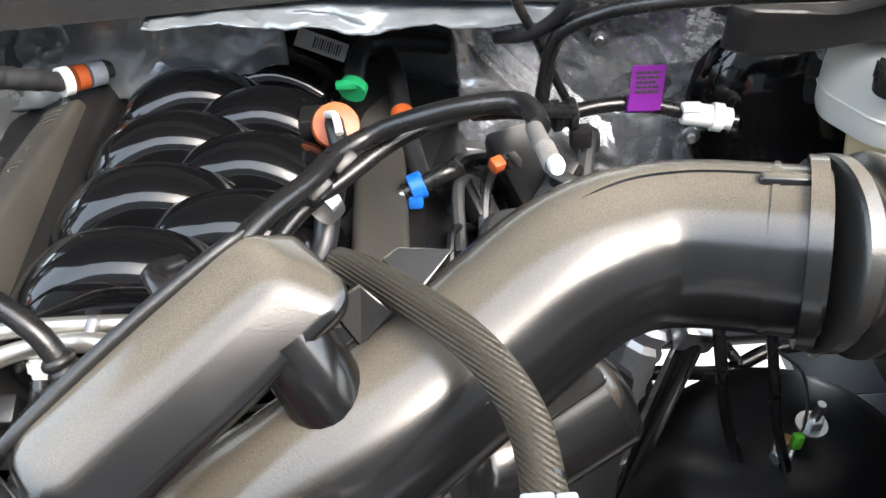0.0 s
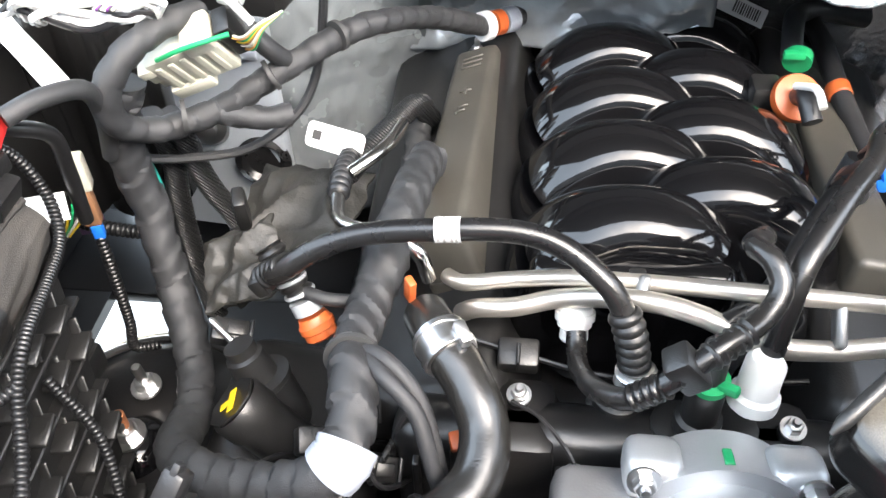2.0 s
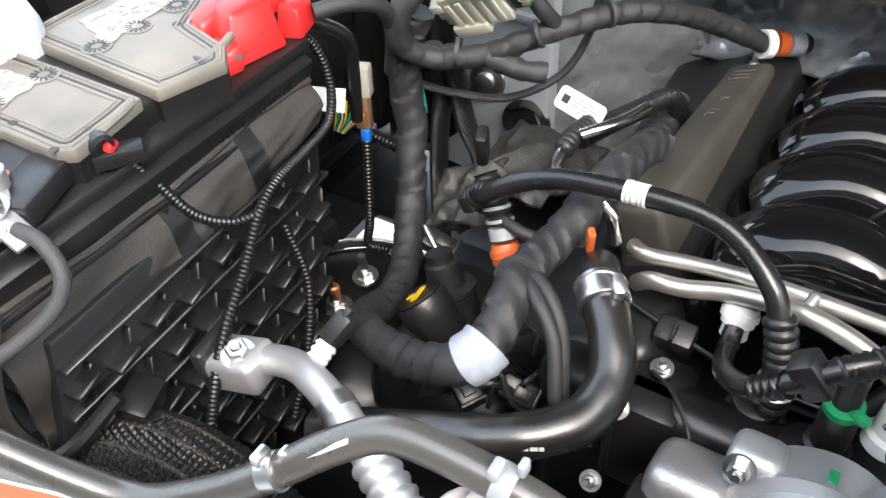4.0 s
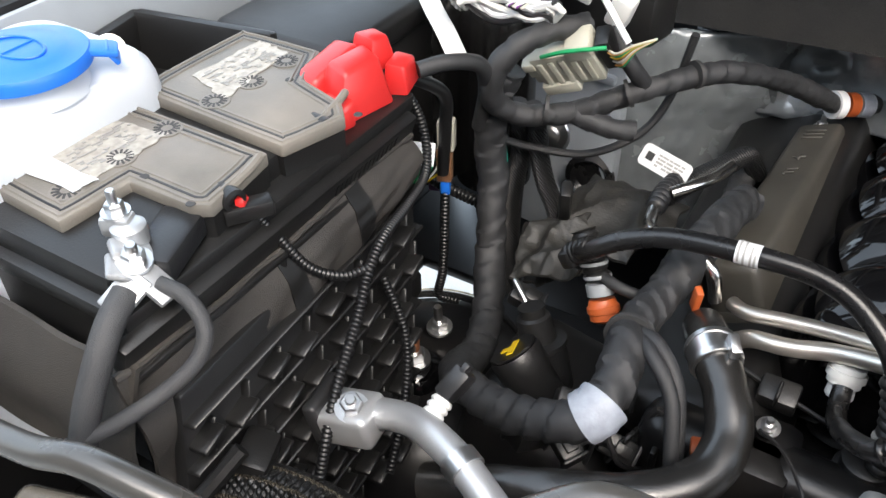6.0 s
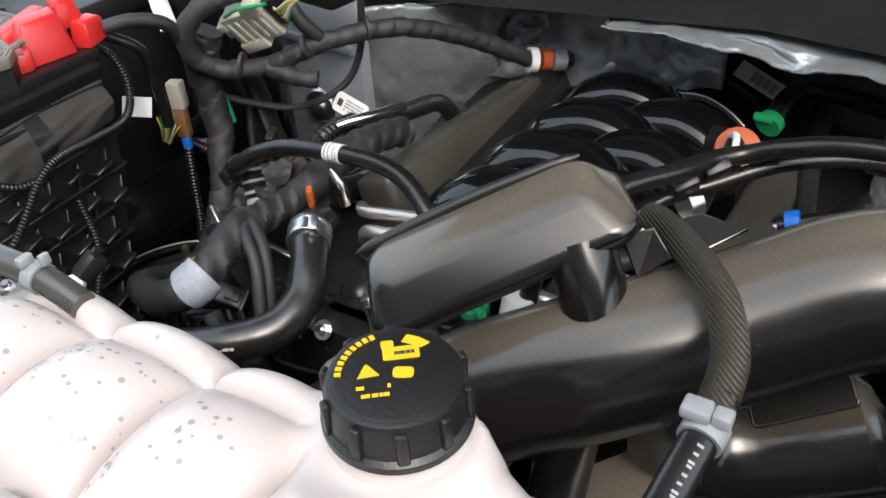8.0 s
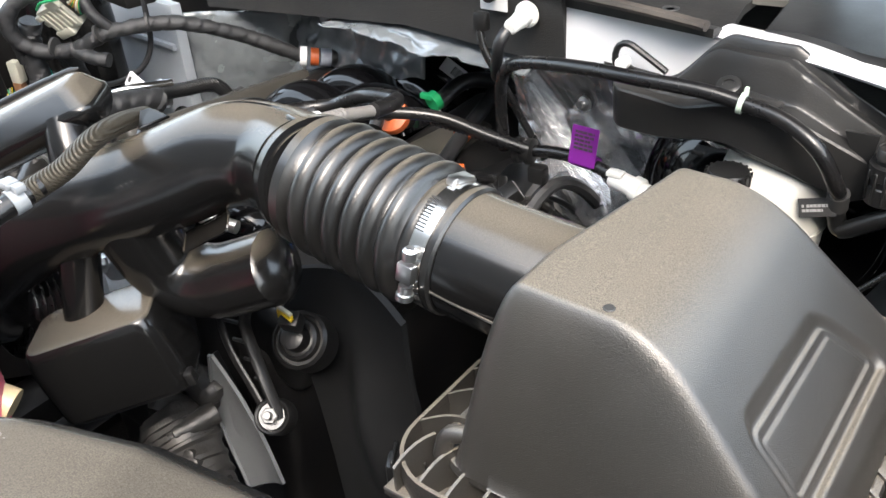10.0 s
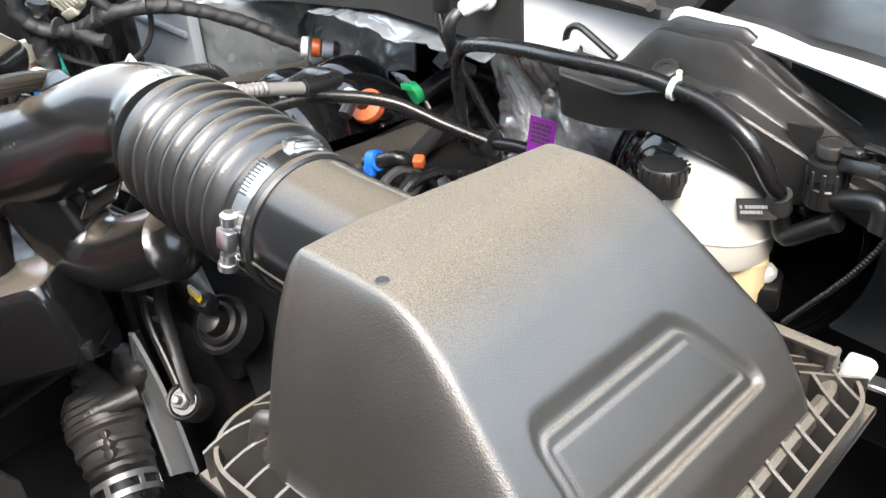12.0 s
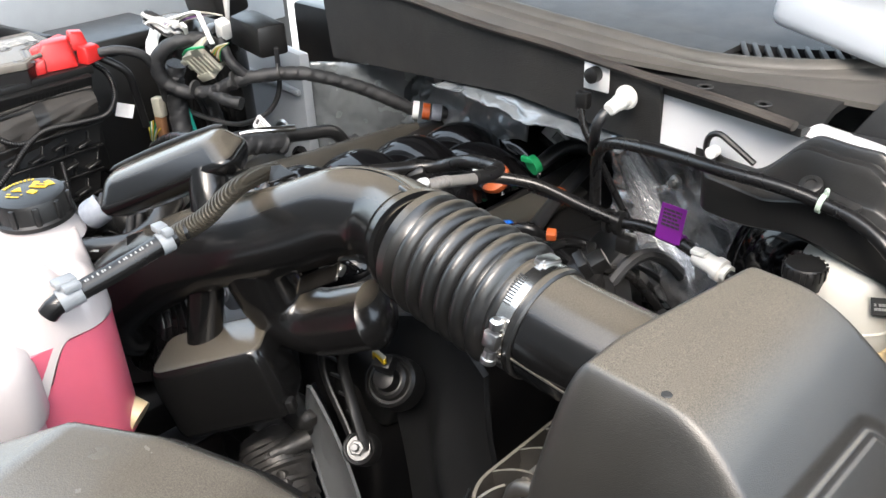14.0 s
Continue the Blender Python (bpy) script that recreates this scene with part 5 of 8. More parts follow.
# ---- passenger side: battery, tray, washer tank, pipes, harness ----
battery = thing("battery", (-0.65, 0.29, 1.05), "dusty grey car battery with two raised lids", "battery", by=(-0.015, 0.001, 0.002))
part("case", rbox((-0.648, 0.295, 1.13), (0.172, 0.30, 0.16), 0.006), MATT, battery)
part("ledge", rbox((-0.645, 0.295, 1.214), (0.182, 0.312, 0.014), 0.003), MATT, battery)
part("top", rbox((-0.652, 0.285, 1.228), (0.158, 0.275, 0.022), 0.004), MATT, battery)


def inset(o, d):
    """The outline o drawn in by d, corner by corner."""
    out = []
    for i, p in enumerate(o):
        a, p, c = Vector(o[i - 1]), Vector(p), Vector(o[(i + 1) % len(o)])
        n1, n2 = (p - a).normalized(), (c - p).normalized()
        k = Vector((-n1.y - n2.y, n1.x + n2.x))
        k = k * (d / max(0.4, k.length_squared / 2))
        out.append((p.x + k.x, p.y + k.y))
    return out


def patch(corners, tears, seed):
    """A flat label with torn, wandering edges."""
    rnd_ = random.Random(seed)
    pts = []
    for a, b in zip(corners, corners[1:] + corners[:1]):
        for k in range(tears):
            q = Vector(a).lerp(Vector(b), k / tears)
            pts.append((q.x + rnd_.uniform(-0.0018, 0.0018) * (k > 0), q.y + rnd_.uniform(-0.0018, 0.0018) * (k > 0)))
    return pts


LIDS = (([(-0.725, 0.169), (-0.630, 0.164), (-0.6265, 0.2185), (-0.5715, 0.2185), (-0.560, 0.226), (-0.569, 0.291), (-0.722, 0.2915)], [(-0.703, 0.2), (-0.646, 0.206), (-0.645, 0.273), (-0.691, 0.266)], ((-0.652, 0.189), (-0.652, 0.234), (-0.652, 0.278))),
        ([(-0.719, 0.310), (-0.5665, 0.3025), (-0.551, 0.356), (-0.567, 0.373), (-0.611, 0.386), (-0.633, 0.432), (-0.716, 0.430)], [(-0.693, 0.345), (-0.645, 0.331), (-0.652, 0.414), (-0.687, 0.42)], ((-0.650, 0.325), (-0.646, 0.362), (-0.645, 0.403))))
for n, (o, lab_o, wheels) in enumerate(LIDS):
    lidp = part("lid", slab(o, 1.2375, 1.2485, 0.002), BATT, battery, "raised grey lid")
    part("lid_plinth", slab(inset(o, 0.0012), 1.212, 1.237, 0), MATT, battery)
    for d, r, z, m_ in ((0.004, 0.0014, 1.2486, BATT), (0.0085, 0.0016, 1.2475, MATT), (0.0125, 0.0012, 1.2486, BATT)):
        ring = inset(o, d)
        part("lid_groove", sweep(spline([Vector((x, y, z)) for p, q in zip(ring, ring[1:] + ring[:1]) for x, y in (Vector(p).lerp(Vector(q), 0.08), Vector(p).lerp(Vector(q), 0.92))] + [Vector((*Vector(ring[0]).lerp(Vector(ring[1]), 0.08), z))], 0.004), r, 6), m_, lidp)
    for x, y in wheels:
        vm = pose(x, y, 1.2485)
        vp_ = part("vent_plug", lathe(vm, [(0.0118, -0.001), (0.0118, 0.0008), (0.0108, 0.0009)], 26), BATT, lidp, "round vent plug with black spokes")
        for k in range(14):
            part("spoke", rbox(vm @ pose(0, 0, 0.0010, 0, 0, k * 25.7) @ pose(0.0070, 0, 0), (0.0054, 0.0018, 0.0005), 0), INK, vp_)
    pl = part("label", slab(patch(lab_o, 9, 31 + n), 1.2490, 1.2497, 0), WORN, lidp, "torn white printed label")
    bars(pose(sum(p[0] for p in lab_o) / 4, sum(p[1] for p in lab_o) / 4, 1.2499, 0, 0, 88 if n else 84), 0.062, 0.034, 12, 14, GREYINK, pl, "label_printing", 11 + n, 0.3)
    for x, y in ((o[4][0] - 0.012, o[4][1] - 0.006), (o[2][0] + 0.006, o[2][1] + 0.008)):
        part("lid_hole", lathe((x, y, 1.2486), [(0.0035, 0), (0.003, 0.0005)], 14), INK, lidp)
    px, py = (-0.557, 0.245) if n == 0 else (-0.560, 0.347)
    part("handle_peg", lathe(axis_of((px - 0.006, py, 1.241), (1, -0.25, 0)), [(0.0075, -0.012), (0.0085, 0.0), (0.0085, 0.006), (0.005, 0.007), (0.0045, 0.002)], 18), MATT, battery)
    part("handle_bar", hose([(px - 0.008, py, 1.2455), (px - 0.010, py + 0.025, 1.2475), (px - 0.014, py + 0.04, 1.2480)], 0.0032, 8), BATT, battery)
part("white_sticker", slab(patch([(-0.705, 0.1885), (-0.645, 0.1885), (-0.642, 0.2075), (-0.7075, 0.2075)], 4, 4), 1.2501, 1.2507, 0), PAPER, battery, "plain white sticker")
part("sensor_module", rbox(pose(-0.573, 0.197, 1.232, 0, 0, 20), (0.03, 0.055, 0.018), 0.003), GREYRUB, battery, "grey battery sensor block")
part("copper_stud", lathe((-0.588, 0.188, 1.2415), [(0.007, 0), (0.007, 0.002), (0.003, 0.003)], 14), RUST, battery)
part("sensor_plug", rbox(pose(-0.556, 0.252, 1.230, 0, 0, -35), (0.014, 0.034, 0.012), 0.002), MATT, battery)

redcap = thing("terminal_cover", (-0.60, 0.43, 1.222), "bright red plastic cover on the battery's positive terminal", "terminal cover", by=(-0.009, 0.003, 0.001))


def facets(low, high, bevel=0.003):
    """A four-sided block between two rings of corners, its edges rounded."""
    bm = loft([[Vector(p) for p in low], [Vector(p) for p in high]])
    bmesh.ops.recalc_face_normals(bm, faces=bm.faces)
    bmesh.ops.bevel(bm, geom=bm.edges[:], offset=bevel, segments=2, profile=0.5, affect="EDGES")
    return bm


part("hood", facets(((-0.617, 0.386, 1.222), (-0.577, 0.372, 1.222), (-0.565, 0.430, 1.222), (-0.605, 0.446, 1.222)), ((-0.606, 0.398, 1.263), (-0.583, 0.390, 1.261), (-0.576, 0.426, 1.263), (-0.600, 0.437, 1.264)), 0.004), RED, redcap)
part("side_wing", facets(((-0.648, 0.378, 1.234), (-0.606, 0.372, 1.228), (-0.598, 0.440, 1.230), (-0.640, 0.448, 1.232)), ((-0.634, 0.384, 1.247), (-0.608, 0.384, 1.252), (-0.600, 0.432, 1.265), (-0.626, 0.436, 1.262)), 0.004), RED, redcap)
part("raised_top", facets(((-0.618, 0.438, 1.240), (-0.586, 0.430, 1.240), (-0.582, 0.460, 1.240), (-0.610, 0.468, 1.240)), ((-0.612, 0.442, 1.268), (-0.590, 0.437, 1.268), (-0.587, 0.455, 1.266), (-0.606, 0.461, 1.266)), 0.003), RED, redcap)
part("cable_boot", facets(((-0.582, 0.434, 1.222), (-0.561, 0.442, 1.222), (-0.569, 0.474, 1.224), (-0.590, 0.468, 1.224)), ((-0.580, 0.438, 1.250), (-0.565, 0.444, 1.247), (-0.572, 0.470, 1.246), (-0.587, 0.464, 1.249)), 0.003), RED, redcap)
part("front_skirt", facets(((-0.604, 0.374, 1.222), (-0.574, 0.366, 1.222), (-0.570, 0.384, 1.222), (-0.600, 0.394, 1.222)), ((-0.602, 0.379, 1.240), (-0.576, 0.372, 1.239), (-0.572, 0.386, 1.244), (-0.599, 0.395, 1.244)), 0.003), RED, redcap)

neg = thing("negative_terminal", (-0.59, 0.17, 1.235), "bare metal negative clamp with grey cables on the battery", "battery terminal", by=(-0.016, 0.001, 0.003))
part("clamp", merge(lathe((-0.583, 0.180, 1.232), [(0.011, 0), (0.011, 0.020), (0.008, 0.022)], 20), rbox(pose(-0.592, 0.180, 1.250, 0, 0, 25), (0.020, 0.014, 0.014), 0.003), rbox(pose(-0.575, 0.172, 1.242, 0, 25, 60), (0.026, 0.018, 0.007), 0.003), rbox(pose(-0.568, 0.162, 1.236, 0, 30, 50), (0.028, 0.022, 0.005), 0.002)), BRIGHTALU, neg)
bolt((-0.594, 0.182, 1.256), (0, 0, 1), 0.0062, neg, 0.008)
bolt((-0.566, 0.166, 1.240), (0.2, -0.1, 1), 0.0075, neg, 0.006)
part("lug", merge(rbox(pose(-0.560, 0.150, 1.230, 30, 20, 0), (0.020, 0.028, 0.005), 0.0015), rbox(pose(-0.550, 0.165, 1.231, 0, 25, 0), (0.028, 0.018, 0.005), 0.0015)), BRIGHTALU, neg)
part("cable", hose([(-0.560, 0.150, 1.230), (-0.555, 0.132, 1.224), (-0.552, 0.115, 1.208), (-0.555, 0.100, 1.18), (-0.560, 0.09, 1.15)], 0.0088), TAPEG, neg, "thick grey taped cable")
part("cable", hose([(-0.548, 0.166, 1.231), (-0.530, 0.168, 1.228), (-0.514, 0.164, 1.214), (-0.512, 0.152, 1.198), (-0.522, 0.132, 1.184), (-0.540, 0.106, 1.170), (-0.562, 0.085, 1.158)], 0.0052), TAPEG, neg, "thin grey taped cable")

jacket = thing("battery_jacket", (-0.60, 0.29, 1.05), "dark folded insulating jacket wrapped round the battery", "battery jacket", by=(-0.014, 0, 0))


def jacket_at(u, v):
    """The long side of the jacket, bulging and creased."""
    fold = 0.006 * abs(noise.noise(Vector((u * 9, v * 1.5, 1)))) + 0.003 * noise.noise(Vector((u * 26, v * 6, 2)))
    return Vector((-0.553 + 0.010 * math.sin(math.pi * v) + fold + 0.008 * v, u, 1.190 - (0.035 + 0.085 * (0.45 - u) / 0.33) * v + 0.004 * math.sin(u * 20)))


part("side_panel", sheet(jacket_at, span(0.12, 0.438, 60), span(0, 1, 24), 0.004, (-1, 0, 0)), CLOTH, jacket)
part("front_panel", sheet(lambda u, v: Vector((u, 0.128 - 0.012 * math.sin(math.pi * v) + 0.006 * noise.noise(Vector((u * 14, v * 2, 4))) - 0.015 * v, 1.195 - 0.11 * v)), span(-0.74, -0.545, 40), span(0, 1, 20), 0.004, (0, 1, 0)), CLOTH, jacket)
for u in (0.262, 0.345):
    part("seam_strip", sheet(lambda a, b: jacket_at(a, b) + Vector((0.0012, 0, 0)), span(u, u + 0.018, 4), span(0, 1, 20), 0.001, (-1, 0, 0)), MATT, jacket, "dark sewn strip")
part("top_hem", sweep([jacket_at(u, 0) + Vector((0.001, 0, 0)) for u in span(0.12, 0.438, 50)], 0.0028, 8), CLOTH, jacket)
hold = thing("battery_holder", (-0.56, 0.29, 1.18), "black plastic rim holding the battery in its tray", "battery holder", by=(-0.014, 0, 0))
part("rim", rbox(pose(-0.556, 0.285, 1.196, 0, 20, 0), (0.012, 0.315, 0.034), 0.003), MATT, hold)
part("lower_rim", rbox(pose(-0.5505, 0.285, 1.183, 0, 0, 0), (0.008, 0.310, 0.006), 0.002), MATT, hold)
for k in range(14):
    part("rim_ridge", rbox(pose(-0.5488, 0.335 + k * 0.006, 1.199, 0, 20, 0), (0.002, 0.0028, 0.012), 0), MATT, hold)

tray = thing("battery_tray", (-0.60, 0.30, 0.80), "ribbed black plastic battery tray wall", "battery tray", by=(-0.013, 0, -0.005))
tm = frame_of((-0.534, 0.260, 1.045), (-0.06, 1, 0), (-0.12, 0, 0.95)) @ Matrix(((1, 0.32, 0, 0), (0, 1, 0, 0), (0, 0, 1, 0), (0, 0, 0, 1)))
part("wall", rbox(tm, (0.300, 0.24, 0.012), 0.003), MATT, tray)
part("base", rbox((-0.655, 0.29, 1.02), (0.20, 0.33, 0.03), 0.006), MATT, tray)
for r in range(7):
    part("long_rib", rbox(tm @ pose(0, 0.10 - r * 0.034, 0.010), (0.298, 0.0035, 0.012), 0.001, 1), MATT, tray)
    for c in range(8):
        part("step_rib", rbox(tm @ pose(-0.136 + c * 0.036 + (r % 2) * 0.016, 0.083 - r * 0.034 - 0.008 * (c % 2), 0.011, 0, 0, 14), (0.021, 0.0045, 0.020), 0.001, 1), MATT, tray)
        part("cross_rib", rbox(tm @ pose(-0.127 + c * 0.036 + (r % 2) * 0.016, 0.078 - r * 0.034, 0.008), (0.0032, 0.026, 0.010), 0.001, 1), MATT, tray)
part("bracket_loop", hose([(-0.60, 0.10, 1.10), (-0.545, 0.105, 1.09), (-0.52, 0.12, 1.095), (-0.505, 0.16, 1.12)], 0.006, 8), MATT, tray)
part("socket", rbox(pose(-0.512, 0.175, 1.09, 0, 15, 20), (0.025, 0.035, 0.026), 0.004), MATT, tray)

washer = thing("washer_tank", (-0.75, 0.20, 1.0), "white washer fluid tank with a blue cap", "washer tank", by=(-0.015, 0, 0))
part("tank", loft([[Vector((-0.768 + x * k, 0.226 + y * k, z)) for x, y in rounded(0.152, 0.210, 0.03, 6)] for k, z in ((0.92, 1.0), (1, 1.02), (1, 1.245), (0.985, 1.262), (0.955, 1.273), (0.90, 1.280), (0.5, 1.286))]), WASHER, washer)
part("neck", lathe((-0.738, 0.240, 1.278), [(0.044, 0), (0.040, 0.008), (0.038, 0.020)], 28), WASHER, washer)
wc = part("cap", merge(lathe((-0.738, 0.240, 1.294), [(0.044, 0), (0.0475, 0.002), (0.0475, 0.009), (0.046, 0.0115), (0.034, 0.013), (0.032, 0.0145), (0.012, 0.0155)], 44), rbox(pose(-0.706, 0.278, 1.301, 0, 12, 50), (0.030, 0.022, 0.005), 0.002), rbox(pose(-0.700, 0.286, 1.296, 0, 60, 50), (0.014, 0.020, 0.004), 0.0015)), BLUE, washer, "bright blue hinged cap")
part("cap_symbol", merge(sweep([Vector((-0.738 + 0.024 * math.cos(a), 0.240 + 0.014 * math.sin(a), 1.3098)) for a in span(0, 6.28, 24)], 0.0011, 6), sweep([Vector((-0.738, 0.226, 1.3098)), Vector((-0.738, 0.254, 1.3098))], 0.001, 6)), BLUE, wc)
boxl = thing("fuse_box", (-0.735, 0.555, 1.0), "black plastic box behind the battery", "fuse box")
part("body", rbox((-0.735, 0.555, 1.10), (0.14, 0.16, 0.20), 0.008), MATT, boxl)
part("lid", rbox((-0.735, 0.555, 1.213), (0.15, 0.17, 0.03), 0.008, 3), MATT, boxl)
rail = thing("wing_rail", (-0.80, 0.36, 1.18), "black wing rail with a zinc bolt beside the battery", "bracket")
part("rail", rbox(pose(-0.790, 0.438, 1.212, -8, 0, 10), (0.150, 0.014, 0.06), 0.005), MATT, rail)
part("shelf", rbox(pose(-0.790, 0.395, 1.185, 0, 0, 10), (0.15, 0.09, 0.012), 0.004), MATT, rail)
part("end_wall", rbox(pose(-0.858, 0.385, 1.210, 0, 0, 10), (0.014, 0.10, 0.06), 0.005), MATT, rail)
part("washer", lathe(axis_of((-0.838, 0.372, 1.228), (0.6, -0.6, 0.5)), [(0.0145, -0.002), (0.0145, 0.002), (0.011, 0.003)], 24), ZINC, rail)
bolt((-0.838, 0.372, 1.230), (0.6, -0.6, 0.5), 0.0095, rail, 0.002)

# looms on the tray
loom = thing("battery_loom", (-0.53, 0.30, 1.0), "thin black corrugated wiring loom over the battery tray", "wiring loom", by=(-0.015, 0.001, 0.002))
part("branch", ribbed([(-0.560, 0.252, 1.234), (-0.552, 0.268, 1.20), (-0.538, 0.282, 1.165), (-0.522, 0.30, 1.150), (-0.510, 0.318, 1.150)], 0.0042, 0.001, 0.0036, 10), LOOM, loom)
part("branch", ribbed([(-0.585, 0.462, 1.215), (-0.575, 0.478, 1.195), (-0.560, 0.475, 1.165), (-0.545, 0.45, 1.145), (-0.530, 0.40, 1.150), (-0.517, 0.35, 1.158), (-0.510, 0.318, 1.150), (-0.500, 0.285, 1.128), (-0.492, 0.25, 1.105), (-0.486, 0.225, 1.08), (-0.483, 0.205, 1.045)], 0.0046, 0.001, 0.0036, 10), LOOM, loom)
part("branch", ribbed([(-0.53, 0.36, 1.10), (-0.50, 0.345, 1.06), (-0.48, 0.31, 1.02), (-0.47, 0.27, 0.98)], 0.0042, 0.001, 0.0036, 10), LOOM, loom)
part("red_seal", lathe(axis_of((-0.558, 0.250, 1.236), (0.6, 0.3, 0.2)), [(0.005, -0.003), (0.006, 0.0), (0.005, 0.003)], 12), RED, loom, "small red seal")
part("yellow_plug", rbox(pose(-0.488, 0.198, 1.03, 0, 0, 20), (0.014, 0.014, 0.014), 0.002), YELLOW, loom, "yellow plug end")
pos = thing("positive_cable", (-0.56, 0.48, 1.15), "thick grey taped cable from the red terminal cover", "cable", by=(-0.01, 0, 0))
part("cable", hose([(-0.565, 0.468, 1.236), (-0.548, 0.49, 1.238), (-0.535, 0.52, 1.225), (-0.540, 0.54, 1.19), (-0.555, 0.555, 1.14)], 0.0072), TAPE, pos)
part("cable", hose([(-0.575, 0.472, 1.226), (-0.560, 0.50, 1.20), (-0.565, 0.51, 1.16), (-0.575, 0.52, 1.10)], 0.006), LOOM, pos)

# aluminium air-conditioning pipe
ac = thing("ac_pipe", (-0.45, 0.24, 1.05), "dull aluminium air-conditioning pipe with block fitting and sensor", "pipe", by=(-0.015, 0.002, -0.012))
part("block", merge(rbox(pose(-0.478, 0.240, 1.090, 0, -14, 8), (0.048, 0.036, 0.030), 0.006, 3)), BRIGHTALU, ac)
part("backing", rbox(pose(-0.499, 0.239, 1.088, 0, -14, 8), (0.012, 0.042, 0.040), 0.004, 3), GREYRUB, ac, "blue-grey backing plate")
bolt((-0.474, 0.237, 1.105), (0.15, -0.2, 1), 0.0085, ac, 0.002)
part("pipe", hose([(-0.476, 0.246, 1.092), (-0.455, 0.250, 1.098), (-0.43, 0.248, 1.108), (-0.405, 0.238, 1.118), (-0.375, 0.226, 1.12), (-0.345, 0.212, 1.115), (-0.325, 0.203, 1.11)], 0.0115, 20), BRIGHTALU, ac)
part("crimp_sleeve", ribbed([(-0.338, 0.209, 1.113), (-0.315, 0.198, 1.107), (-0.296, 0.189, 1.10)], 0.0155, 0.0025, 0.009, 20), BRIGHTALU, ac, "crimped aluminium sleeve")
part("rubber_end", hose([(-0.30, 0.191, 1.102), (-0.27, 0.176, 1.09), (-0.24, 0.165, 1.07)], 0.0135, 16), RUBBER, ac)
part("clip", lathe(axis_of((-0.375, 0.226, 1.12), (0.8, -0.35, -0.1)), [(0.012, -0.006), (0.0135, -0.006), (0.0135, 0.006), (0.012, 0.006)], 20), ZINC, ac)
part("sensor", merge(ribbed([(-0.418, 0.252, 1.108), (-0.417, 0.258, 1.114), (-0.415, 0.268, 1.120)], 0.0085, 0.0016, 0.005, 16)), WHITE, ac, "pale ribbed sensor body")
part("sensor_plug", rbox(frame_of((-0.412, 0.279, 1.127), (0.35, 0.6, 0.6), (0, -0.5, 0.8)), (0.026, 0.017, 0.015), 0.003), GREYRUB, ac, "grey sensor plug")
part("plug_tab", rbox(frame_of((-0.408, 0.284, 1.138), (0.35, 0.6, 0.6), (0, -0.5, 0.8)), (0.012, 0.008, 0.005), 0.001), GREYRUB, ac)

# upper radiator hose and front hose
rad = thing("radiator_hose", (-0.27, 0.32, 1.05), "thick black moulded radiator hose with a steel clamp", "hose", by=(0, 0.002, -0.012))
rpts = [(-0.297, 0.432, 1.118), (-0.290, 0.415, 1.126), (-0.280, 0.396, 1.130), (-0.262, 0.372, 1.122), (-0.250, 0.345, 1.108), (-0.256, 0.312, 1.098), (-0.290, 0.280, 1.093), (-0.340, 0.262, 1.083), (-0.39, 0.25, 1.068), (-0.43, 0.243, 1.05)]
part("hose", sweep(spline(rpts, 0.003), lambda s, t: 0.0165 + 0.00018 * math.sin(s * 1900), 26), RADRUB, rad)
rp = spline(rpts, 0.006)
k = min(range(len(rp)), key=lambda q: (rp[q] - Vector((-0.280, 0.396, 1.13))).length)
rc = part("clamp", merge(ring_on(rp, k, 0.0185, 0.022, 28), rbox(frame_of(rp[k] + Vector((0.012, -0.004, 0.018)), (0.3, -0.5, -0.2), (0, 0, 1)), (0.016, 0.014, 0.008), 0.002)), ZINC, rad, "shiny steel spring clamp")
for q in (-1, 1):
    part("clamp_ridge", ring_on(rp, k + q, 0.0198, 0.004, 28), ZINC, rc)
bars(frame_of((-0.30, 0.262, 1.1022), (-0.34, -0.15, -0.05), (-0.3, 0.6, 0.6)) @ pose(0.0, -0.004, 0.0022), 0.075, 0.004, 1, 16, PRINT, rad, "hose_printing", 7)
part("orange_clip", rbox(pose(-0.271, 0.375, 1.052, 20, 0, 20), (0.012, 0.014, 0.014), 0.002), ORANGE, rad, "orange clip below the hose")
fh = thing("vent_line", (-0.33, 0.09, 1.18), "satin grey-black vent line with spring clips across the front", "hose", by=(-0.024, 0, -0.006))
fpts = [(-0.56, 0.045, 1.23), (-0.50, 0.045, 1.245), (-0.465, 0.05, 1.255), (-0.425, 0.058, 1.247), (-0.385, 0.070, 1.230), (-0.355, 0.080, 1.222), (-0.325, 0.090, 1.236), (-0.295, 0.102, 1.256), (-0.265, 0.121, 1.278), (-0.245, 0.132, 1.286), (-0.215, 0.135, 1.286), (-0.185, 0.136, 1.282), (-0.165, 0.136, 1.276)]
part("line", hose(fpts, 0.0078, 20), GREYLINE, fh)
for x, y, z, mm in ((-0.288, 0.106, 1.262, ZINC), (-0.196, 0.1355, 1.284, CLEARISH)):
    c = part("spring_clip", merge(lathe(axis_of((x, y, z), (0.9, 0.3, 0.4) if x < -0.25 else (1, 0, -0.1)), [(0.0076, -0.004), (0.0088, -0.004), (0.0088, 0.004), (0.0076, 0.004)], 22), rbox((x - 0.003, y - 0.002, z + 0.011), (0.005, 0.009, 0.006), 0.0015), rbox((x + 0.005, y + 0.004, z + 0.0105), (0.0035, 0.006, 0.007), 0.0012)), mm, fh, "bright spring clip")
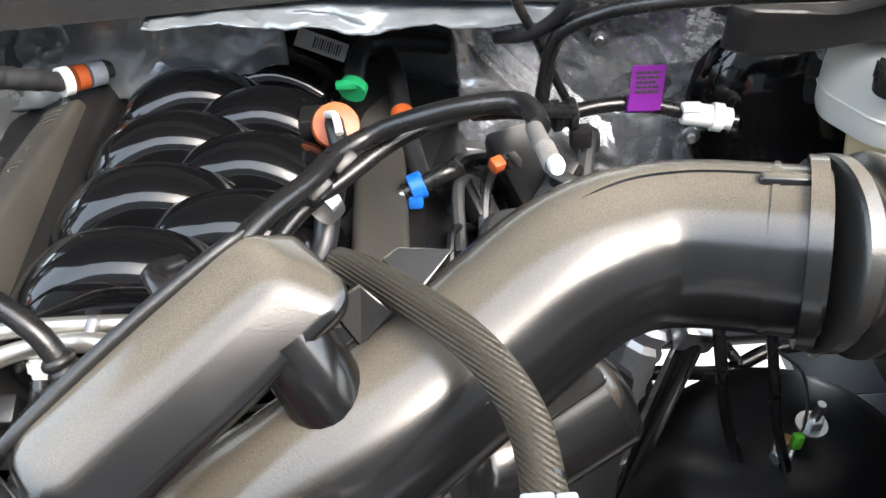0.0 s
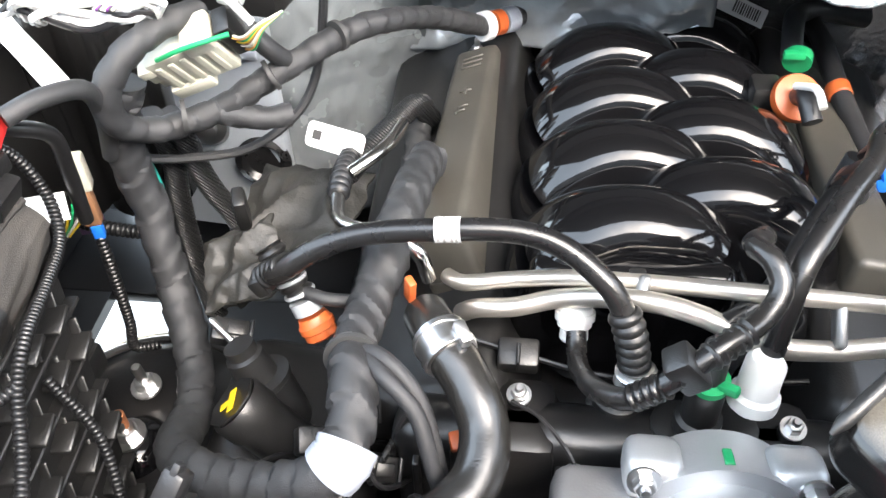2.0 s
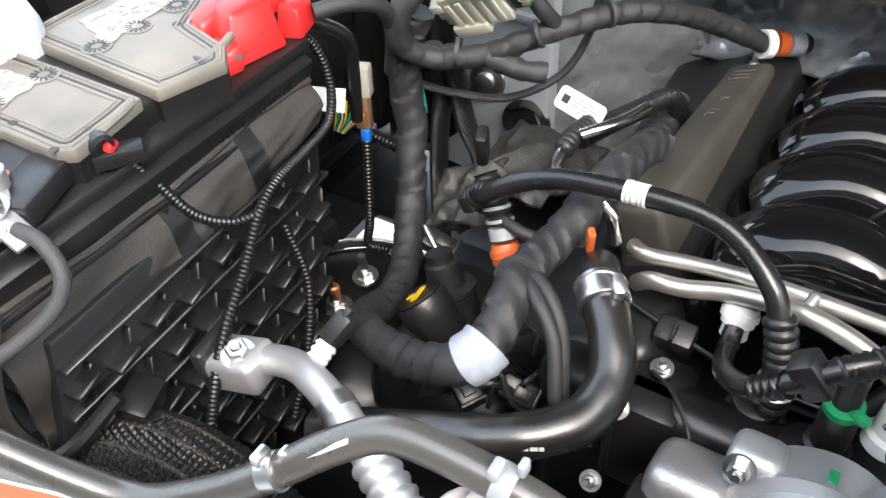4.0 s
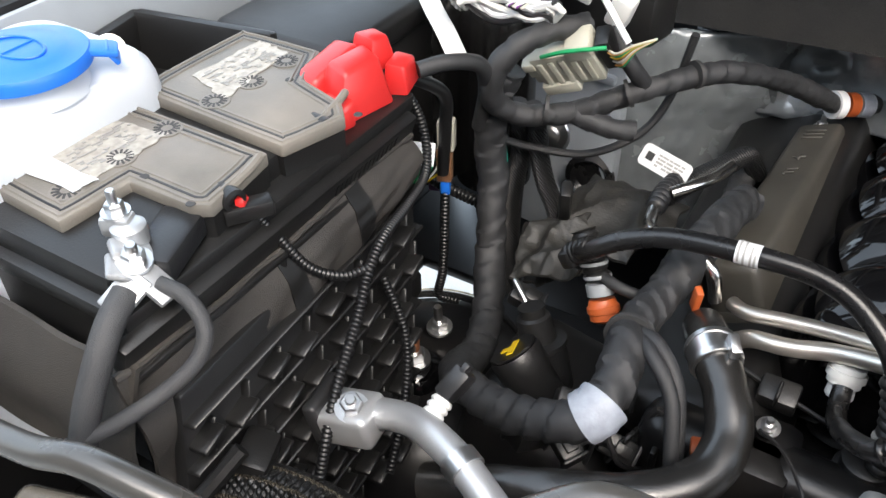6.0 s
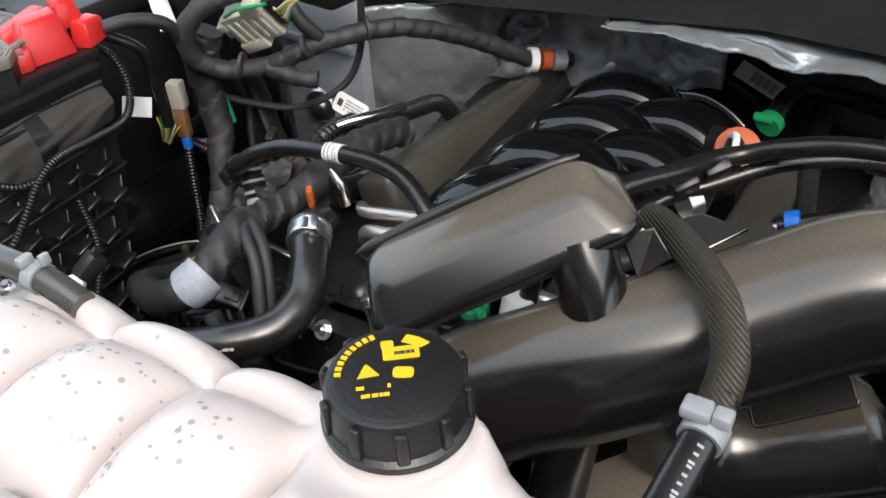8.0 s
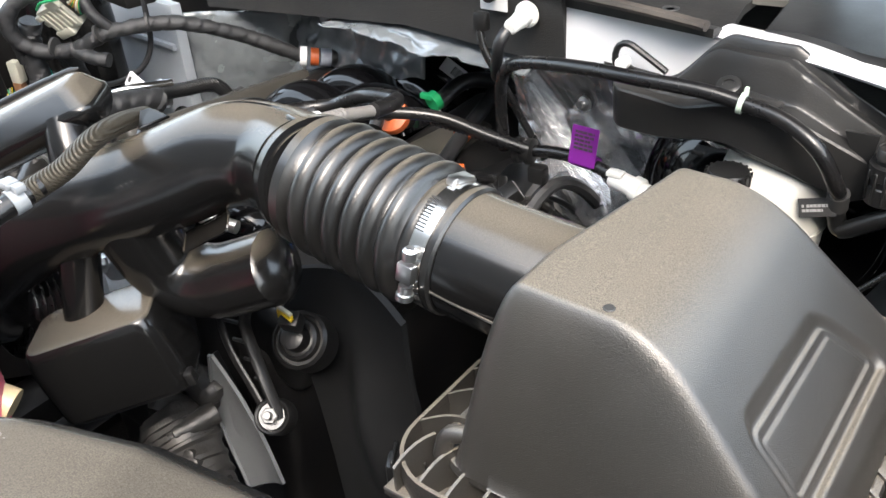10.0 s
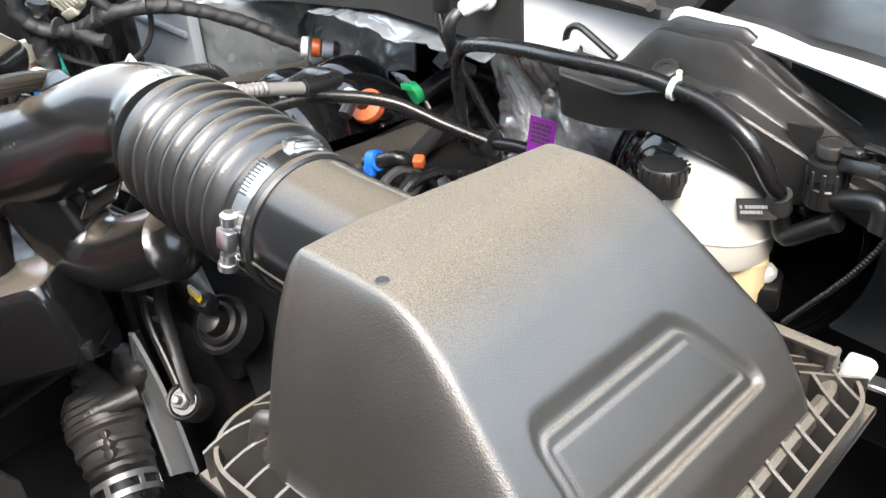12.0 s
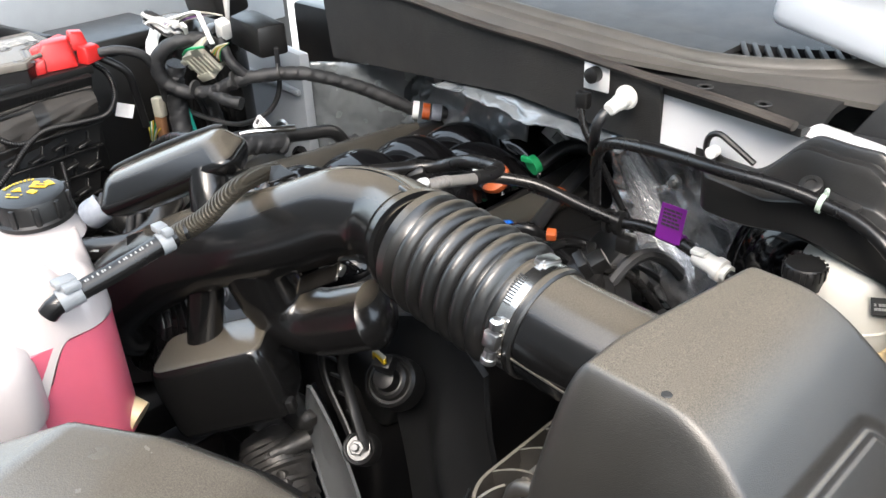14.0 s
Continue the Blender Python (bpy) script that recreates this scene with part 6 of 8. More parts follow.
# white paint smear on the line, drawn as a thin strip
part("paint_smear", rbox(frame_of((-0.268, 0.1135, 1.2805), (0.55, 0.3, 0.4), (-0.3, 0.5, 0)), (0.030, 0.0022, 0.0008), 0), PAPER, fh, "thin white paint smear")
big = thing("large_braided_hose", (-0.50, 0.14, 0.98), "thick braided black hose in front of the battery tray", "hose")
bpts = [(-0.61, 0.115, 0.98), (-0.555, 0.140, 1.035), (-0.488, 0.155, 1.052), (-0.42, 0.155, 1.038), (-0.37, 0.14, 0.99)]
part("sleeve", ribbed(bpts, 0.041, 0.002, 0.004, 36), SLEEVE, big)
bline = spline(bpts, 0.006)
for a in (50, 75, 100, 125):
    d = Vector((0, -math.cos(radians(a)), math.sin(radians(a)))) * 0.0405
    part("braid_line", sweep([p + d for p in bline[3:-3]], 0.0016, 6), BRAID, big)
part("cuff", ring_on(bline, 4, 0.044, 0.02, 28), RUBBER, big)

# wrapped wiring harness
harness = thing("engine_harness", (-0.45, 0.45, 0.95), "thick cloth-taped wiring harness draped over the engine", "wiring harness")
part("trunk", taped([(-0.315, 0.6, 1.115), (-0.32, 0.55, 1.128), (-0.3255, 0.4962, 1.13), (-0.335, 0.442, 1.115), (-0.34, 0.3954, 1.118), (-0.334, 0.3606, 1.125), (-0.3305, 0.3253, 1.114), (-0.345, 0.3055, 1.1), (-0.3968, 0.3159, 1.065), (-0.45, 0.338, 1.043), (-0.48, 0.3711, 1.015), (-0.4886, 0.4215, 0.99), (-0.509, 0.4782, 0.985), (-0.5343, 0.5278, 1.01), (-0.546, 0.5499, 1.05), (-0.5521, 0.5636, 1.08), (-0.5586, 0.567, 1.12), (-0.5536, 0.5668, 1.165), (-0.543, 0.572, 1.2)], 0.0168, 20, 3), TAPE, harness)
part("white_tape", sweep(spline([(-0.3310, 0.322, 1.1125), (-0.334, 0.314, 1.1085), (-0.341, 0.308, 1.1025)], 0.003), lambda s, t: 0.0196 + 0.0005 * math.sin(s * 900), 24), TAPEW, harness, "pale blue-white tape wrap")
part("cable_tie", lathe(axis_of((-0.3385, 0.382, 1.1205), (0.15, -1, 0.2)), [(0.0178, -0.002), (0.0190, -0.002), (0.0190, 0.002), (0.0178, 0.002)], 22), INK, harness)
for k, dz in enumerate((0.0, 0.012)):
    part("thin_branch", hose([(-0.335, 0.385, 1.125), (-0.315, 0.372 - dz, 1.134), (-0.292, 0.355 - dz, 1.118), (-0.28, 0.338 - dz, 1.08), (-0.275, 0.33, 1.04)], 0.0055, 10), TAPE, harness)
part("lower_housing", rbox(pose(-0.41, 0.43, 0.94, 0, 10, 0), (0.14, 0.16, 0.10), 0.03, 3), MATT, harness)
part("back_branch", taped([(-0.335, 0.475, 1.095), (-0.35, 0.53, 1.07), (-0.345, 0.60, 1.05), (-0.34, 0.68, 1.05), (-0.345, 0.76, 1.06)], 0.014, 14, 3), TAPE, harness)
part("side_branch", hose([(-0.42, 0.462, 1.10), (-0.40, 0.455, 1.105), (-0.37, 0.445, 1.105), (-0.345, 0.45, 1.10)], 0.005, 10), TAPE, harness)
harness2 = thing("bulkhead_harness", (-0.45, 0.62, 1.10), "cloth-taped harness arching across the bulkhead", "wiring harness", by=(0.001, 0.008, -0.004))
part("trunk", taped([(-0.485, 0.600, 1.246), (-0.505, 0.575, 1.246), (-0.522, 0.550, 1.241), (-0.538, 0.534, 1.224), (-0.545, 0.530, 1.200), (-0.542, 0.540, 1.177), (-0.522, 0.561, 1.162), (-0.485, 0.585, 1.164), (-0.455, 0.600, 1.178), (-0.425, 0.620, 1.190), (-0.395, 0.66, 1.192), (-0.365, 0.70, 1.184), (-0.33, 0.765, 1.152), (-0.298, 0.815, 1.118), (-0.285, 0.835, 1.105)], 0.0114, 18, 3), TAPE, harness2)
part("orange_band", lathe(axis_of((-0.276, 0.846, 1.103), (0.6, 0.6, -0.15)), [(0.0125, -0.006), (0.0135, -0.006), (0.0135, 0.006), (0.0125, 0.006)], 20), ORANGE, harness2, "orange marker band")
part("white_band", lathe(axis_of((-0.264, 0.858, 1.100), (0.6, 0.6, -0.15)), [(0.0125, -0.008), (0.0135, -0.008), (0.0135, 0.008), (0.0125, 0.008)], 20), TAPEW, harness2, "white marker band")
part("print_band", lathe(axis_of((-0.287, 0.833, 1.106), (0.6, 0.6, -0.15)), [(0.0145, -0.005), (0.0152, -0.005), (0.0152, 0.005), (0.0145, 0.005)], 20), PAPER, harness2, "printed white band")
part("tail", taped([(-0.262, 0.86, 1.10), (-0.235, 0.885, 1.098), (-0.19, 0.895, 1.10), (-0.12, 0.90, 1.09), (-0.05, 0.895, 1.08)], 0.012, 14, 3), TAPE, harness2)
part("branch", hose([(-0.43, 0.618, 1.19), (-0.44, 0.60, 1.215), (-0.455, 0.60, 1.235), (-0.462, 0.60, 1.25)], 0.008, 12), TAPE, harness2)
part("short_end", taped([(-0.49, 0.583, 1.163), (-0.45, 0.59, 1.155), (-0.43, 0.60, 1.152)], 0.011, 12, 3), TAPE, harness2)
part("cross_branch", hose([(-0.57, 0.573, 1.12), (-0.53, 0.595, 1.105), (-0.48, 0.62, 1.10), (-0.44, 0.65, 1.12), (-0.42, 0.665, 1.16), (-0.405, 0.66, 1.23)], 0.0042, 8), TAPE, harness2)
for pts in ([(-0.549, 0.604, 1.125), (-0.551, 0.612, 1.088), (-0.557, 0.612, 1.043), (-0.556, 0.606, 0.978), (-0.535, 0.575, 0.92)], [(-0.533, 0.606, 1.125), (-0.531, 0.612, 1.089), (-0.521, 0.612, 1.054), (-0.505, 0.610, 1.022), (-0.492, 0.60, 0.975)]):
    part("loom_branch", hose(pts, 0.0105, 16, 0.004), SLEEVE, harness2, "black braided loom")
    part("loom_neck", taped([(pts[0][0], pts[0][1] - 0.012, pts[0][2] + 0.025), pts[0], (pts[1][0], pts[1][1], pts[1][2] + 0.010)], 0.0112, 16, 8), TAPE, harness2)

conn = thing("open_connector", (-0.494, 0.60, 1.17), "unplugged beige multi-pin connector with coloured wires", "connector", by=(0.002, 0.007, 0.004))
cmx = frame_of((-0.497, 0.590, 1.206), (0.9, 0.1, 0.35), (-0.2, -0.5, 0.8)) @ Matrix.Scale(1.2, 4)
part("housing", rbox(cmx, (0.050, 0.036, 0.022), 0.002), BEIGE, conn)
part("lever", rbox(cmx @ pose(-0.012, -0.018, 0.004), (0.03, 0.012, 0.020), 0.002), BEIGE, conn)
part("shroud", rbox(cmx @ pose(0.016, 0.018, 0.002), (0.02, 0.012, 0.024), 0.002), BEIGE, conn)
for k in range(5):
    part("raised_rib", rbox(cmx @ pose(-0.018 + k * 0.009, 0, 0.0118), (0.0045, 0.026, 0.002), 0.0006, 1), BEIGE, conn)
for k in range(3):
    part("step", rbox(cmx @ pose(-0.028, -0.012 + k * 0.011, -0.002 + 0.003 * k), (0.010, 0.008, 0.016), 0.0015), BEIGE, conn)
part("dark_insert", rbox(cmx @ pose(0.034, 0.006, 0.0), (0.012, 0.030, 0.018), 0.002), MATT, conn)
for k in range(9):
    part("wire", hose([cmx @ Vector((0.03, -0.010 + k * 0.003, 0.004 * (k % 2))), cmx @ Vector((0.042, -0.004 + k * 0.002, 0.012)), cmx @ Vector((0.056, 0.008 + k * 0.0008, 0.010)), cmx @ Vector((0.072, 0.010, 0.004))], 0.0011, 6, 0.004), (GREEN, PVC, BEIGE, WHITE, BROWN, YELLOW)[k % 6], conn)
part("green_wire", hose([cmx @ Vector((-0.012, 0.022, 0.012)), cmx @ Vector((0.012, 0.028, 0.016)), cmx @ Vector((0.04, 0.022, 0.014))], 0.002, 8), GREEN, conn)
wires = thing("loose_plug", (-0.52, 0.62, 1.2), "loose wire bundle and plug above the bulkhead harness", "connector")
for k in range(8):
    part("wire", hose([(-0.545 + k * 0.002, 0.565, 1.262), (-0.525 + k * 0.002, 0.60 + 0.004 * (k % 3), 1.268 + 0.003 * (k % 4)), (-0.500 + k * 0.003, 0.63, 1.272)], 0.0012, 6, 0.006), (WHITE, PURPLE, INK, BEIGE)[k % 4], wires)
part("white_block", rbox(pose(-0.458, 0.615, 1.258, 10, 20, 0), (0.02, 0.018, 0.03), 0.003), WHITE, wires)
for k in range(9):
    a = k * 0.7
    part("pale_wire", hose([(-0.622 + 0.004 * k, 0.572, 1.252 + 0.006 * math.sin(a)), (-0.59 + 0.005 * math.cos(a), 0.566 - 0.004 * (k % 3), 1.268 + 0.008 * math.sin(a * 2)), (-0.56, 0.575 + 0.004 * (k % 2), 1.252 + 0.012 * math.cos(a)), (-0.53 + 0.004 * k, 0.572, 1.262 - 0.010 * math.sin(a)), (-0.505, 0.578, 1.252 + 0.004 * (k % 4))], 0.0034, 8, 0.008), (PAPER, GREYRUB, WHITE)[k % 3], wires)
bk = thing("module_bracket", (-0.50, 0.70, 1.15), "black control module on a white bracket", "bracket")
part("module", merge(rbox(pose(-0.50, 0.70, 1.225, 0, 0, -10), (0.12, 0.05, 0.05), 0.006), rbox(pose(-0.55, 0.66, 1.30, 10, 0, 0), (0.10, 0.06, 0.08), 0.008)), MATT, bk)
part("white_strap", sweep(spline([(-0.66, 0.612, 1.236), (-0.635, 0.591, 1.226), (-0.612, 0.572, 1.220), (-0.586, 0.556, 1.200)], 0.008), 0.010, 8, flat=0.35), WHITE, bk, "white plastic strap")
part("bracket_frame", sweep([Vector(p) for p in ((-0.590, 0.577, 1.255), (-0.485, 0.585, 1.286), (-0.472, 0.585, 1.287), (-0.464, 0.584, 1.280), (-0.436, 0.580, 1.247))], 0.0042, 8, flat=0.6), WHITE, bk, "white painted frame")
part("white_strap", rbox(pose(-0.50, 0.65, 1.275, 0, 15, 0), (0.014, 0.006, 0.07), 0.002), WHITE, bk, "white plastic strap")

brown = thing("brown_connector", (-0.605, 0.56, 1.05), "grey and brown plug hanging on a thin loom", "connector")
part("upper_plug", rbox(pose(-0.603, 0.557, 1.118, 0, 0, 20), (0.018, 0.016, 0.034), 0.003), BEIGE, brown, "grey plug")
part("lower_plug", rbox(pose(-0.605, 0.556, 1.083, 0, 0, 20), (0.016, 0.014, 0.040), 0.003), BROWN, brown, "brown plug")
part("blue_tip", rbox(pose(-0.603, 0.554, 1.056, 0, 0, 20), (0.010, 0.010, 0.016), 0.002), BLUE, brown)
part("loom", ribbed([(-0.603, 0.553, 1.05), (-0.600, 0.545, 1.00), (-0.60, 0.54, 0.95), (-0.605, 0.54, 0.915), (-0.59, 0.555, 0.90)], 0.0055, 0.0012, 0.0045, 10), LOOM, brown)
part("purple_plug", rbox(pose(-0.640, 0.600, 1.02, 0, 0, 20), (0.022, 0.016, 0.014), 0.002), LILAC, brown, "faded purple plug")
part("side_loom", ribbed([(-0.70, 0.60, 1.03), (-0.66, 0.59, 1.035), (-0.62, 0.585, 1.03), (-0.58, 0.59, 1.02)], 0.007, 0.0014, 0.0045, 12), LOOM, brown)
part("paper_label", rbox(pose(-0.600, 0.497, 1.130, 60, 0, 20), (0.036, 0.022, 0.001), 0), PAPER, brown, "white paper label")
part("teal_tape", hose([(-0.556, 0.572, 1.125), (-0.553, 0.574, 1.108), (-0.552, 0.577, 1.085)], 0.004, 8), TEAL, harness2, "teal wire end")
yw = thing("yellow_wires", (-0.63, 0.55, 1.05), "frayed bundle of yellow and black wires", "wires")
for k in range(7):
    part("wire", hose([(-0.640 + k * 0.002, 0.548, 1.052), (-0.634 + k * 0.004, 0.546, 1.072), (-0.642 + k * 0.007, 0.55, 1.092 - 0.003 * abs(k - 3))], 0.0012, 6, 0.006), (YELLOW, GREEN, WHITE)[k % 3], yw)

# tagged silver line, fittings between harness and coil cover
tg2 = thing("silver_line", (-0.38, 0.62, 1.05), "short silver line with white paper tag and braided tail", "pipe", by=(0.004, -0.01, 0.002))
part("line", hose([(-0.305, 0.486, 1.098), (-0.310, 0.487, 1.120), (-0.325, 0.492, 1.130), (-0.360, 0.508, 1.124), (-0.376, 0.52, 1.121), (-0.382, 0.54, 1.119), (-0.386, 0.565, 1.116)], 0.0058, 12), STEEL, tg2)
part("fitting", ribbed([(-0.384, 0.552, 1.118), (-0.386, 0.58, 1.116), (-0.386, 0.61, 1.110)], 0.0095, 0.002, 0.008, 14), GREYRUB, tg2)
part("tail", hose([(-0.388, 0.60, 1.10), (-0.375, 0.64, 1.098), (-0.36, 0.68, 1.095), (-0.345, 0.72, 1.09), (-0.335, 0.74, 1.06)], 0.0105, 12), SLEEVE, tg2, "black braided tail")
part("second_line", hose([(-0.378, 0.575, 1.122), (-0.362, 0.592, 1.126), (-0.352, 0.615, 1.124), (-0.346, 0.65, 1.118)], 0.0055, 12), STEEL, tg2)
tm = frame_of((-0.402, 0.628, 1.114), (0.05, -0.014, -0.004), (0.15, 0.55, 0.75))
tg3 = part("paper_tag", slab(rounded(0.054, 0.022, 0.005, 4), -0.0005, 0.0005, 0, tm), PAPER, tg2, "white printed paper tag")
bars(tm @ pose(0.006, 0, 0.0003), 0.03, 0.014, 4, 5, GREYINK, tg3, "tag_printing", 21)
part("tag_square", rbox(tm @ pose(-0.017, 0, 0.0007), (0.008, 0.008, 0.0003), 0), INK, tg3)

# sensor and oil fittings
oil = thing("oil_filler", (-0.425, 0.385, 0.98), "black oil filler with a yellow mark", "oil cap")
om = axis_of((-0.416, 0.394, 1.012), (-0.62, 0.05, 0.75))
part("cap", lathe(om, [(0.021, -0.05), (0.0215, 0.012), (0.0235, 0.016), (0.0235, 0.032), (0.022, 0.036), (0.018, 0.0335)], 30), MATT, oil)
part("face_rim", lathe(om, [(0.0205, 0.0355), (0.022, 0.037), (0.022, 0.0385), (0.020, 0.038)], 8), MATT, oil)
part("yellow_mark", merge(rbox(om @ pose(0.0, 0.002, 0.0392, 0, 0, 20), (0.022, 0.006, 0.001), 0), rbox(om @ pose(0.003, -0.004, 0.0392, 0, 0, 20), (0.006, 0.009, 0.001), 0)), YELLOW, oil, "yellow printed mark")
sens = thing("oil_sensor", (-0.437, 0.44, 1.0), "round black sensor with a bright pin", "sensor")
part("body", lathe(axis_of((-0.430, 0.430, 1.02), (-0.35, 0.15, 1)), [(0.024, -0.05), (0.024, 0.0), (0.026, 0.002), (0.026, 0.006), (0.017, 0.008), (0.015, 0.03), (0.012, 0.032), (0.012, 0.040)], 24), MATT, sens)
part("pin", lathe(axis_of((-0.455, 0.450, 1.045), (-0.6, 0.3, 0.5)), [(0.003, 0), (0.003, 0.022), (0.0015, 0.024)], 10), ZINC, sens)
oc = thing("orange_connector", (-0.385, 0.445, 1.03), "black and white ribbed fitting with an orange end", "connector", by=(-0.004, 0.01, 0.012))
part("orange_end", lathe(axis_of((-0.376, 0.432, 1.066), (-0.4, 0.35, 0.8)), [(0.010, -0.009), (0.0125, -0.007), (0.0125, -0.002), (0.0138, -0.001), (0.0138, 0.004), (0.0125, 0.005), (0.011, 0.010)], 22), ORANGE, oc, "orange locking end")
part("white_collar", lathe(axis_of((-0.384, 0.439, 1.081), (-0.4, 0.35, 0.8)), [(0.0115, -0.005), (0.0115, 0.005)], 20), CLEARISH, oc)
for q in (0.0, 0.35, 0.7):
    part("white_stripe", lathe(axis_of((-0.389 - 0.018 * q, 0.4435 + 0.014 * q, 1.0895 + 0.022 * q), (-0.4, 0.35, 0.8)), [(0.0118, -0.0014), (0.0122, 0), (0.0118, 0.0014)], 18), CLEARISH, oc)
part("ribbed_body", ribbed([(-0.387, 0.442, 1.087), (-0.398, 0.450, 1.10), (-0.412, 0.460, 1.118)], 0.0115, 0.0025, 0.007, 18), MATT, oc)
solo("orange_tab", rbox(pose(-0.308, 0.438, 1.128, 10, 0, 35), (0.006, 0.010, 0.022), 0.002), ORANGE, "small orange locking tab on a plug", "connector")
covl = thing("dust_cover", (-0.45, 0.58, 0.98), "grey-brown dusty plastic shields beside the engine", "cover")


def shield_at(x0, y0, w, d, z, tilt, turn, k):
    """A crumpled sheet with ridged folds and a ragged rim, bent down at its edges."""
    def at(u, v):
        q = Vector((u * 1.9, v * 1.9, k))
        fold = 0.020 * (0.5 - abs(noise.noise(q))) + 0.005 * (0.5 - abs(noise.noise(q * 2.7)))
        edge = max(abs(u - 0.5), abs(v - 0.5)) * 2
        rag = 1 + 0.10 * noise.noise(Vector((u * 5, v * 5, k + 9))) * edge
        p = Vector(((u - 0.5) * w * rag, (v - 0.5) * d * rag, fold - 0.030 * max(0, edge - 0.55) ** 1.5))
        return pose(x0, y0, z, tilt[0], tilt[1], turn) @ p
    return sheet(at, span(0, 1, 40), span(0, 1, 40), 0.003)


part("shield", shield_at(-0.440, 0.605, 0.115, 0.105, 1.048, (6, -10), -14, 1.7), SHIELD, covl, "", 30)
part("shield", shield_at(-0.472, 0.535, 0.070, 0.075, 1.045, (10, -22), 12, 4.2), SHIELD, covl, "", 30)
part("shield", shield_at(-0.462, 0.60, 0.08, 0.13, 1.005, (2, -35), -8, 6.9), SHIELD, covl, "", 30)
part("peg", rbox(pose(-0.475, 0.57, 1.075, 15, 0, 20), (0.012, 0.022, 0.04), 0.004), MATT, covl)

# suspension turrets
for n_, x, y, z in (("left", -0.565, 0.455, 0.915), ("right", 0.405, 0.50, 0.88)):
    tw = thing("strut_tower", (x, y, z - 0.2), "black suspension tower with zinc nuts and a copper-coloured stud", "suspension tower", "suspension towers")
    part("dome", lathe((x, y, z - 0.16), [(0.17, 0), (0.15, 0.08), (0.12, 0.13), (0.09, 0.15), (0.03, 0.155)], 36), DARK, tw)
    dx = 0.0
    if x < 0:
        bolt((-0.572, 0.488, 0.922), (0, -0.1, 1), 0.0095, tw, 0.02)
        bolt((-0.567, 0.432, 0.926), (0, -0.1, 1), 0.011, tw, 0.012, ZINC)
        part("copper_stud", lathe((-0.567, 0.431, 0.943), [(0.006, 0), (0.006, 0.016), (0.004, 0.018)], 12), RUST, tw)
        part("top_mount", lathe((-0.567, 0.432, 0.876), [(0.036, 0), (0.036, 0.025), (0.033, 0.034), (0.024, 0.046), (0.014, 0.05)], 32), GLOSS, tw)
    else:
        bolt((0.415, 0.508, 0.897), (0, -0.1, 1), 0.0095, tw, 0.02)
        bolt((0.388, 0.495, 0.868), (0, -0.1, 1), 0.011, tw, 0.010, ZINC)
        part("copper_stud", lathe((0.388, 0.494, 0.882), [(0.006, 0), (0.006, 0.016), (0.004, 0.018)], 12), RUST, tw)
        part("top_mount", lathe((0.388, 0.495, 0.825), [(0.034, 0), (0.034, 0.03), (0.026, 0.04), (0.014, 0.044)], 28), MATT, tw)

# front carrier beside the radiator
car = thing("radiator_carrier", (-0.47, 0.06, 1.05), "black radiator carrier with a warning label", "body panel")
part("carrier", rbox(pose(-0.47, 0.055, 1.13, 6, -6, 14), (0.26, 0.09, 0.03), 0.01, 3), SATIN, car)
lb = part("warning_label", rbox(pose(-0.485, 0.052, 1.1475, 6, -6, 14), (0.075, 0.045, 0.001), 0), PAPER, car, "white and orange warning label")
part("orange_band", rbox(pose(-0.485, 0.064, 1.1492, 6, -6, 14), (0.068, 0.018, 0.0008), 0), ORANGE, lb)
bars(pose(-0.485, 0.043, 1.1482, 6, -6, 14), 0.06, 0.014, 3, 7, INK, lb, "label_printing", 31)

# dark housings and panels round the bulkhead corner
hous = thing("relay_housing", (-0.66, 0.68, 0.95), "smooth black rounded housings in the bulkhead corner", "housing")
for x, y, r, z in ((-0.705, 0.665, 0.052, 1.23), (-0.625, 0.70, 0.045, 1.22)):
    part("housing", lathe((x, y, z - 0.24), [(r, 0), (r, 0.17), (r * 0.97, 0.20), (r * 0.85, 0.225), (r * 0.6, 0.238), (r * 0.2, 0.243)], 32), SATIN, hous)
part("shelf", rbox((-0.74, 0.64, 1.03), (0.16, 0.14, 0.03), 0.008), MATT, hous)
part("upper_shelf", rbox(pose(-0.73, 0.56, 1.175, 0, 4, 0), (0.13, 0.10, 0.02), 0.008), MATT, hous)
dk = thing("bulkhead_grommet", (-0.56, 0.79, 0.98), "dark metal bolt and rubber grommet on the bulkhead panel", "grommet")
part("bolt_washer", lathe(axis_of((-0.588, 0.786, 1.004), (0.1, -1, 0.1)), [(0.024, 0), (0.026, 0.003), (0.022, 0.008), (0.012, 0.010), (0.012, 0.018), (0.008, 0.02)], 26), ZINC, dk, "dark zinc bolt")
part("grommet", lathe(axis_of((-0.530, 0.780, 0.962), (0.1, -1, 0.1)), [(0.03, 0), (0.032, 0.005), (0.024, 0.010), (0.018, 0.004)], 26), RUBBER, dk)

tie = thing("cable_ties", (-0.43, 0.61, 1.17), "black cable ties on the bulkhead harness", "cable tie")
for p, d in (((-0.44, 0.610, 1.184), (0.7, 0.4, 0.3)), ((-0.395, 0.66, 1.192), (0.6, 0.75, 0)), ((-0.505, 0.575, 1.166), (0.9, 0.4, -0.1))):
    part("tie", lathe(axis_of(p, d), [(0.0122, -0.0018), (0.0132, -0.0018), (0.0132, 0.0018), (0.0122, 0.0018)], 18), INK, tie)

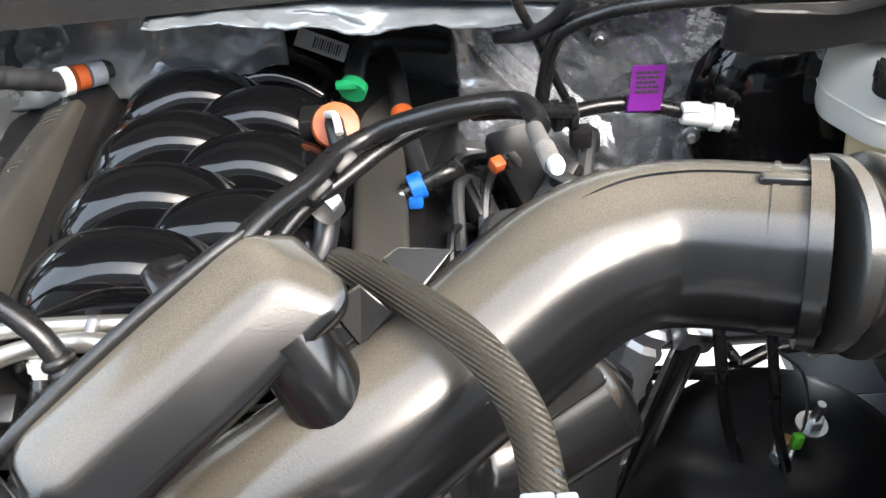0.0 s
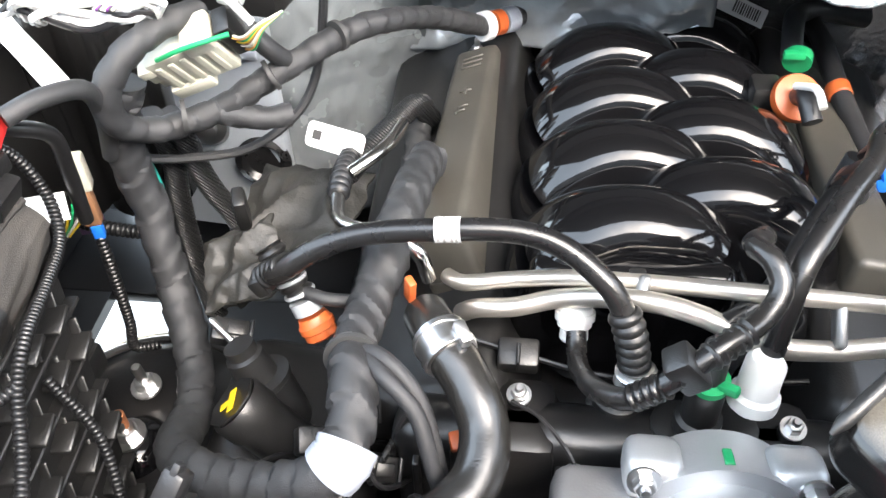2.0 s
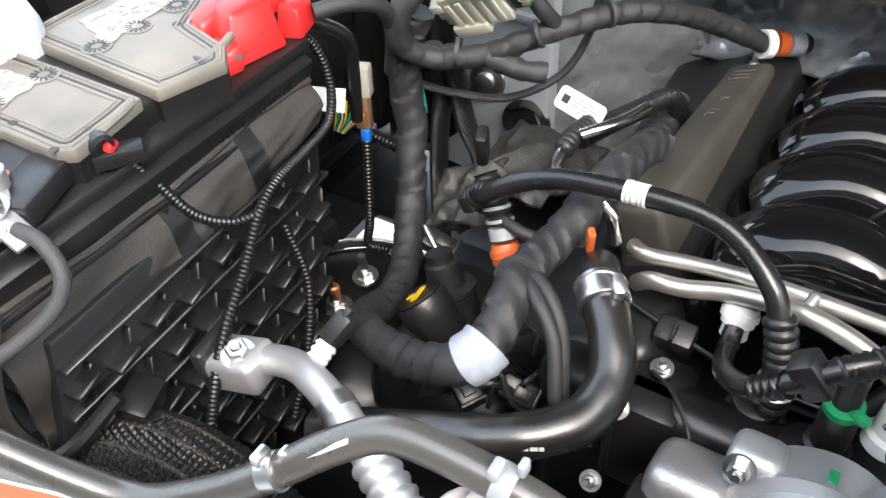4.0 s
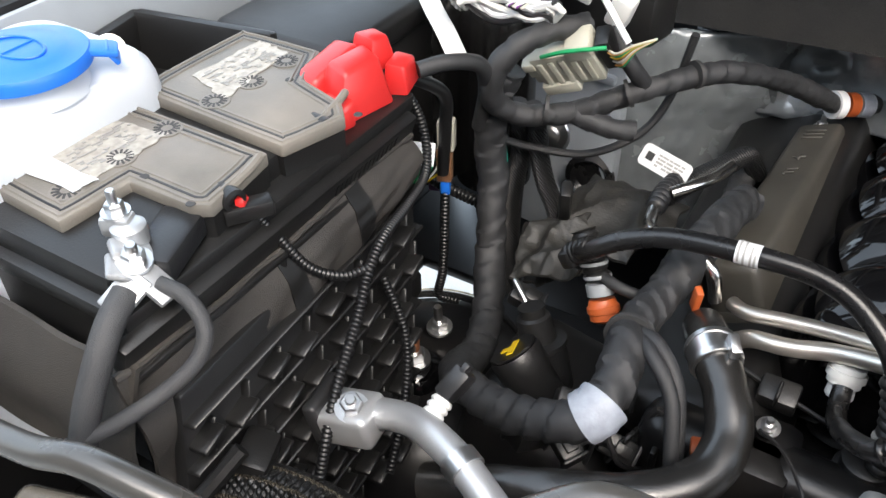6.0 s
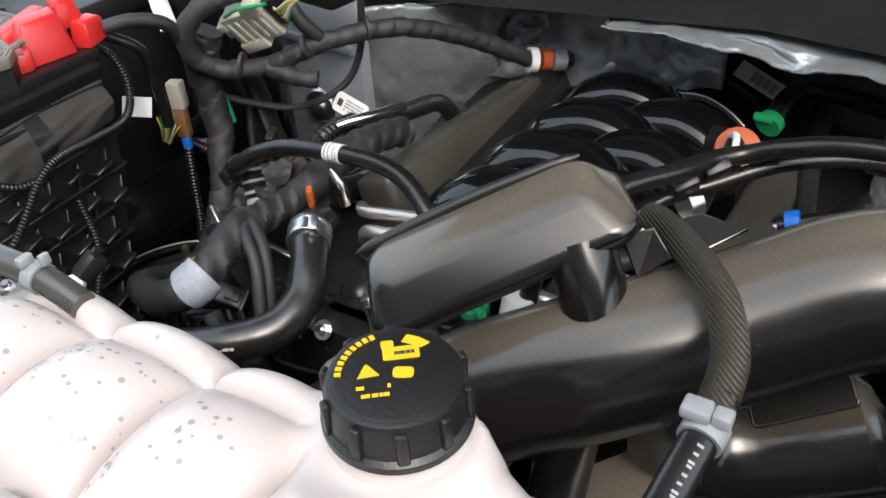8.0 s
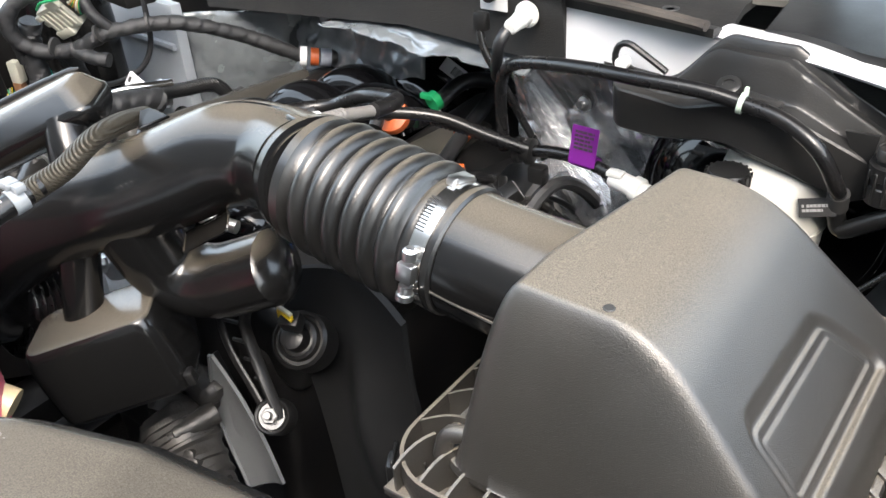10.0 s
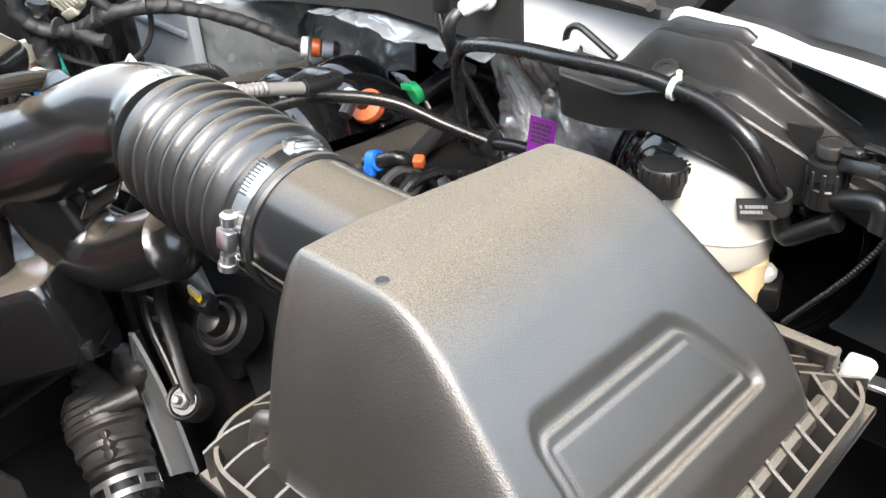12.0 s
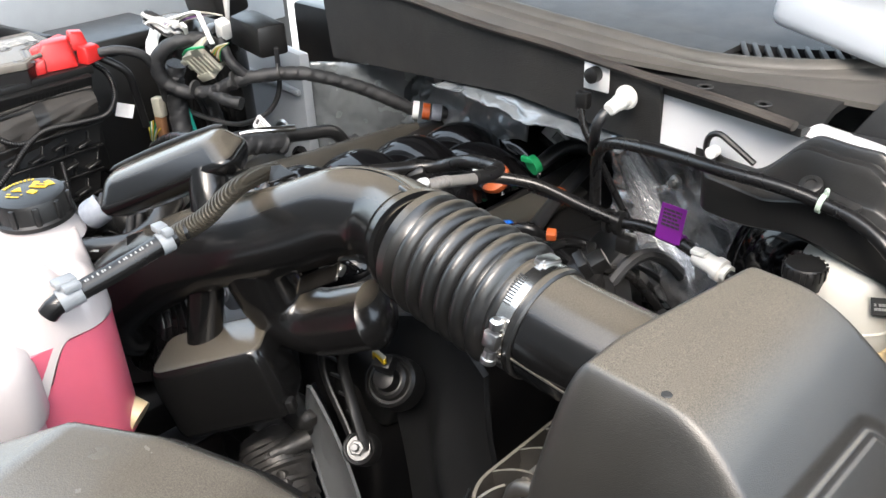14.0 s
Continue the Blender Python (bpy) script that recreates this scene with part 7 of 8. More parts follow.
# small connectors and wires beside the front of the engine
clut = thing("engine_side_wiring", (-0.36, 0.39, 0.95), "black plugs and thin wires beside the engine front", "wiring")
rnd = random.Random(12)
for x, y, z, a, b in ((-0.372, 0.372, 1.035, 30, 20), (-0.350, 0.40, 1.03, -20, 50), (-0.365, 0.345, 1.02, 10, -30), (-0.40, 0.35, 1.0, 0, 60), (-0.33, 0.37, 1.01, 40, 10), (-0.465, 0.47, 1.03, 20, 10)):
    pl = part("plug", merge(rbox(pose(x, y, z, a, 20, b), (0.030, 0.020, 0.018), 0.003), rbox(pose(x, y, z, a, 20, b) @ pose(0.004, 0, 0.010), (0.014, 0.010, 0.006), 0.001)), MATT, clut)
    part("plug_edge", rbox(pose(x, y, z, a, 20, b) @ pose(0.016, 0, 0), (0.003, 0.022, 0.020), 0.001), GREYRUB, pl)
for k in range(9):
    x, y = -0.42 + 0.014 * k, 0.345 + 0.012 * (k % 4)
    part("wire", hose([(x, y, 0.99), (x + 0.012, y + rnd.uniform(-0.02, 0.02), 1.03 + rnd.uniform(-0.01, 0.02)), (x + 0.03, y + rnd.uniform(-0.01, 0.04), 1.02), (x + 0.05, y + 0.03, 0.98)], rnd.choice((0.0022, 0.003, 0.004)), 8), rnd.choice((RUBBER, LOOM, GREYRUB)), clut)
part("orange_plug", rbox(pose(-0.279, 0.392, 1.032, 20, 0, 30), (0.014, 0.012, 0.016), 0.002), ORANGE, clut, "orange plug lock")
part("yellow_plug", rbox(pose(-0.284, 0.378, 1.022, 20, 0, 30), (0.016, 0.012, 0.010), 0.002), YELLOW, clut, "yellow plug lock")
strutpan = thing("strut_flange", (-0.60, 0.47, 0.90), "black pressed flange round the suspension tower", "body panel")
part("flange", sweep([Vector((-0.565 + 0.105 * math.cos(a), 0.455 + 0.105 * math.sin(a), 0.905)) for a in span(0.2, 4.6, 40)], 0.004, 8), DARK, strutpan)
part("yellow_line", sweep([Vector((-0.565 + 0.110 * math.cos(a), 0.455 + 0.110 * math.sin(a), 0.908)) for a in span(1.4, 3.4, 24)], 0.0012, 6), BEIGE, strutpan, "pale sealant line")
# ---- driver's side: brake booster, reservoir, bracket, lines ----
boost = thing("brake_booster", (0.47, 0.74, 0.95), "black brake booster behind the fluid reservoir", "brake booster")
bm_ = axis_of((0.455, 0.74, 1.10), (0.1, -1, 0.1))
part("drum", lathe(bm_, [(0.04, -0.08), (0.105, -0.07), (0.118, -0.03), (0.122, -0.01), (0.122, 0.0), (0.112, 0.015), (0.09, 0.035), (0.05, 0.045)], 56), GLOSS, boost)
part("rim", lathe(bm_, [(0.119, -0.012), (0.126, -0.008), (0.126, 0.002), (0.119, 0.006)], 56), GLOSS, boost)
resv = thing("brake_reservoir", (0.48, 0.65, 1.08), "milky brake fluid reservoir with a black ribbed cap", "reservoir")
rm = pose(0.478, 0.668, 1.148, 0, 0, 25)
part("upper_shell", loft([[rm @ Vector((x * k, y * k, z)) for x, y in rounded(0.088, 0.112, 0.040, 8)] for k, z in ((0.93, -0.030), (0.98, -0.022), (1, -0.006), (1, 0.010), (0.985, 0.022), (0.95, 0.032), (0.88, 0.041), (0.76, 0.047), (0.55, 0.0505), (0.3, 0.052))]), RESV, resv, "milky white domed shell", 60)
part("shell_seam", sweep([rm @ Vector((x, y, -0.004)) for x, y in rounded(0.0885, 0.1125, 0.040, 8)], 0.0014, 6), RESV, resv)
part("foot", loft([[rm @ Vector((0.012 + x * k, -0.012 + y * k, z)) for x, y in rounded(0.058, 0.062, 0.014, 6)] for k, z in ((0.82, -0.078), (0.92, -0.07), (1, -0.05), (1, -0.028))]), FLUID, resv, "yellowish lower chamber")
rcm = pose(0.454, 0.618, 1.184) @ Matrix.Scale(0.86, 4)
part("cap", merge(lathe(rcm, [(0.020, -0.01), (0.0215, 0.002), (0.0215, 0.012), (0.019, 0.016), (0.012, 0.017)], 30)), MATT, resv, "black ribbed cap")
for k in range(18):
    a = 360 * k / 18
    part("cap_rib", rbox(rcm @ pose(0, 0, 0.009, 0, 0, a) @ pose(0.0216, 0, 0), (0.0022, 0.0026, 0.012), 0), MATT, resv)
brk = thing("hinge_bracket", (0.48, 0.66, 1.12), "black moulded hinge cover over the brake booster", "bracket", by=(-0.006, -0.01, -0.003))


def brk_low(u):
    """Lower edge of the bracket, arched over the booster."""
    return 1.203 + 0.016 * math.exp(-((u - 0.45) / 0.05) ** 2) - 0.03 * max(0, u - 0.5) / 0.1


def brk_y(u):
    return 0.660 - 0.19 * (min(u, 0.46) - 0.33) + 0.012 * (max(0, 0.345 - u) / 0.015) ** 2 + 0.22 * max(0, u - 0.50)


def brk_section(u):
    """Cross-section of the moulding: wall, ledge, slope, ridge with a groove, fall behind."""
    zr = 1.249 + 0.042 * ramp(u, 0.378, 0.432) - 0.62 * max(0, u - 0.485)
    zt = 1.242 + 0.014 * ramp(u, 0.40, 0.455) - 0.50 * max(0, u - 0.50)
    y, d = brk_y(u), 0.5 + 0.5 * ramp(u, 0.375, 0.437) - 0.25 * ramp(u, 0.49, 0.54)
    return [(y, max(brk_low(u), zt - 0.055 + 0.03 * ramp(u, 0.53, 0.58))), (y - 0.004, zt - 0.003), (y - 0.002, zt), (y + 0.012 * d, zt + 0.001), (y + 0.014 * d, zt + 0.003), (y + 0.020 * d, zr - 0.004), (y + 0.022 * d, zr), (y + 0.030 * d, zr + 0.001),
            (y + 0.033 * d, zr - 0.008 * d), (y + 0.044 * d, zr - 0.008 * d), (y + 0.047 * d, zr + 0.003), (y + 0.054 * d, zr + 0.003), (y + 0.062 * d, zr - 0.03)]


def moulding(us):
    secs = []
    for u in us:
        q = [Vector((u, y, z)) for y, z in brk_section(u)]
        for _ in range(1):
            q = [q[0]] + [p for a, b in zip(q, q[1:]) for p in (a.lerp(b, 0.2), a.lerp(b, 0.8))] + [q[-1]]
        secs.append(q)
    return sheet(lambda i, j: secs[i][j], list(range(len(secs))), list(range(len(secs[0]))), 0.004, (0, 0.8, -0.6))


part("moulding", moulding(span(0.33, 0.68, 90)), BRACKET, brk, "", 35)
part("hole_lug", lathe(axis_of((0.446, 0.643, 1.268), (0, -0.45, 0.9)), [(0.010, -0.004), (0.010, 0.001), (0.0085, 0.002), (0.005, 0.002), (0.005, -0.001)], 22), BRACKET, brk)
part("lug_hole", lathe(axis_of((0.446, 0.643, 1.2683), (0, -0.45, 0.9)), [(0.005, 0), (0.001, 0)], 16), INK, brk)
part("clip_seat", rbox(pose(0.477, 0.634, 1.263, 0, 6, -8), (0.032, 0.016, 0.006), 0.0025, 2), BRACKET, brk)
part("gusset", loft([[Vector((x, y + d, z)) for x, y, z in ((0.540, 0.646, 1.247), (0.566, 0.642, 1.249), (0.560, 0.648, 1.200))] for d in (0, 0.004)]), BRACKET, brk)
part("loop", sweep(spline([(0.328, 0.688, 1.236), (0.319, 0.692, 1.252), (0.322, 0.692, 1.266), (0.332, 0.692, 1.270), (0.345, 0.692, 1.264), (0.372, 0.690, 1.250)], 0.005), 0.0032, 8), MATT, brk)
part("white_stud", lathe(axis_of((0.334, 0.683, 1.256), (0, -1, 0.1)), [(0.006, 0), (0.006, 0.01)], 14), WHITE, brk)
part("green_dot", lathe(axis_of((0.474, 0.637, 1.238), (-0.2, -1, 0)), [(0.0022, 0), (0.0018, 0.0008)], 10), GREEN, brk)
vac = thing("vacuum_hose", (0.36, 0.65, 1.15), "glossy black vacuum hose with a pale clip", "hose", by=(-0.006, -0.01, -0.003))
part("hose", hose([(0.190, 0.694, 1.128), (0.190, 0.690, 1.165), (0.198, 0.680, 1.215), (0.228, 0.660, 1.243), (0.27, 0.645, 1.256), (0.33, 0.628, 1.266), (0.381, 0.617, 1.270), (0.43, 0.622, 1.268), (0.464, 0.626, 1.262), (0.50, 0.622, 1.256), (0.53, 0.616, 1.240), (0.545, 0.625, 1.21), (0.546, 0.638, 1.195), (0.545, 0.645, 1.176)], 0.0065, 16), RUBBER, vac)
part("pale_clip", merge(lathe(axis_of((0.464, 0.626, 1.262), (1, 0.05, -0.15)), [(0.0074, -0.0022), (0.0088, -0.002), (0.0088, 0.002), (0.0074, 0.0022)], 20), rbox((0.466, 0.628, 1.272), (0.0035, 0.005, 0.007), 0.0012)), PALEGREEN, vac, "pale green plastic clip")
part("label_band", merge(lathe(axis_of((0.546, 0.640, 1.190), (-0.03, 0.35, -0.92)), [(0.0083, -0.008), (0.0088, -0.008), (0.0088, 0.008), (0.0083, 0.008)], 20), rbox(frame_of((0.533, 0.633, 1.183), (1, 0.15, 0.25), (-0.22, 0.1, 1)), (0.028, 0.016, 0.001), 0)), INK, vac, "black label wrapped round the hose")
bars(frame_of((0.532, 0.6318, 1.183), (1, 0.15, 0.25), (-0.22, 0.1, 1)) @ pose(0, 0, 0.0006), 0.020, 0.008, 2, 9, PRINT, vac, "label_printing", 41)
part("elbow", hose([(0.545, 0.645, 1.178), (0.547, 0.647, 1.168), (0.549, 0.647, 1.163), (0.554, 0.645, 1.162), (0.566, 0.640, 1.172), (0.583, 0.634, 1.187), (0.590, 0.632, 1.192)], 0.0074, 14, 0.003), MATT, vac)
sol = thing("solenoid_valve", (0.60, 0.66, 1.12), "black solenoid valve with side ports and bracket", "valve", by=(-0.006, -0.01, -0.003))
sx = axis_of((0.578, 0.636, 1.203), (0.0, -0.05, 1))
part("body", merge(lathe(sx, [(0.010, -0.004), (0.0135, -0.002), (0.0135, 0.012), (0.0125, 0.013), (0.0125, 0.018), (0.0138, 0.019), (0.0138, 0.030), (0.0095, 0.031), (0.0095, 0.034)], 26), rbox(sx @ pose(-0.010, 0.008, 0.016), (0.010, 0.016, 0.028), 0.002)), MATT, sol)
part("cap", lathe(sx @ pose(0, 0, 0.034), [(0.0098, 0), (0.0108, 0.001), (0.0108, 0.008), (0.0098, 0.0095), (0.0078, 0.0095), (0.0075, 0.0085), (0.002, 0.0085)], 26), BRACKET, sol, "round ridged cap")
for k in range(5):
    part("body_rib", rbox(sx @ pose(0, 0, 0, 0, 0, -150 + 34 * k) @ pose(0.0136, 0, 0.013), (0.0022, 0.003, 0.026), 0.0006, 1), MATT, sol)
part("plug", merge(rbox(frame_of((0.604, 0.622, 1.239), (0.034, -0.018, 0.008), (0, 0.3, 1)), (0.036, 0.010, 0.012), 0.002, 2), rbox(frame_of((0.596, 0.626, 1.246), (0.034, -0.018, 0.008), (0, 0.3, 1)), (0.016, 0.006, 0.014), 0.0015, 1)), MATT, sol)
part("wire_end", hose([(0.620, 0.613, 1.243), (0.64, 0.60, 1.249), (0.68, 0.58, 1.256)], 0.0062, 12), MATT, sol)
part("support_arm", rbox(frame_of((0.622, 0.612, 1.256), (0.034, -0.020, 0.005), (0, 0.3, 1)), (0.050, 0.005, 0.005), 0.0015, 1), BRACKET, sol)
part("port", hose([(0.583, 0.632, 1.206), (0.598, 0.625, 1.214), (0.612, 0.619, 1.220), (0.6195, 0.616, 1.219), (0.621, 0.616, 1.211), (0.620, 0.616, 1.203)], 0.0068, 14, 0.003), MATT, sol)
part("thin_loom", ribbed([(0.626, 0.626, 1.203), (0.622, 0.630, 1.188), (0.6023, 0.6350, 1.1500), (0.5592, 0.6500, 1.0852)], 0.0026, 0.0011, 0.0034, 10), LOOM, sol, "thin ribbed loom")
ball = thing("white_ball_plug", (0.52, 0.68, 1.05), "small black plug with a white round top", "plug")
part("white_top", lathe((0.526, 0.660, 1.101), [(0.006, 0), (0.0085, 0.004), (0.0085, 0.009), (0.005, 0.013)], 18), WHITE, ball)
part("body", rbox(pose(0.518, 0.662, 1.089, 10, 0, 20), (0.04, 0.03, 0.026), 0.005), MATT, ball)

line = thing("purple_tag_line", (0.27, 0.70, 1.10), "black line with a purple tag and white connector", "hose")
part("line", hose([(0.205, 0.692, 1.124), (0.24, 0.697, 1.128), (0.276, 0.699, 1.126), (0.315, 0.692, 1.120), (0.333, 0.688, 1.117), (0.36, 0.684, 1.112)], 0.007, 14), RUBBER, line)
part("corrugated_part", ribbed([(0.12, 0.64, 1.165), (0.155, 0.663, 1.15), (0.19, 0.684, 1.132)], 0.0085, 0.0016, 0.005, 14), RUBBER, line)
part("grommet", merge(lathe(axis_of((0.205, 0.692, 1.124), (1, 0.1, 0.05)), [(0.010, -0.012), (0.0145, -0.010), (0.0145, -0.004), (0.0115, -0.003), (0.0115, 0.003), (0.0145, 0.004), (0.0145, 0.010), (0.010, 0.012)], 24), rbox((0.222, 0.692, 1.10), (0.02, 0.016, 0.02), 0.003)), MATT, line)
pm = frame_of((0.277, 0.6925, 1.146), (1, 0.05, -0.05), (0.12, 0.15, 0.9))
pt = part("purple_tag", merge(rbox(pm, (0.030, 0.042, 0.001), 0), lathe(axis_of((0.276, 0.699, 1.126), (1, -0.05, -0.05)), [(0.0074, -0.015), (0.008, -0.015), (0.008, 0.015), (0.0074, 0.015)], 18)), PURPLE, line, "bright purple printed tag")
bars(pm @ pose(0, 0.006, 0.0005), 0.022, 0.022, 5, 6, INK, pt, "tag_printing", 51)
part("white_connector", merge(lathe(axis_of((0.333, 0.688, 1.117), (1, -0.15, -0.12)), [(0.009, -0.022), (0.0105, -0.02), (0.0105, 0.004), (0.013, 0.005), (0.013, 0.014), (0.010, 0.016), (0.010, 0.022)], 22), rbox((0.318, 0.686, 1.128), (0.018, 0.012, 0.006), 0.002)), WHITE, line, "white plastic connector")
studs = thing("cowl_plug", (0.19, 0.695, 1.22), "white plug and clip on the cowl panel with thin cable", "plug")
sm = axis_of((0.203, cowl_y(0.203) - 0.001, 1.272), (0.0, -1, 0.0))
part("white_plug", merge(lathe(sm, [(0.0135, 0), (0.0135, 0.003), (0.011, 0.005)], 26), lathe(sm @ pose(0, 0, 0, 8, 0, 0), [(0.0085, 0.002), (0.0085, 0.012), (0.0092, 0.013), (0.0092, 0.016), (0.0082, 0.017), (0.0078, 0.032), (0.0055, 0.034)], 22)), WHITE, studs)
part("clip_plate", rbox((0.158, cowl_y(0.158) - 0.002, 1.286), (0.034, 0.003, 0.036), 0.004), PAPER, studs, "white square plate")
part("black_clip", merge(lathe(axis_of((0.158, cowl_y(0.158) - 0.002, 1.288), (0, -1, 0)), [(0.009, 0), (0.009, 0.012), (0.005, 0.014)], 16), rbox((0.155, 0.69, 1.262), (0.016, 0.012, 0.02), 0.003)), MATT, studs)
part("cable", hose([(0.152, 0.69, 1.262), (0.160, 0.685, 1.235), (0.178, 0.69, 1.20), (0.195, 0.70, 1.16), (0.22, 0.71, 1.11)], 0.0042, 10), RUBBER, studs)
part("cable", hose([(0.203, 0.664, 1.266), (0.200, 0.655, 1.256), (0.190, 0.665, 1.232), (0.172, 0.69, 1.205), (0.15, 0.735, 1.18)], 0.006, 10), GREYRUB, studs)

# right bank wiring and parts behind the bellows
rb = thing("right_bank_wiring", (0.20, 0.62, 1.0), "black connectors and taped wires behind the bellows", "wiring")
rnd = random.Random(3)
for k in range(9):
    x, y = 0.10 + 0.035 * (k % 4) + rnd.uniform(-0.01, 0.01), 0.60 + 0.03 * (k // 2) + rnd.uniform(-0.01, 0.01)
    part("wire", hose([(x, y - 0.06, 1.02 + rnd.uniform(0, 0.04)), (x + rnd.uniform(-0.02, 0.02), y, 1.05 + rnd.uniform(0, 0.03)), (x + 0.03, y + 0.05, 1.03 + rnd.uniform(0, 0.04)), (x + 0.05, y + 0.12, 0.98)], rnd.choice((0.004, 0.006, 0.008)), 8), rnd.choice((TAPE, LOOM, RUBBER)), rb)
for x, y, z, a in ((0.30, 0.64, 1.045, -15), (0.165, 0.70, 1.055, 40), (0.33, 0.62, 1.03, 10), (0.125, 0.655, 1.06, 25)):
    part("connector", merge(rbox(pose(x, y, z, 20, 15, a), (0.024, 0.042, 0.020), 0.004), rbox(pose(x, y, z, 20, 15, a) @ pose(0, 0.006, 0.011), (0.012, 0.024, 0.006), 0.002)), MATT, rb)
for x, y, z in ((0.129, 0.785, 1.003), (0.176, 0.792, 0.990)):
    dm = pose(x, y, z, 38, 18, 12)
    mod = part("coil_module", merge(rbox(dm, (0.042, 0.060, 0.022), 0.004), rbox(dm @ pose(0.010, -0.02, 0.012), (0.014, 0.018, 0.008), 0.002)), WALLGREY, rb)
    if x < 0.15:
        dl = part("data_label", rbox(dm @ pose(-0.002, 0.008, 0.0115), (0.020, 0.022, 0.001), 0), PAPER, mod, "small white square label")
        bars(dm @ pose(-0.002, 0.008, 0.012), 0.016, 0.018, 7, 8, INK, dl, "label_printing", 17, 0.5)
part("marked_cable", hose([(0.16, 0.70, 1.02), (0.19, 0.76, 0.985), (0.215, 0.83, 0.945), (0.24, 0.88, 0.90)], 0.006, 10), RUBBER, rb)
part("orange_tip", lathe(axis_of((0.2195, 0.840, 0.938), (0.3, 0.75, -0.5)), [(0.0064, -0.006), (0.007, -0.005), (0.007, 0.005), (0.0064, 0.006)], 16), ORANGE, rb, "orange marker band")
part("white_tip", lathe(axis_of((0.209, 0.816, 0.953), (0.3, 0.75, -0.5)), [(0.0064, -0.010), (0.0069, -0.009), (0.0069, 0.009), (0.0064, 0.010)], 16), WHITE, rb, "white marker band")
part("orange_plug", rbox(pose(0.142, 0.655, 1.10, 20, 0, 30), (0.012, 0.012, 0.012), 0.002), ORANGE, rb, "small orange plug lock")
part("rail_block", rbox(pose(0.190, 0.70, 0.985, 0, -8, 12), (0.055, 0.14, 0.17), 0.008), MATT, rb)
part("injector_plug", merge(rbox(pose(0.196, 0.655, 1.075, 30, 10, -35), (0.022, 0.050, 0.020), 0.003), rbox(pose(0.200, 0.640, 1.088, 30, 10, -35), (0.026, 0.012, 0.024), 0.002)), MATT, rb)
part("injector_plug", merge(rbox(pose(0.236, 0.665, 1.045, 20, 20, 50), (0.022, 0.046, 0.022), 0.003), rbox(pose(0.222, 0.655, 1.052, 20, 20, 50), (0.012, 0.030, 0.026), 0.002)), MATT, rb)
part("coil_wall", rbox(pose(0.085, 0.68, 0.98, 0, 12, 0), (0.05, 0.36, 0.12), 0.01), MATT, rb)

# front of engine on this side: fan shroud, alternator, steering shaft
shroud = thing("fan_shroud", (0.20, 0.36, 0.70), "black fan shroud with a glossy curved edge", "fan shroud", by=(0.002, 0.019, 0.015))
part("shroud_wall", sheet(lambda u, v: Vector((0.095 + 0.125 * u + 0.04 * v * v, 0.385 + 0.05 * u + 0.03 * v - 0.02 * math.exp(-((u - 0.6) / 0.16) ** 2 - ((v - 0.45) / 0.22) ** 2) + 0.012 * math.sin(4 * u + 4 * v), 1.075 - 0.42 * v + 0.02 * u - 0.06 * u ** 3)), span(0, 1, 40), span(0, 1, 40), 0.008, (0, 1, 0)), WALLGREY, shroud)
left = spline([(0.065, 0.317, 1.007), (0.056, 0.317, 0.970), (0.054, 0.315, 0.940), (0.068, 0.311, 0.900), (0.098, 0.303, 0.855)], 0.006)
right = spline([(0.067, 0.316, 1.008), (0.088, 0.315, 0.986), (0.108, 0.313, 0.963), (0.130, 0.310, 0.930), (0.152, 0.305, 0.890)], 0.006)


def blade_at(u, v):
    """The shroud's pale blade, from its outer edge to its inner one, a little hollow."""
    p, q = left[int(v * (len(left) - 1))], right[int(v * (len(right) - 1))]
    return p.lerp(q, u) + Vector((0, 0.006 * math.sin(math.pi * u), 0))


bld = part("blade", sheet(blade_at, span(0, 1, 10), span(0, 1, 26), 0.004, (0, 1, 0)), EDGEGREY, shroud, "pale grey curved blade", 80)
part("blade_rim", sweep(left, 0.0022, 8), EDGEGREY, bld)
part("frame_arm", sweep(spline([(0.118, 0.335, 1.075), (0.106, 0.336, 1.048), (0.118, 0.332, 1.015), (0.134, 0.326, 0.99), (0.150, 0.322, 0.965)], 0.006), 0.0065, 10, flat=0.6), MATT, shroud)
part("frame_arm", sweep(spline([(0.082, 0.335, 1.075), (0.072, 0.334, 1.04), (0.080, 0.331, 1.012), (0.106, 0.327, 0.98), (0.130, 0.322, 0.955)], 0.006), 0.005, 10, flat=0.6), MATT, shroud)
for k in range(4):
    part("frame_web", sweep([Vector((0.076 + 0.010 * k, 0.334, 1.045 - 0.020 * k)), Vector((0.108 + 0.006 * k, 0.335, 1.050 - 0.020 * k))], 0.0022, 6), MATT, shroud)
part("bolt_cup", lathe(axis_of((0.142, 0.320, 0.964), (0.35, -0.55, 0.65)), [(0.018, -0.02), (0.018, 0.006), (0.0165, 0.008), (0.0145, 0.007), (0.0145, -0.004), (0.004, -0.005)], 26), MATT, shroud)
bolt((0.142, 0.318, 0.966), (0.35, -0.55, 0.65), 0.0085, shroud, 0.006, DULLCLAMP)
ws = thing("crank_sensor", (0.15, 0.375, 1.03), "round black sensor socket with yellow wires", "sensor")
part("socket", lathe(axis_of((0.140, 0.384, 1.042), (0.25, -0.65, 0.7)) @ Matrix.Scale(0.82, 4), [(0.036, -0.05), (0.035, -0.014), (0.031, -0.010), (0.030, -0.016), (0.026, -0.016), (0.025, -0.006), (0.021, -0.003), (0.020, -0.010), (0.016, -0.009), (0.014, 0.010), (0.009, 0.012)], 32), MATT, ws)
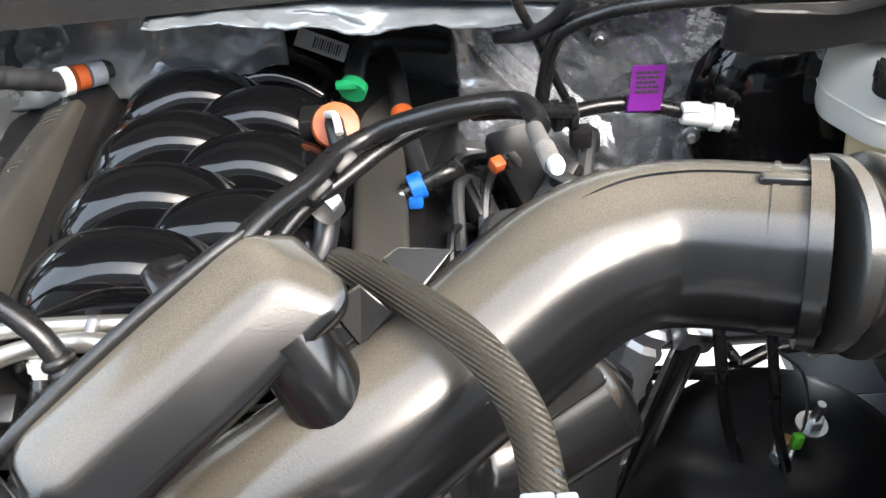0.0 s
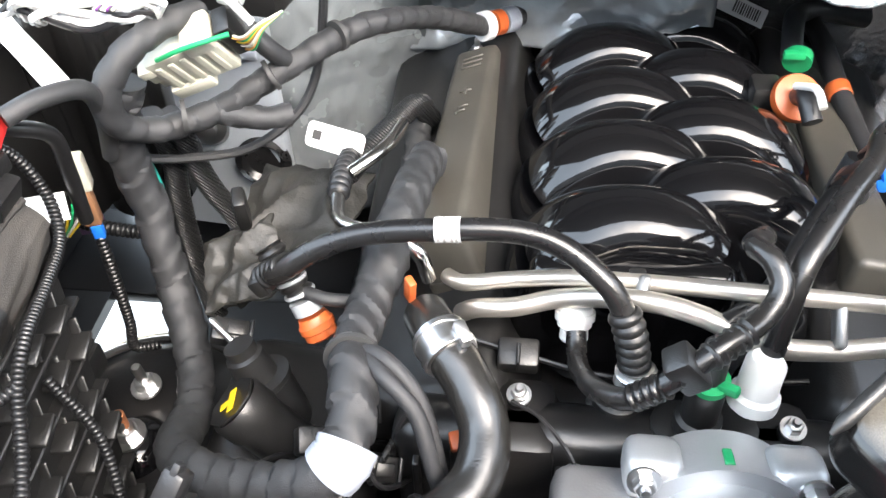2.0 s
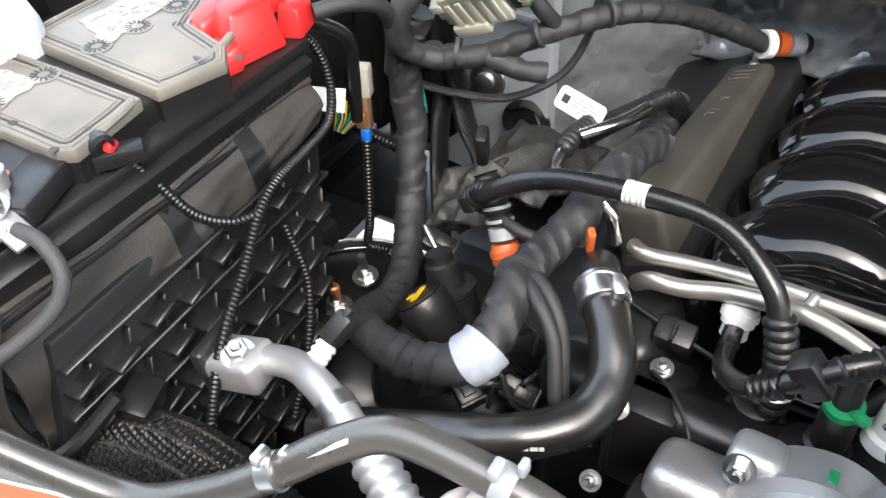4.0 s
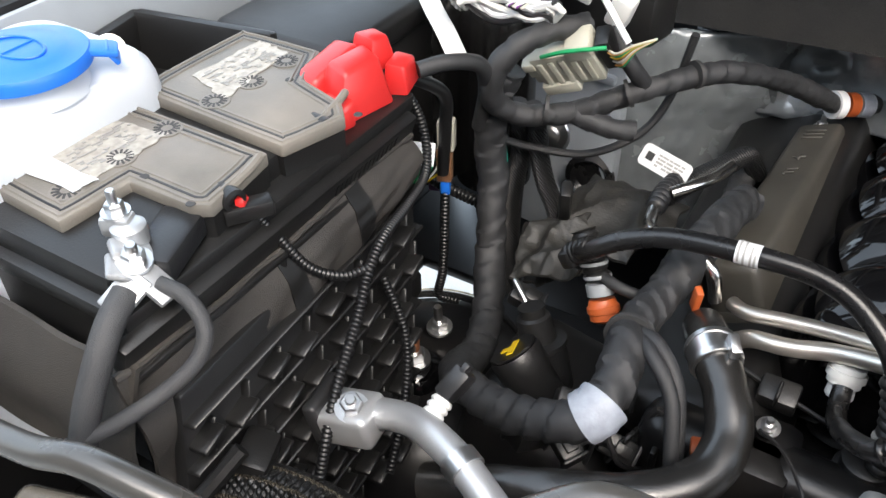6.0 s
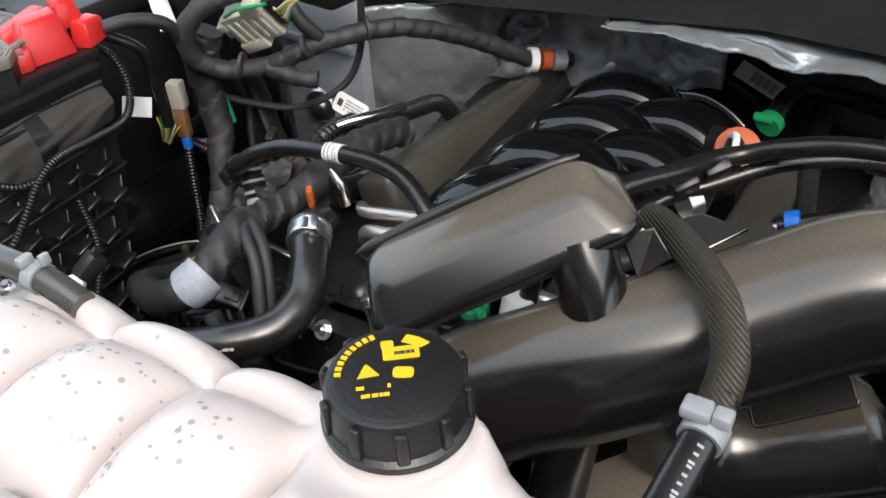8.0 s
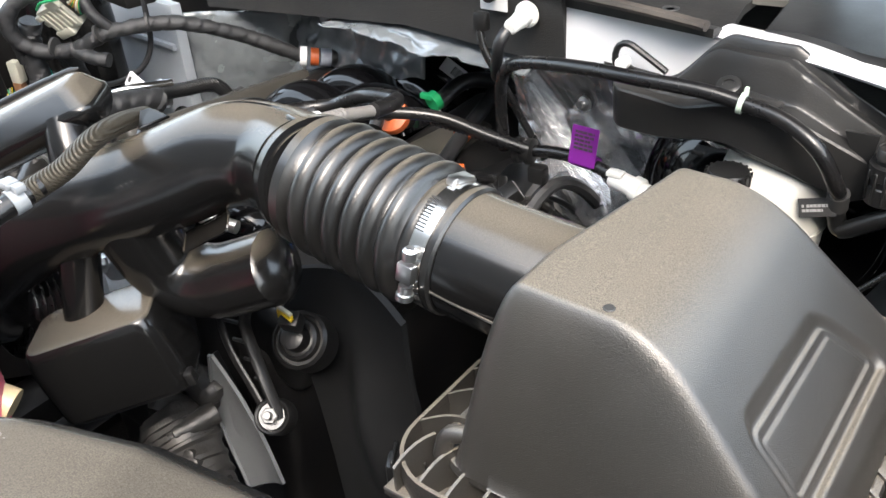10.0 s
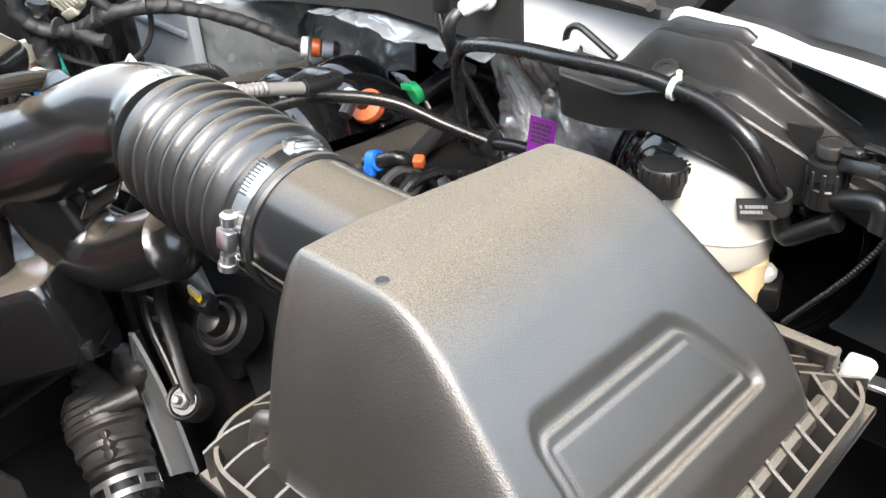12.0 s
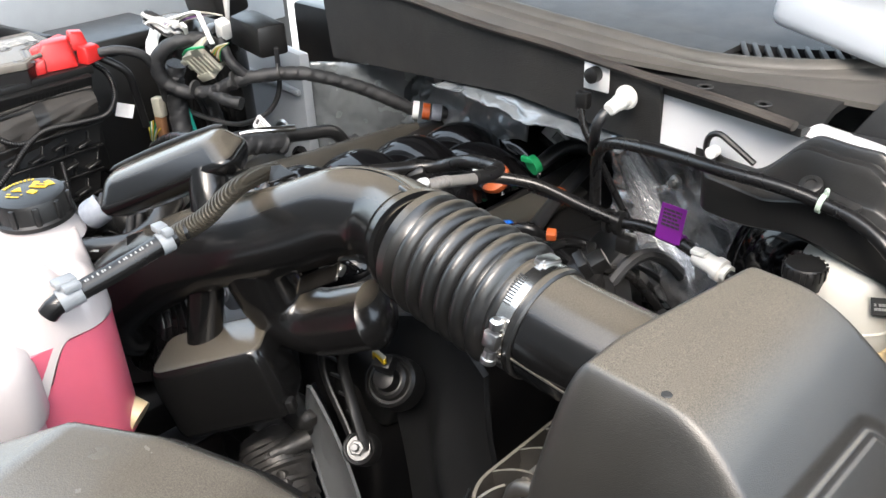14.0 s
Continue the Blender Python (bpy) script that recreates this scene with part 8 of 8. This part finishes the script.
part("plug", rbox(pose(0.153, 0.374, 1.074, 30, 0, 20), (0.020, 0.016, 0.018), 0.003), MATT, ws)
for k in range(3):
    part("yellow_wire", hose([(0.14, 0.372, 1.076 + 0.003 * k), (0.150, 0.366, 1.089 + 0.002 * k), (0.164, 0.366, 1.084 + 0.003 * k)], 0.0022, 8, 0.004), YELLOW if k < 2 else BEIGE, ws, "yellow wire" if k < 2 else "")
alt = thing("alternator", (0.02, 0.33, 0.85), "dull cast alternator and brackets below the duct", "alternator")
am = axis_of((0.044, 0.296, 0.926), (0.066, -0.022, -0.050)) @ Matrix.Scale(0.92, 4)
part("casting", creased(lathe(am, [(0.015, -0.045), (0.034, -0.036), (0.041, -0.022), (0.042, 0.012), (0.038, 0.016), (0.038, 0.026), (0.0395, 0.028), (0.0395, 0.033), (0.036, 0.035), (0.0355, 0.043), (0.037, 0.045), (0.037, 0.050), (0.033, 0.053), (0.032, 0.075)], 30), 0.0035, 60, 1), CASTDARK, alt)
part("boss", creased(lathe(axis_of((0.069, 0.326, 0.958), (-0.30, -0.95, -0.12)), [(0.012, 0), (0.011, 0.03), (0.009, 0.046), (0.006, 0.048), (0.006, 0.052)], 16), 0.001, 90, 1), CASTDARK, alt)
part("boss", creased(rbox(pose(0.022, 0.305, 0.955, 10, 20, 30), (0.045, 0.035, 0.03), 0.01), 0.004, 60), CASTDARK, alt)
part("rear_boss", creased(rbox(pose(0.045, 0.335, 0.970, 0, 20, 0), (0.045, 0.03, 0.04), 0.012), 0.004, 60), CASTDARK, alt)
for k in range(3):
    part("union", lathe(axis_of((0.076 + 0.007 * k, 0.287 - 0.002 * k, 0.936 - 0.006 * k), (0.25, -0.7, 0.5)), [(0.006, -0.01), (0.006, 0.012), (0.0045, 0.013)], 12), CASTDARK, alt)
for k in range(4):
    part("cast_rib", lathe(am @ pose(0, 0, -0.016 + 0.008 * k), [(0.0405, -0.0012), (0.0432, 0), (0.0405, 0.0012)], 30), CASTDARK, alt)
part("outlet_hose", lathe(am, [(0.0325, 0.058), (0.0335, 0.060), (0.0335, 0.17), (0.030, 0.172)], 30), RUBBER, alt, "black rubber outlet hose")
hc = part("hose_clamp", merge(*[lathe(am @ pose(0, 0, z), [(0.0338, -0.0032), (0.0350, -0.0032), (0.0350, 0.0032), (0.0338, 0.0032)], 30) for z in (0.070, 0.086)]), DULLCLAMP, alt, "grey double band clamp")
for k in range(6):
    part("clamp_link", rbox(am @ pose(0, 0, 0.078, 0, 0, 60 * k) @ pose(0.0345, 0, 0), (0.0014, 0.006, 0.012), 0.0004, 1), DULLCLAMP, hc)
lowhose = thing("lower_hose", (-0.05, 0.27, 0.95), "black rubber hose with a steel spring clip below the duct", "hose")
part("hose", hose([(-0.10, 0.225, 0.905), (-0.06, 0.248, 0.938), (-0.01, 0.282, 0.98), (0.03, 0.305, 1.010), (0.055, 0.322, 1.024)], 0.0145, 18), GREYRUB, lowhose)
part("spring_clip", merge(lathe(axis_of((0.036, 0.309, 1.014), (0.75, 0.5, 0.42)), [(0.0150, -0.005), (0.0164, -0.005), (0.0164, 0.005), (0.0150, 0.005)], 22), rbox(pose(0.038, 0.303, 1.033, 0, -25, 30), (0.006, 0.014, 0.008), 0.002), rbox(pose(0.046, 0.292, 1.016, 20, -25, 30), (0.014, 0.002, 0.026), 0.001, 1)), DULLCLAMP, lowhose, "dull spring clip")
shaft = thing("steering_shaft", (0.28, 0.54, 0.70), "bright steel steering shaft with a crumpled foil sleeve", "steering shaft")
part("rod", hose([(0.305, 0.548, 0.985), (0.272, 0.535, 0.845), (0.235, 0.52, 0.68)], 0.013, 16), STEEL, shaft)
part("joint", merge(rbox(pose(0.306, 0.55, 0.985, 10, 15, 0), (0.034, 0.03, 0.03), 0.006)), ZINC, shaft)
part("foil_sleeve", sweep(spline([(0.30, 0.60, 1.03), (0.268, 0.57, 0.96), (0.245, 0.555, 0.88), (0.225, 0.54, 0.78)], 0.006), lambda s, t: 0.022 + 0.005 * noise.noise(Vector((s * 90, 1, 2))) + 0.003 * noise.noise(Vector((s * 210, 4, 2))), 9, flat=0.8), ALU, shaft, "crumpled foil sleeve", 25)
lines = thing("brake_lines", (0.33, 0.50, 0.75), "black flexible brake lines hanging by the steering shaft", "hose")
for k, (x, y) in enumerate(((0.325, 0.50), (0.365, 0.485))):
    part("line", hose([(x - 0.012, y + 0.06, 1.06), (x - 0.006, y + 0.02, 0.99), (x + 0.004, y, 0.93), (x + 0.022, y - 0.006, 0.875), (x + 0.040, y - 0.004, 0.83), (x + 0.055, y, 0.79)], 0.0056 - 0.0008 * k, 10), RUBBER, lines)
    part("crimp", ribbed([(x + 0.036, y - 0.005, 0.842), (x + 0.050, y - 0.001, 0.802)], 0.0076, 0.0012, 0.008, 12), ZINC, lines)
part("green_clip", rbox((0.392, 0.486, 0.905), (0.010, 0.008, 0.018), 0.002), LIME, lines, "bright green clip")
part("thin_line", hose([(0.365, 0.52, 0.99), (0.395, 0.515, 0.96), (0.402, 0.50, 0.92), (0.394, 0.49, 0.89)], 0.0015, 6), ZINC, lines)
arch = thing("wheel_arch_lines", (0.42, 0.68, 0.72), "black pipes across the wheel-arch gap", "pipe")
part("pipe", hose([(0.30, 0.68, 0.78), (0.36, 0.69, 0.765), (0.42, 0.70, 0.75), (0.48, 0.72, 0.76), (0.55, 0.73, 0.76)], 0.009, 12), RUBBER, arch)
part("pipe", hose([(0.37, 0.66, 0.86), (0.40, 0.68, 0.82), (0.43, 0.70, 0.77), (0.45, 0.72, 0.72)], 0.007, 12), RUBBER, arch)
part("tan_tab", rbox(pose(0.525, 0.70, 0.775, 20, 0, 30), (0.014, 0.010, 0.020), 0.003), BEIGE, arch, "tan plastic tab")
frontc = thing("grille_cover", (0.30, 0.02, 1.20), "dusty black plastic radiator cover with painted-in tan sheen and moulded ribs", "cover")


def cover_at(u, v):
    """The cover: its rounded rear edge bends from the tank to the air box, its top runs forward."""
    p = [Vector(q) for q in ((0.235, -0.03, 1.264), (0.254, 0.018, 1.281), (0.281, 0.057, 1.290), (0.323, 0.086, 1.285), (0.372, 0.112, 1.272), (0.43, 0.140, 1.240))]
    i = min(4, int(u * 5))
    q = p[i].lerp(p[i + 1], u * 5 - i)
    return q + Vector((0.045 * v, -0.12 * v, -0.03 * max(0, 0.12 - v) / 0.12 * 0.5 + 0.004 * math.sin(v * 3)))


part("cover", sheet(cover_at, span(0, 1, 40), span(0, 1, 30), 0.03), TANNED, frontc, "", 60)
part("support", rbox(pose(0.36, 0.02, 1.17, 0, 0, 30), (0.20, 0.10, 0.10), 0.02), MATT, frontc)
for k in range(12):
    part("rib", rbox(pose(0.262 + k * 0.004, -0.05 + k * 0.007, 1.276 + k * 0.0008, 0, 0, 60), (0.004, 0.016, 0.008), 0.002), DUSTY, frontc)
wirebox = thing("wing_module", (0.74, 0.45, 1.05), "grey plastic module with taped wires beside the air box", "module")
part("module", merge(rbox(pose(0.745, 0.47, 1.10, 0, 10, 10), (0.05, 0.13, 0.05), 0.006), rbox(pose(0.742, 0.46, 1.13, 0, 10, 10), (0.036, 0.08, 0.012), 0.003)), GREYRUB, wirebox)
part("wires", hose([(0.74, 0.56, 1.12), (0.73, 0.50, 1.135), (0.725, 0.44, 1.13), (0.73, 0.38, 1.10)], 0.007, 10), TAPE, wirebox)
part("support_rod", hose([(0.70, 0.50, 1.15), (0.715, 0.42, 1.13), (0.735, 0.36, 1.11), (0.77, 0.34, 1.10)], 0.004, 10), GREYRUB, wirebox)
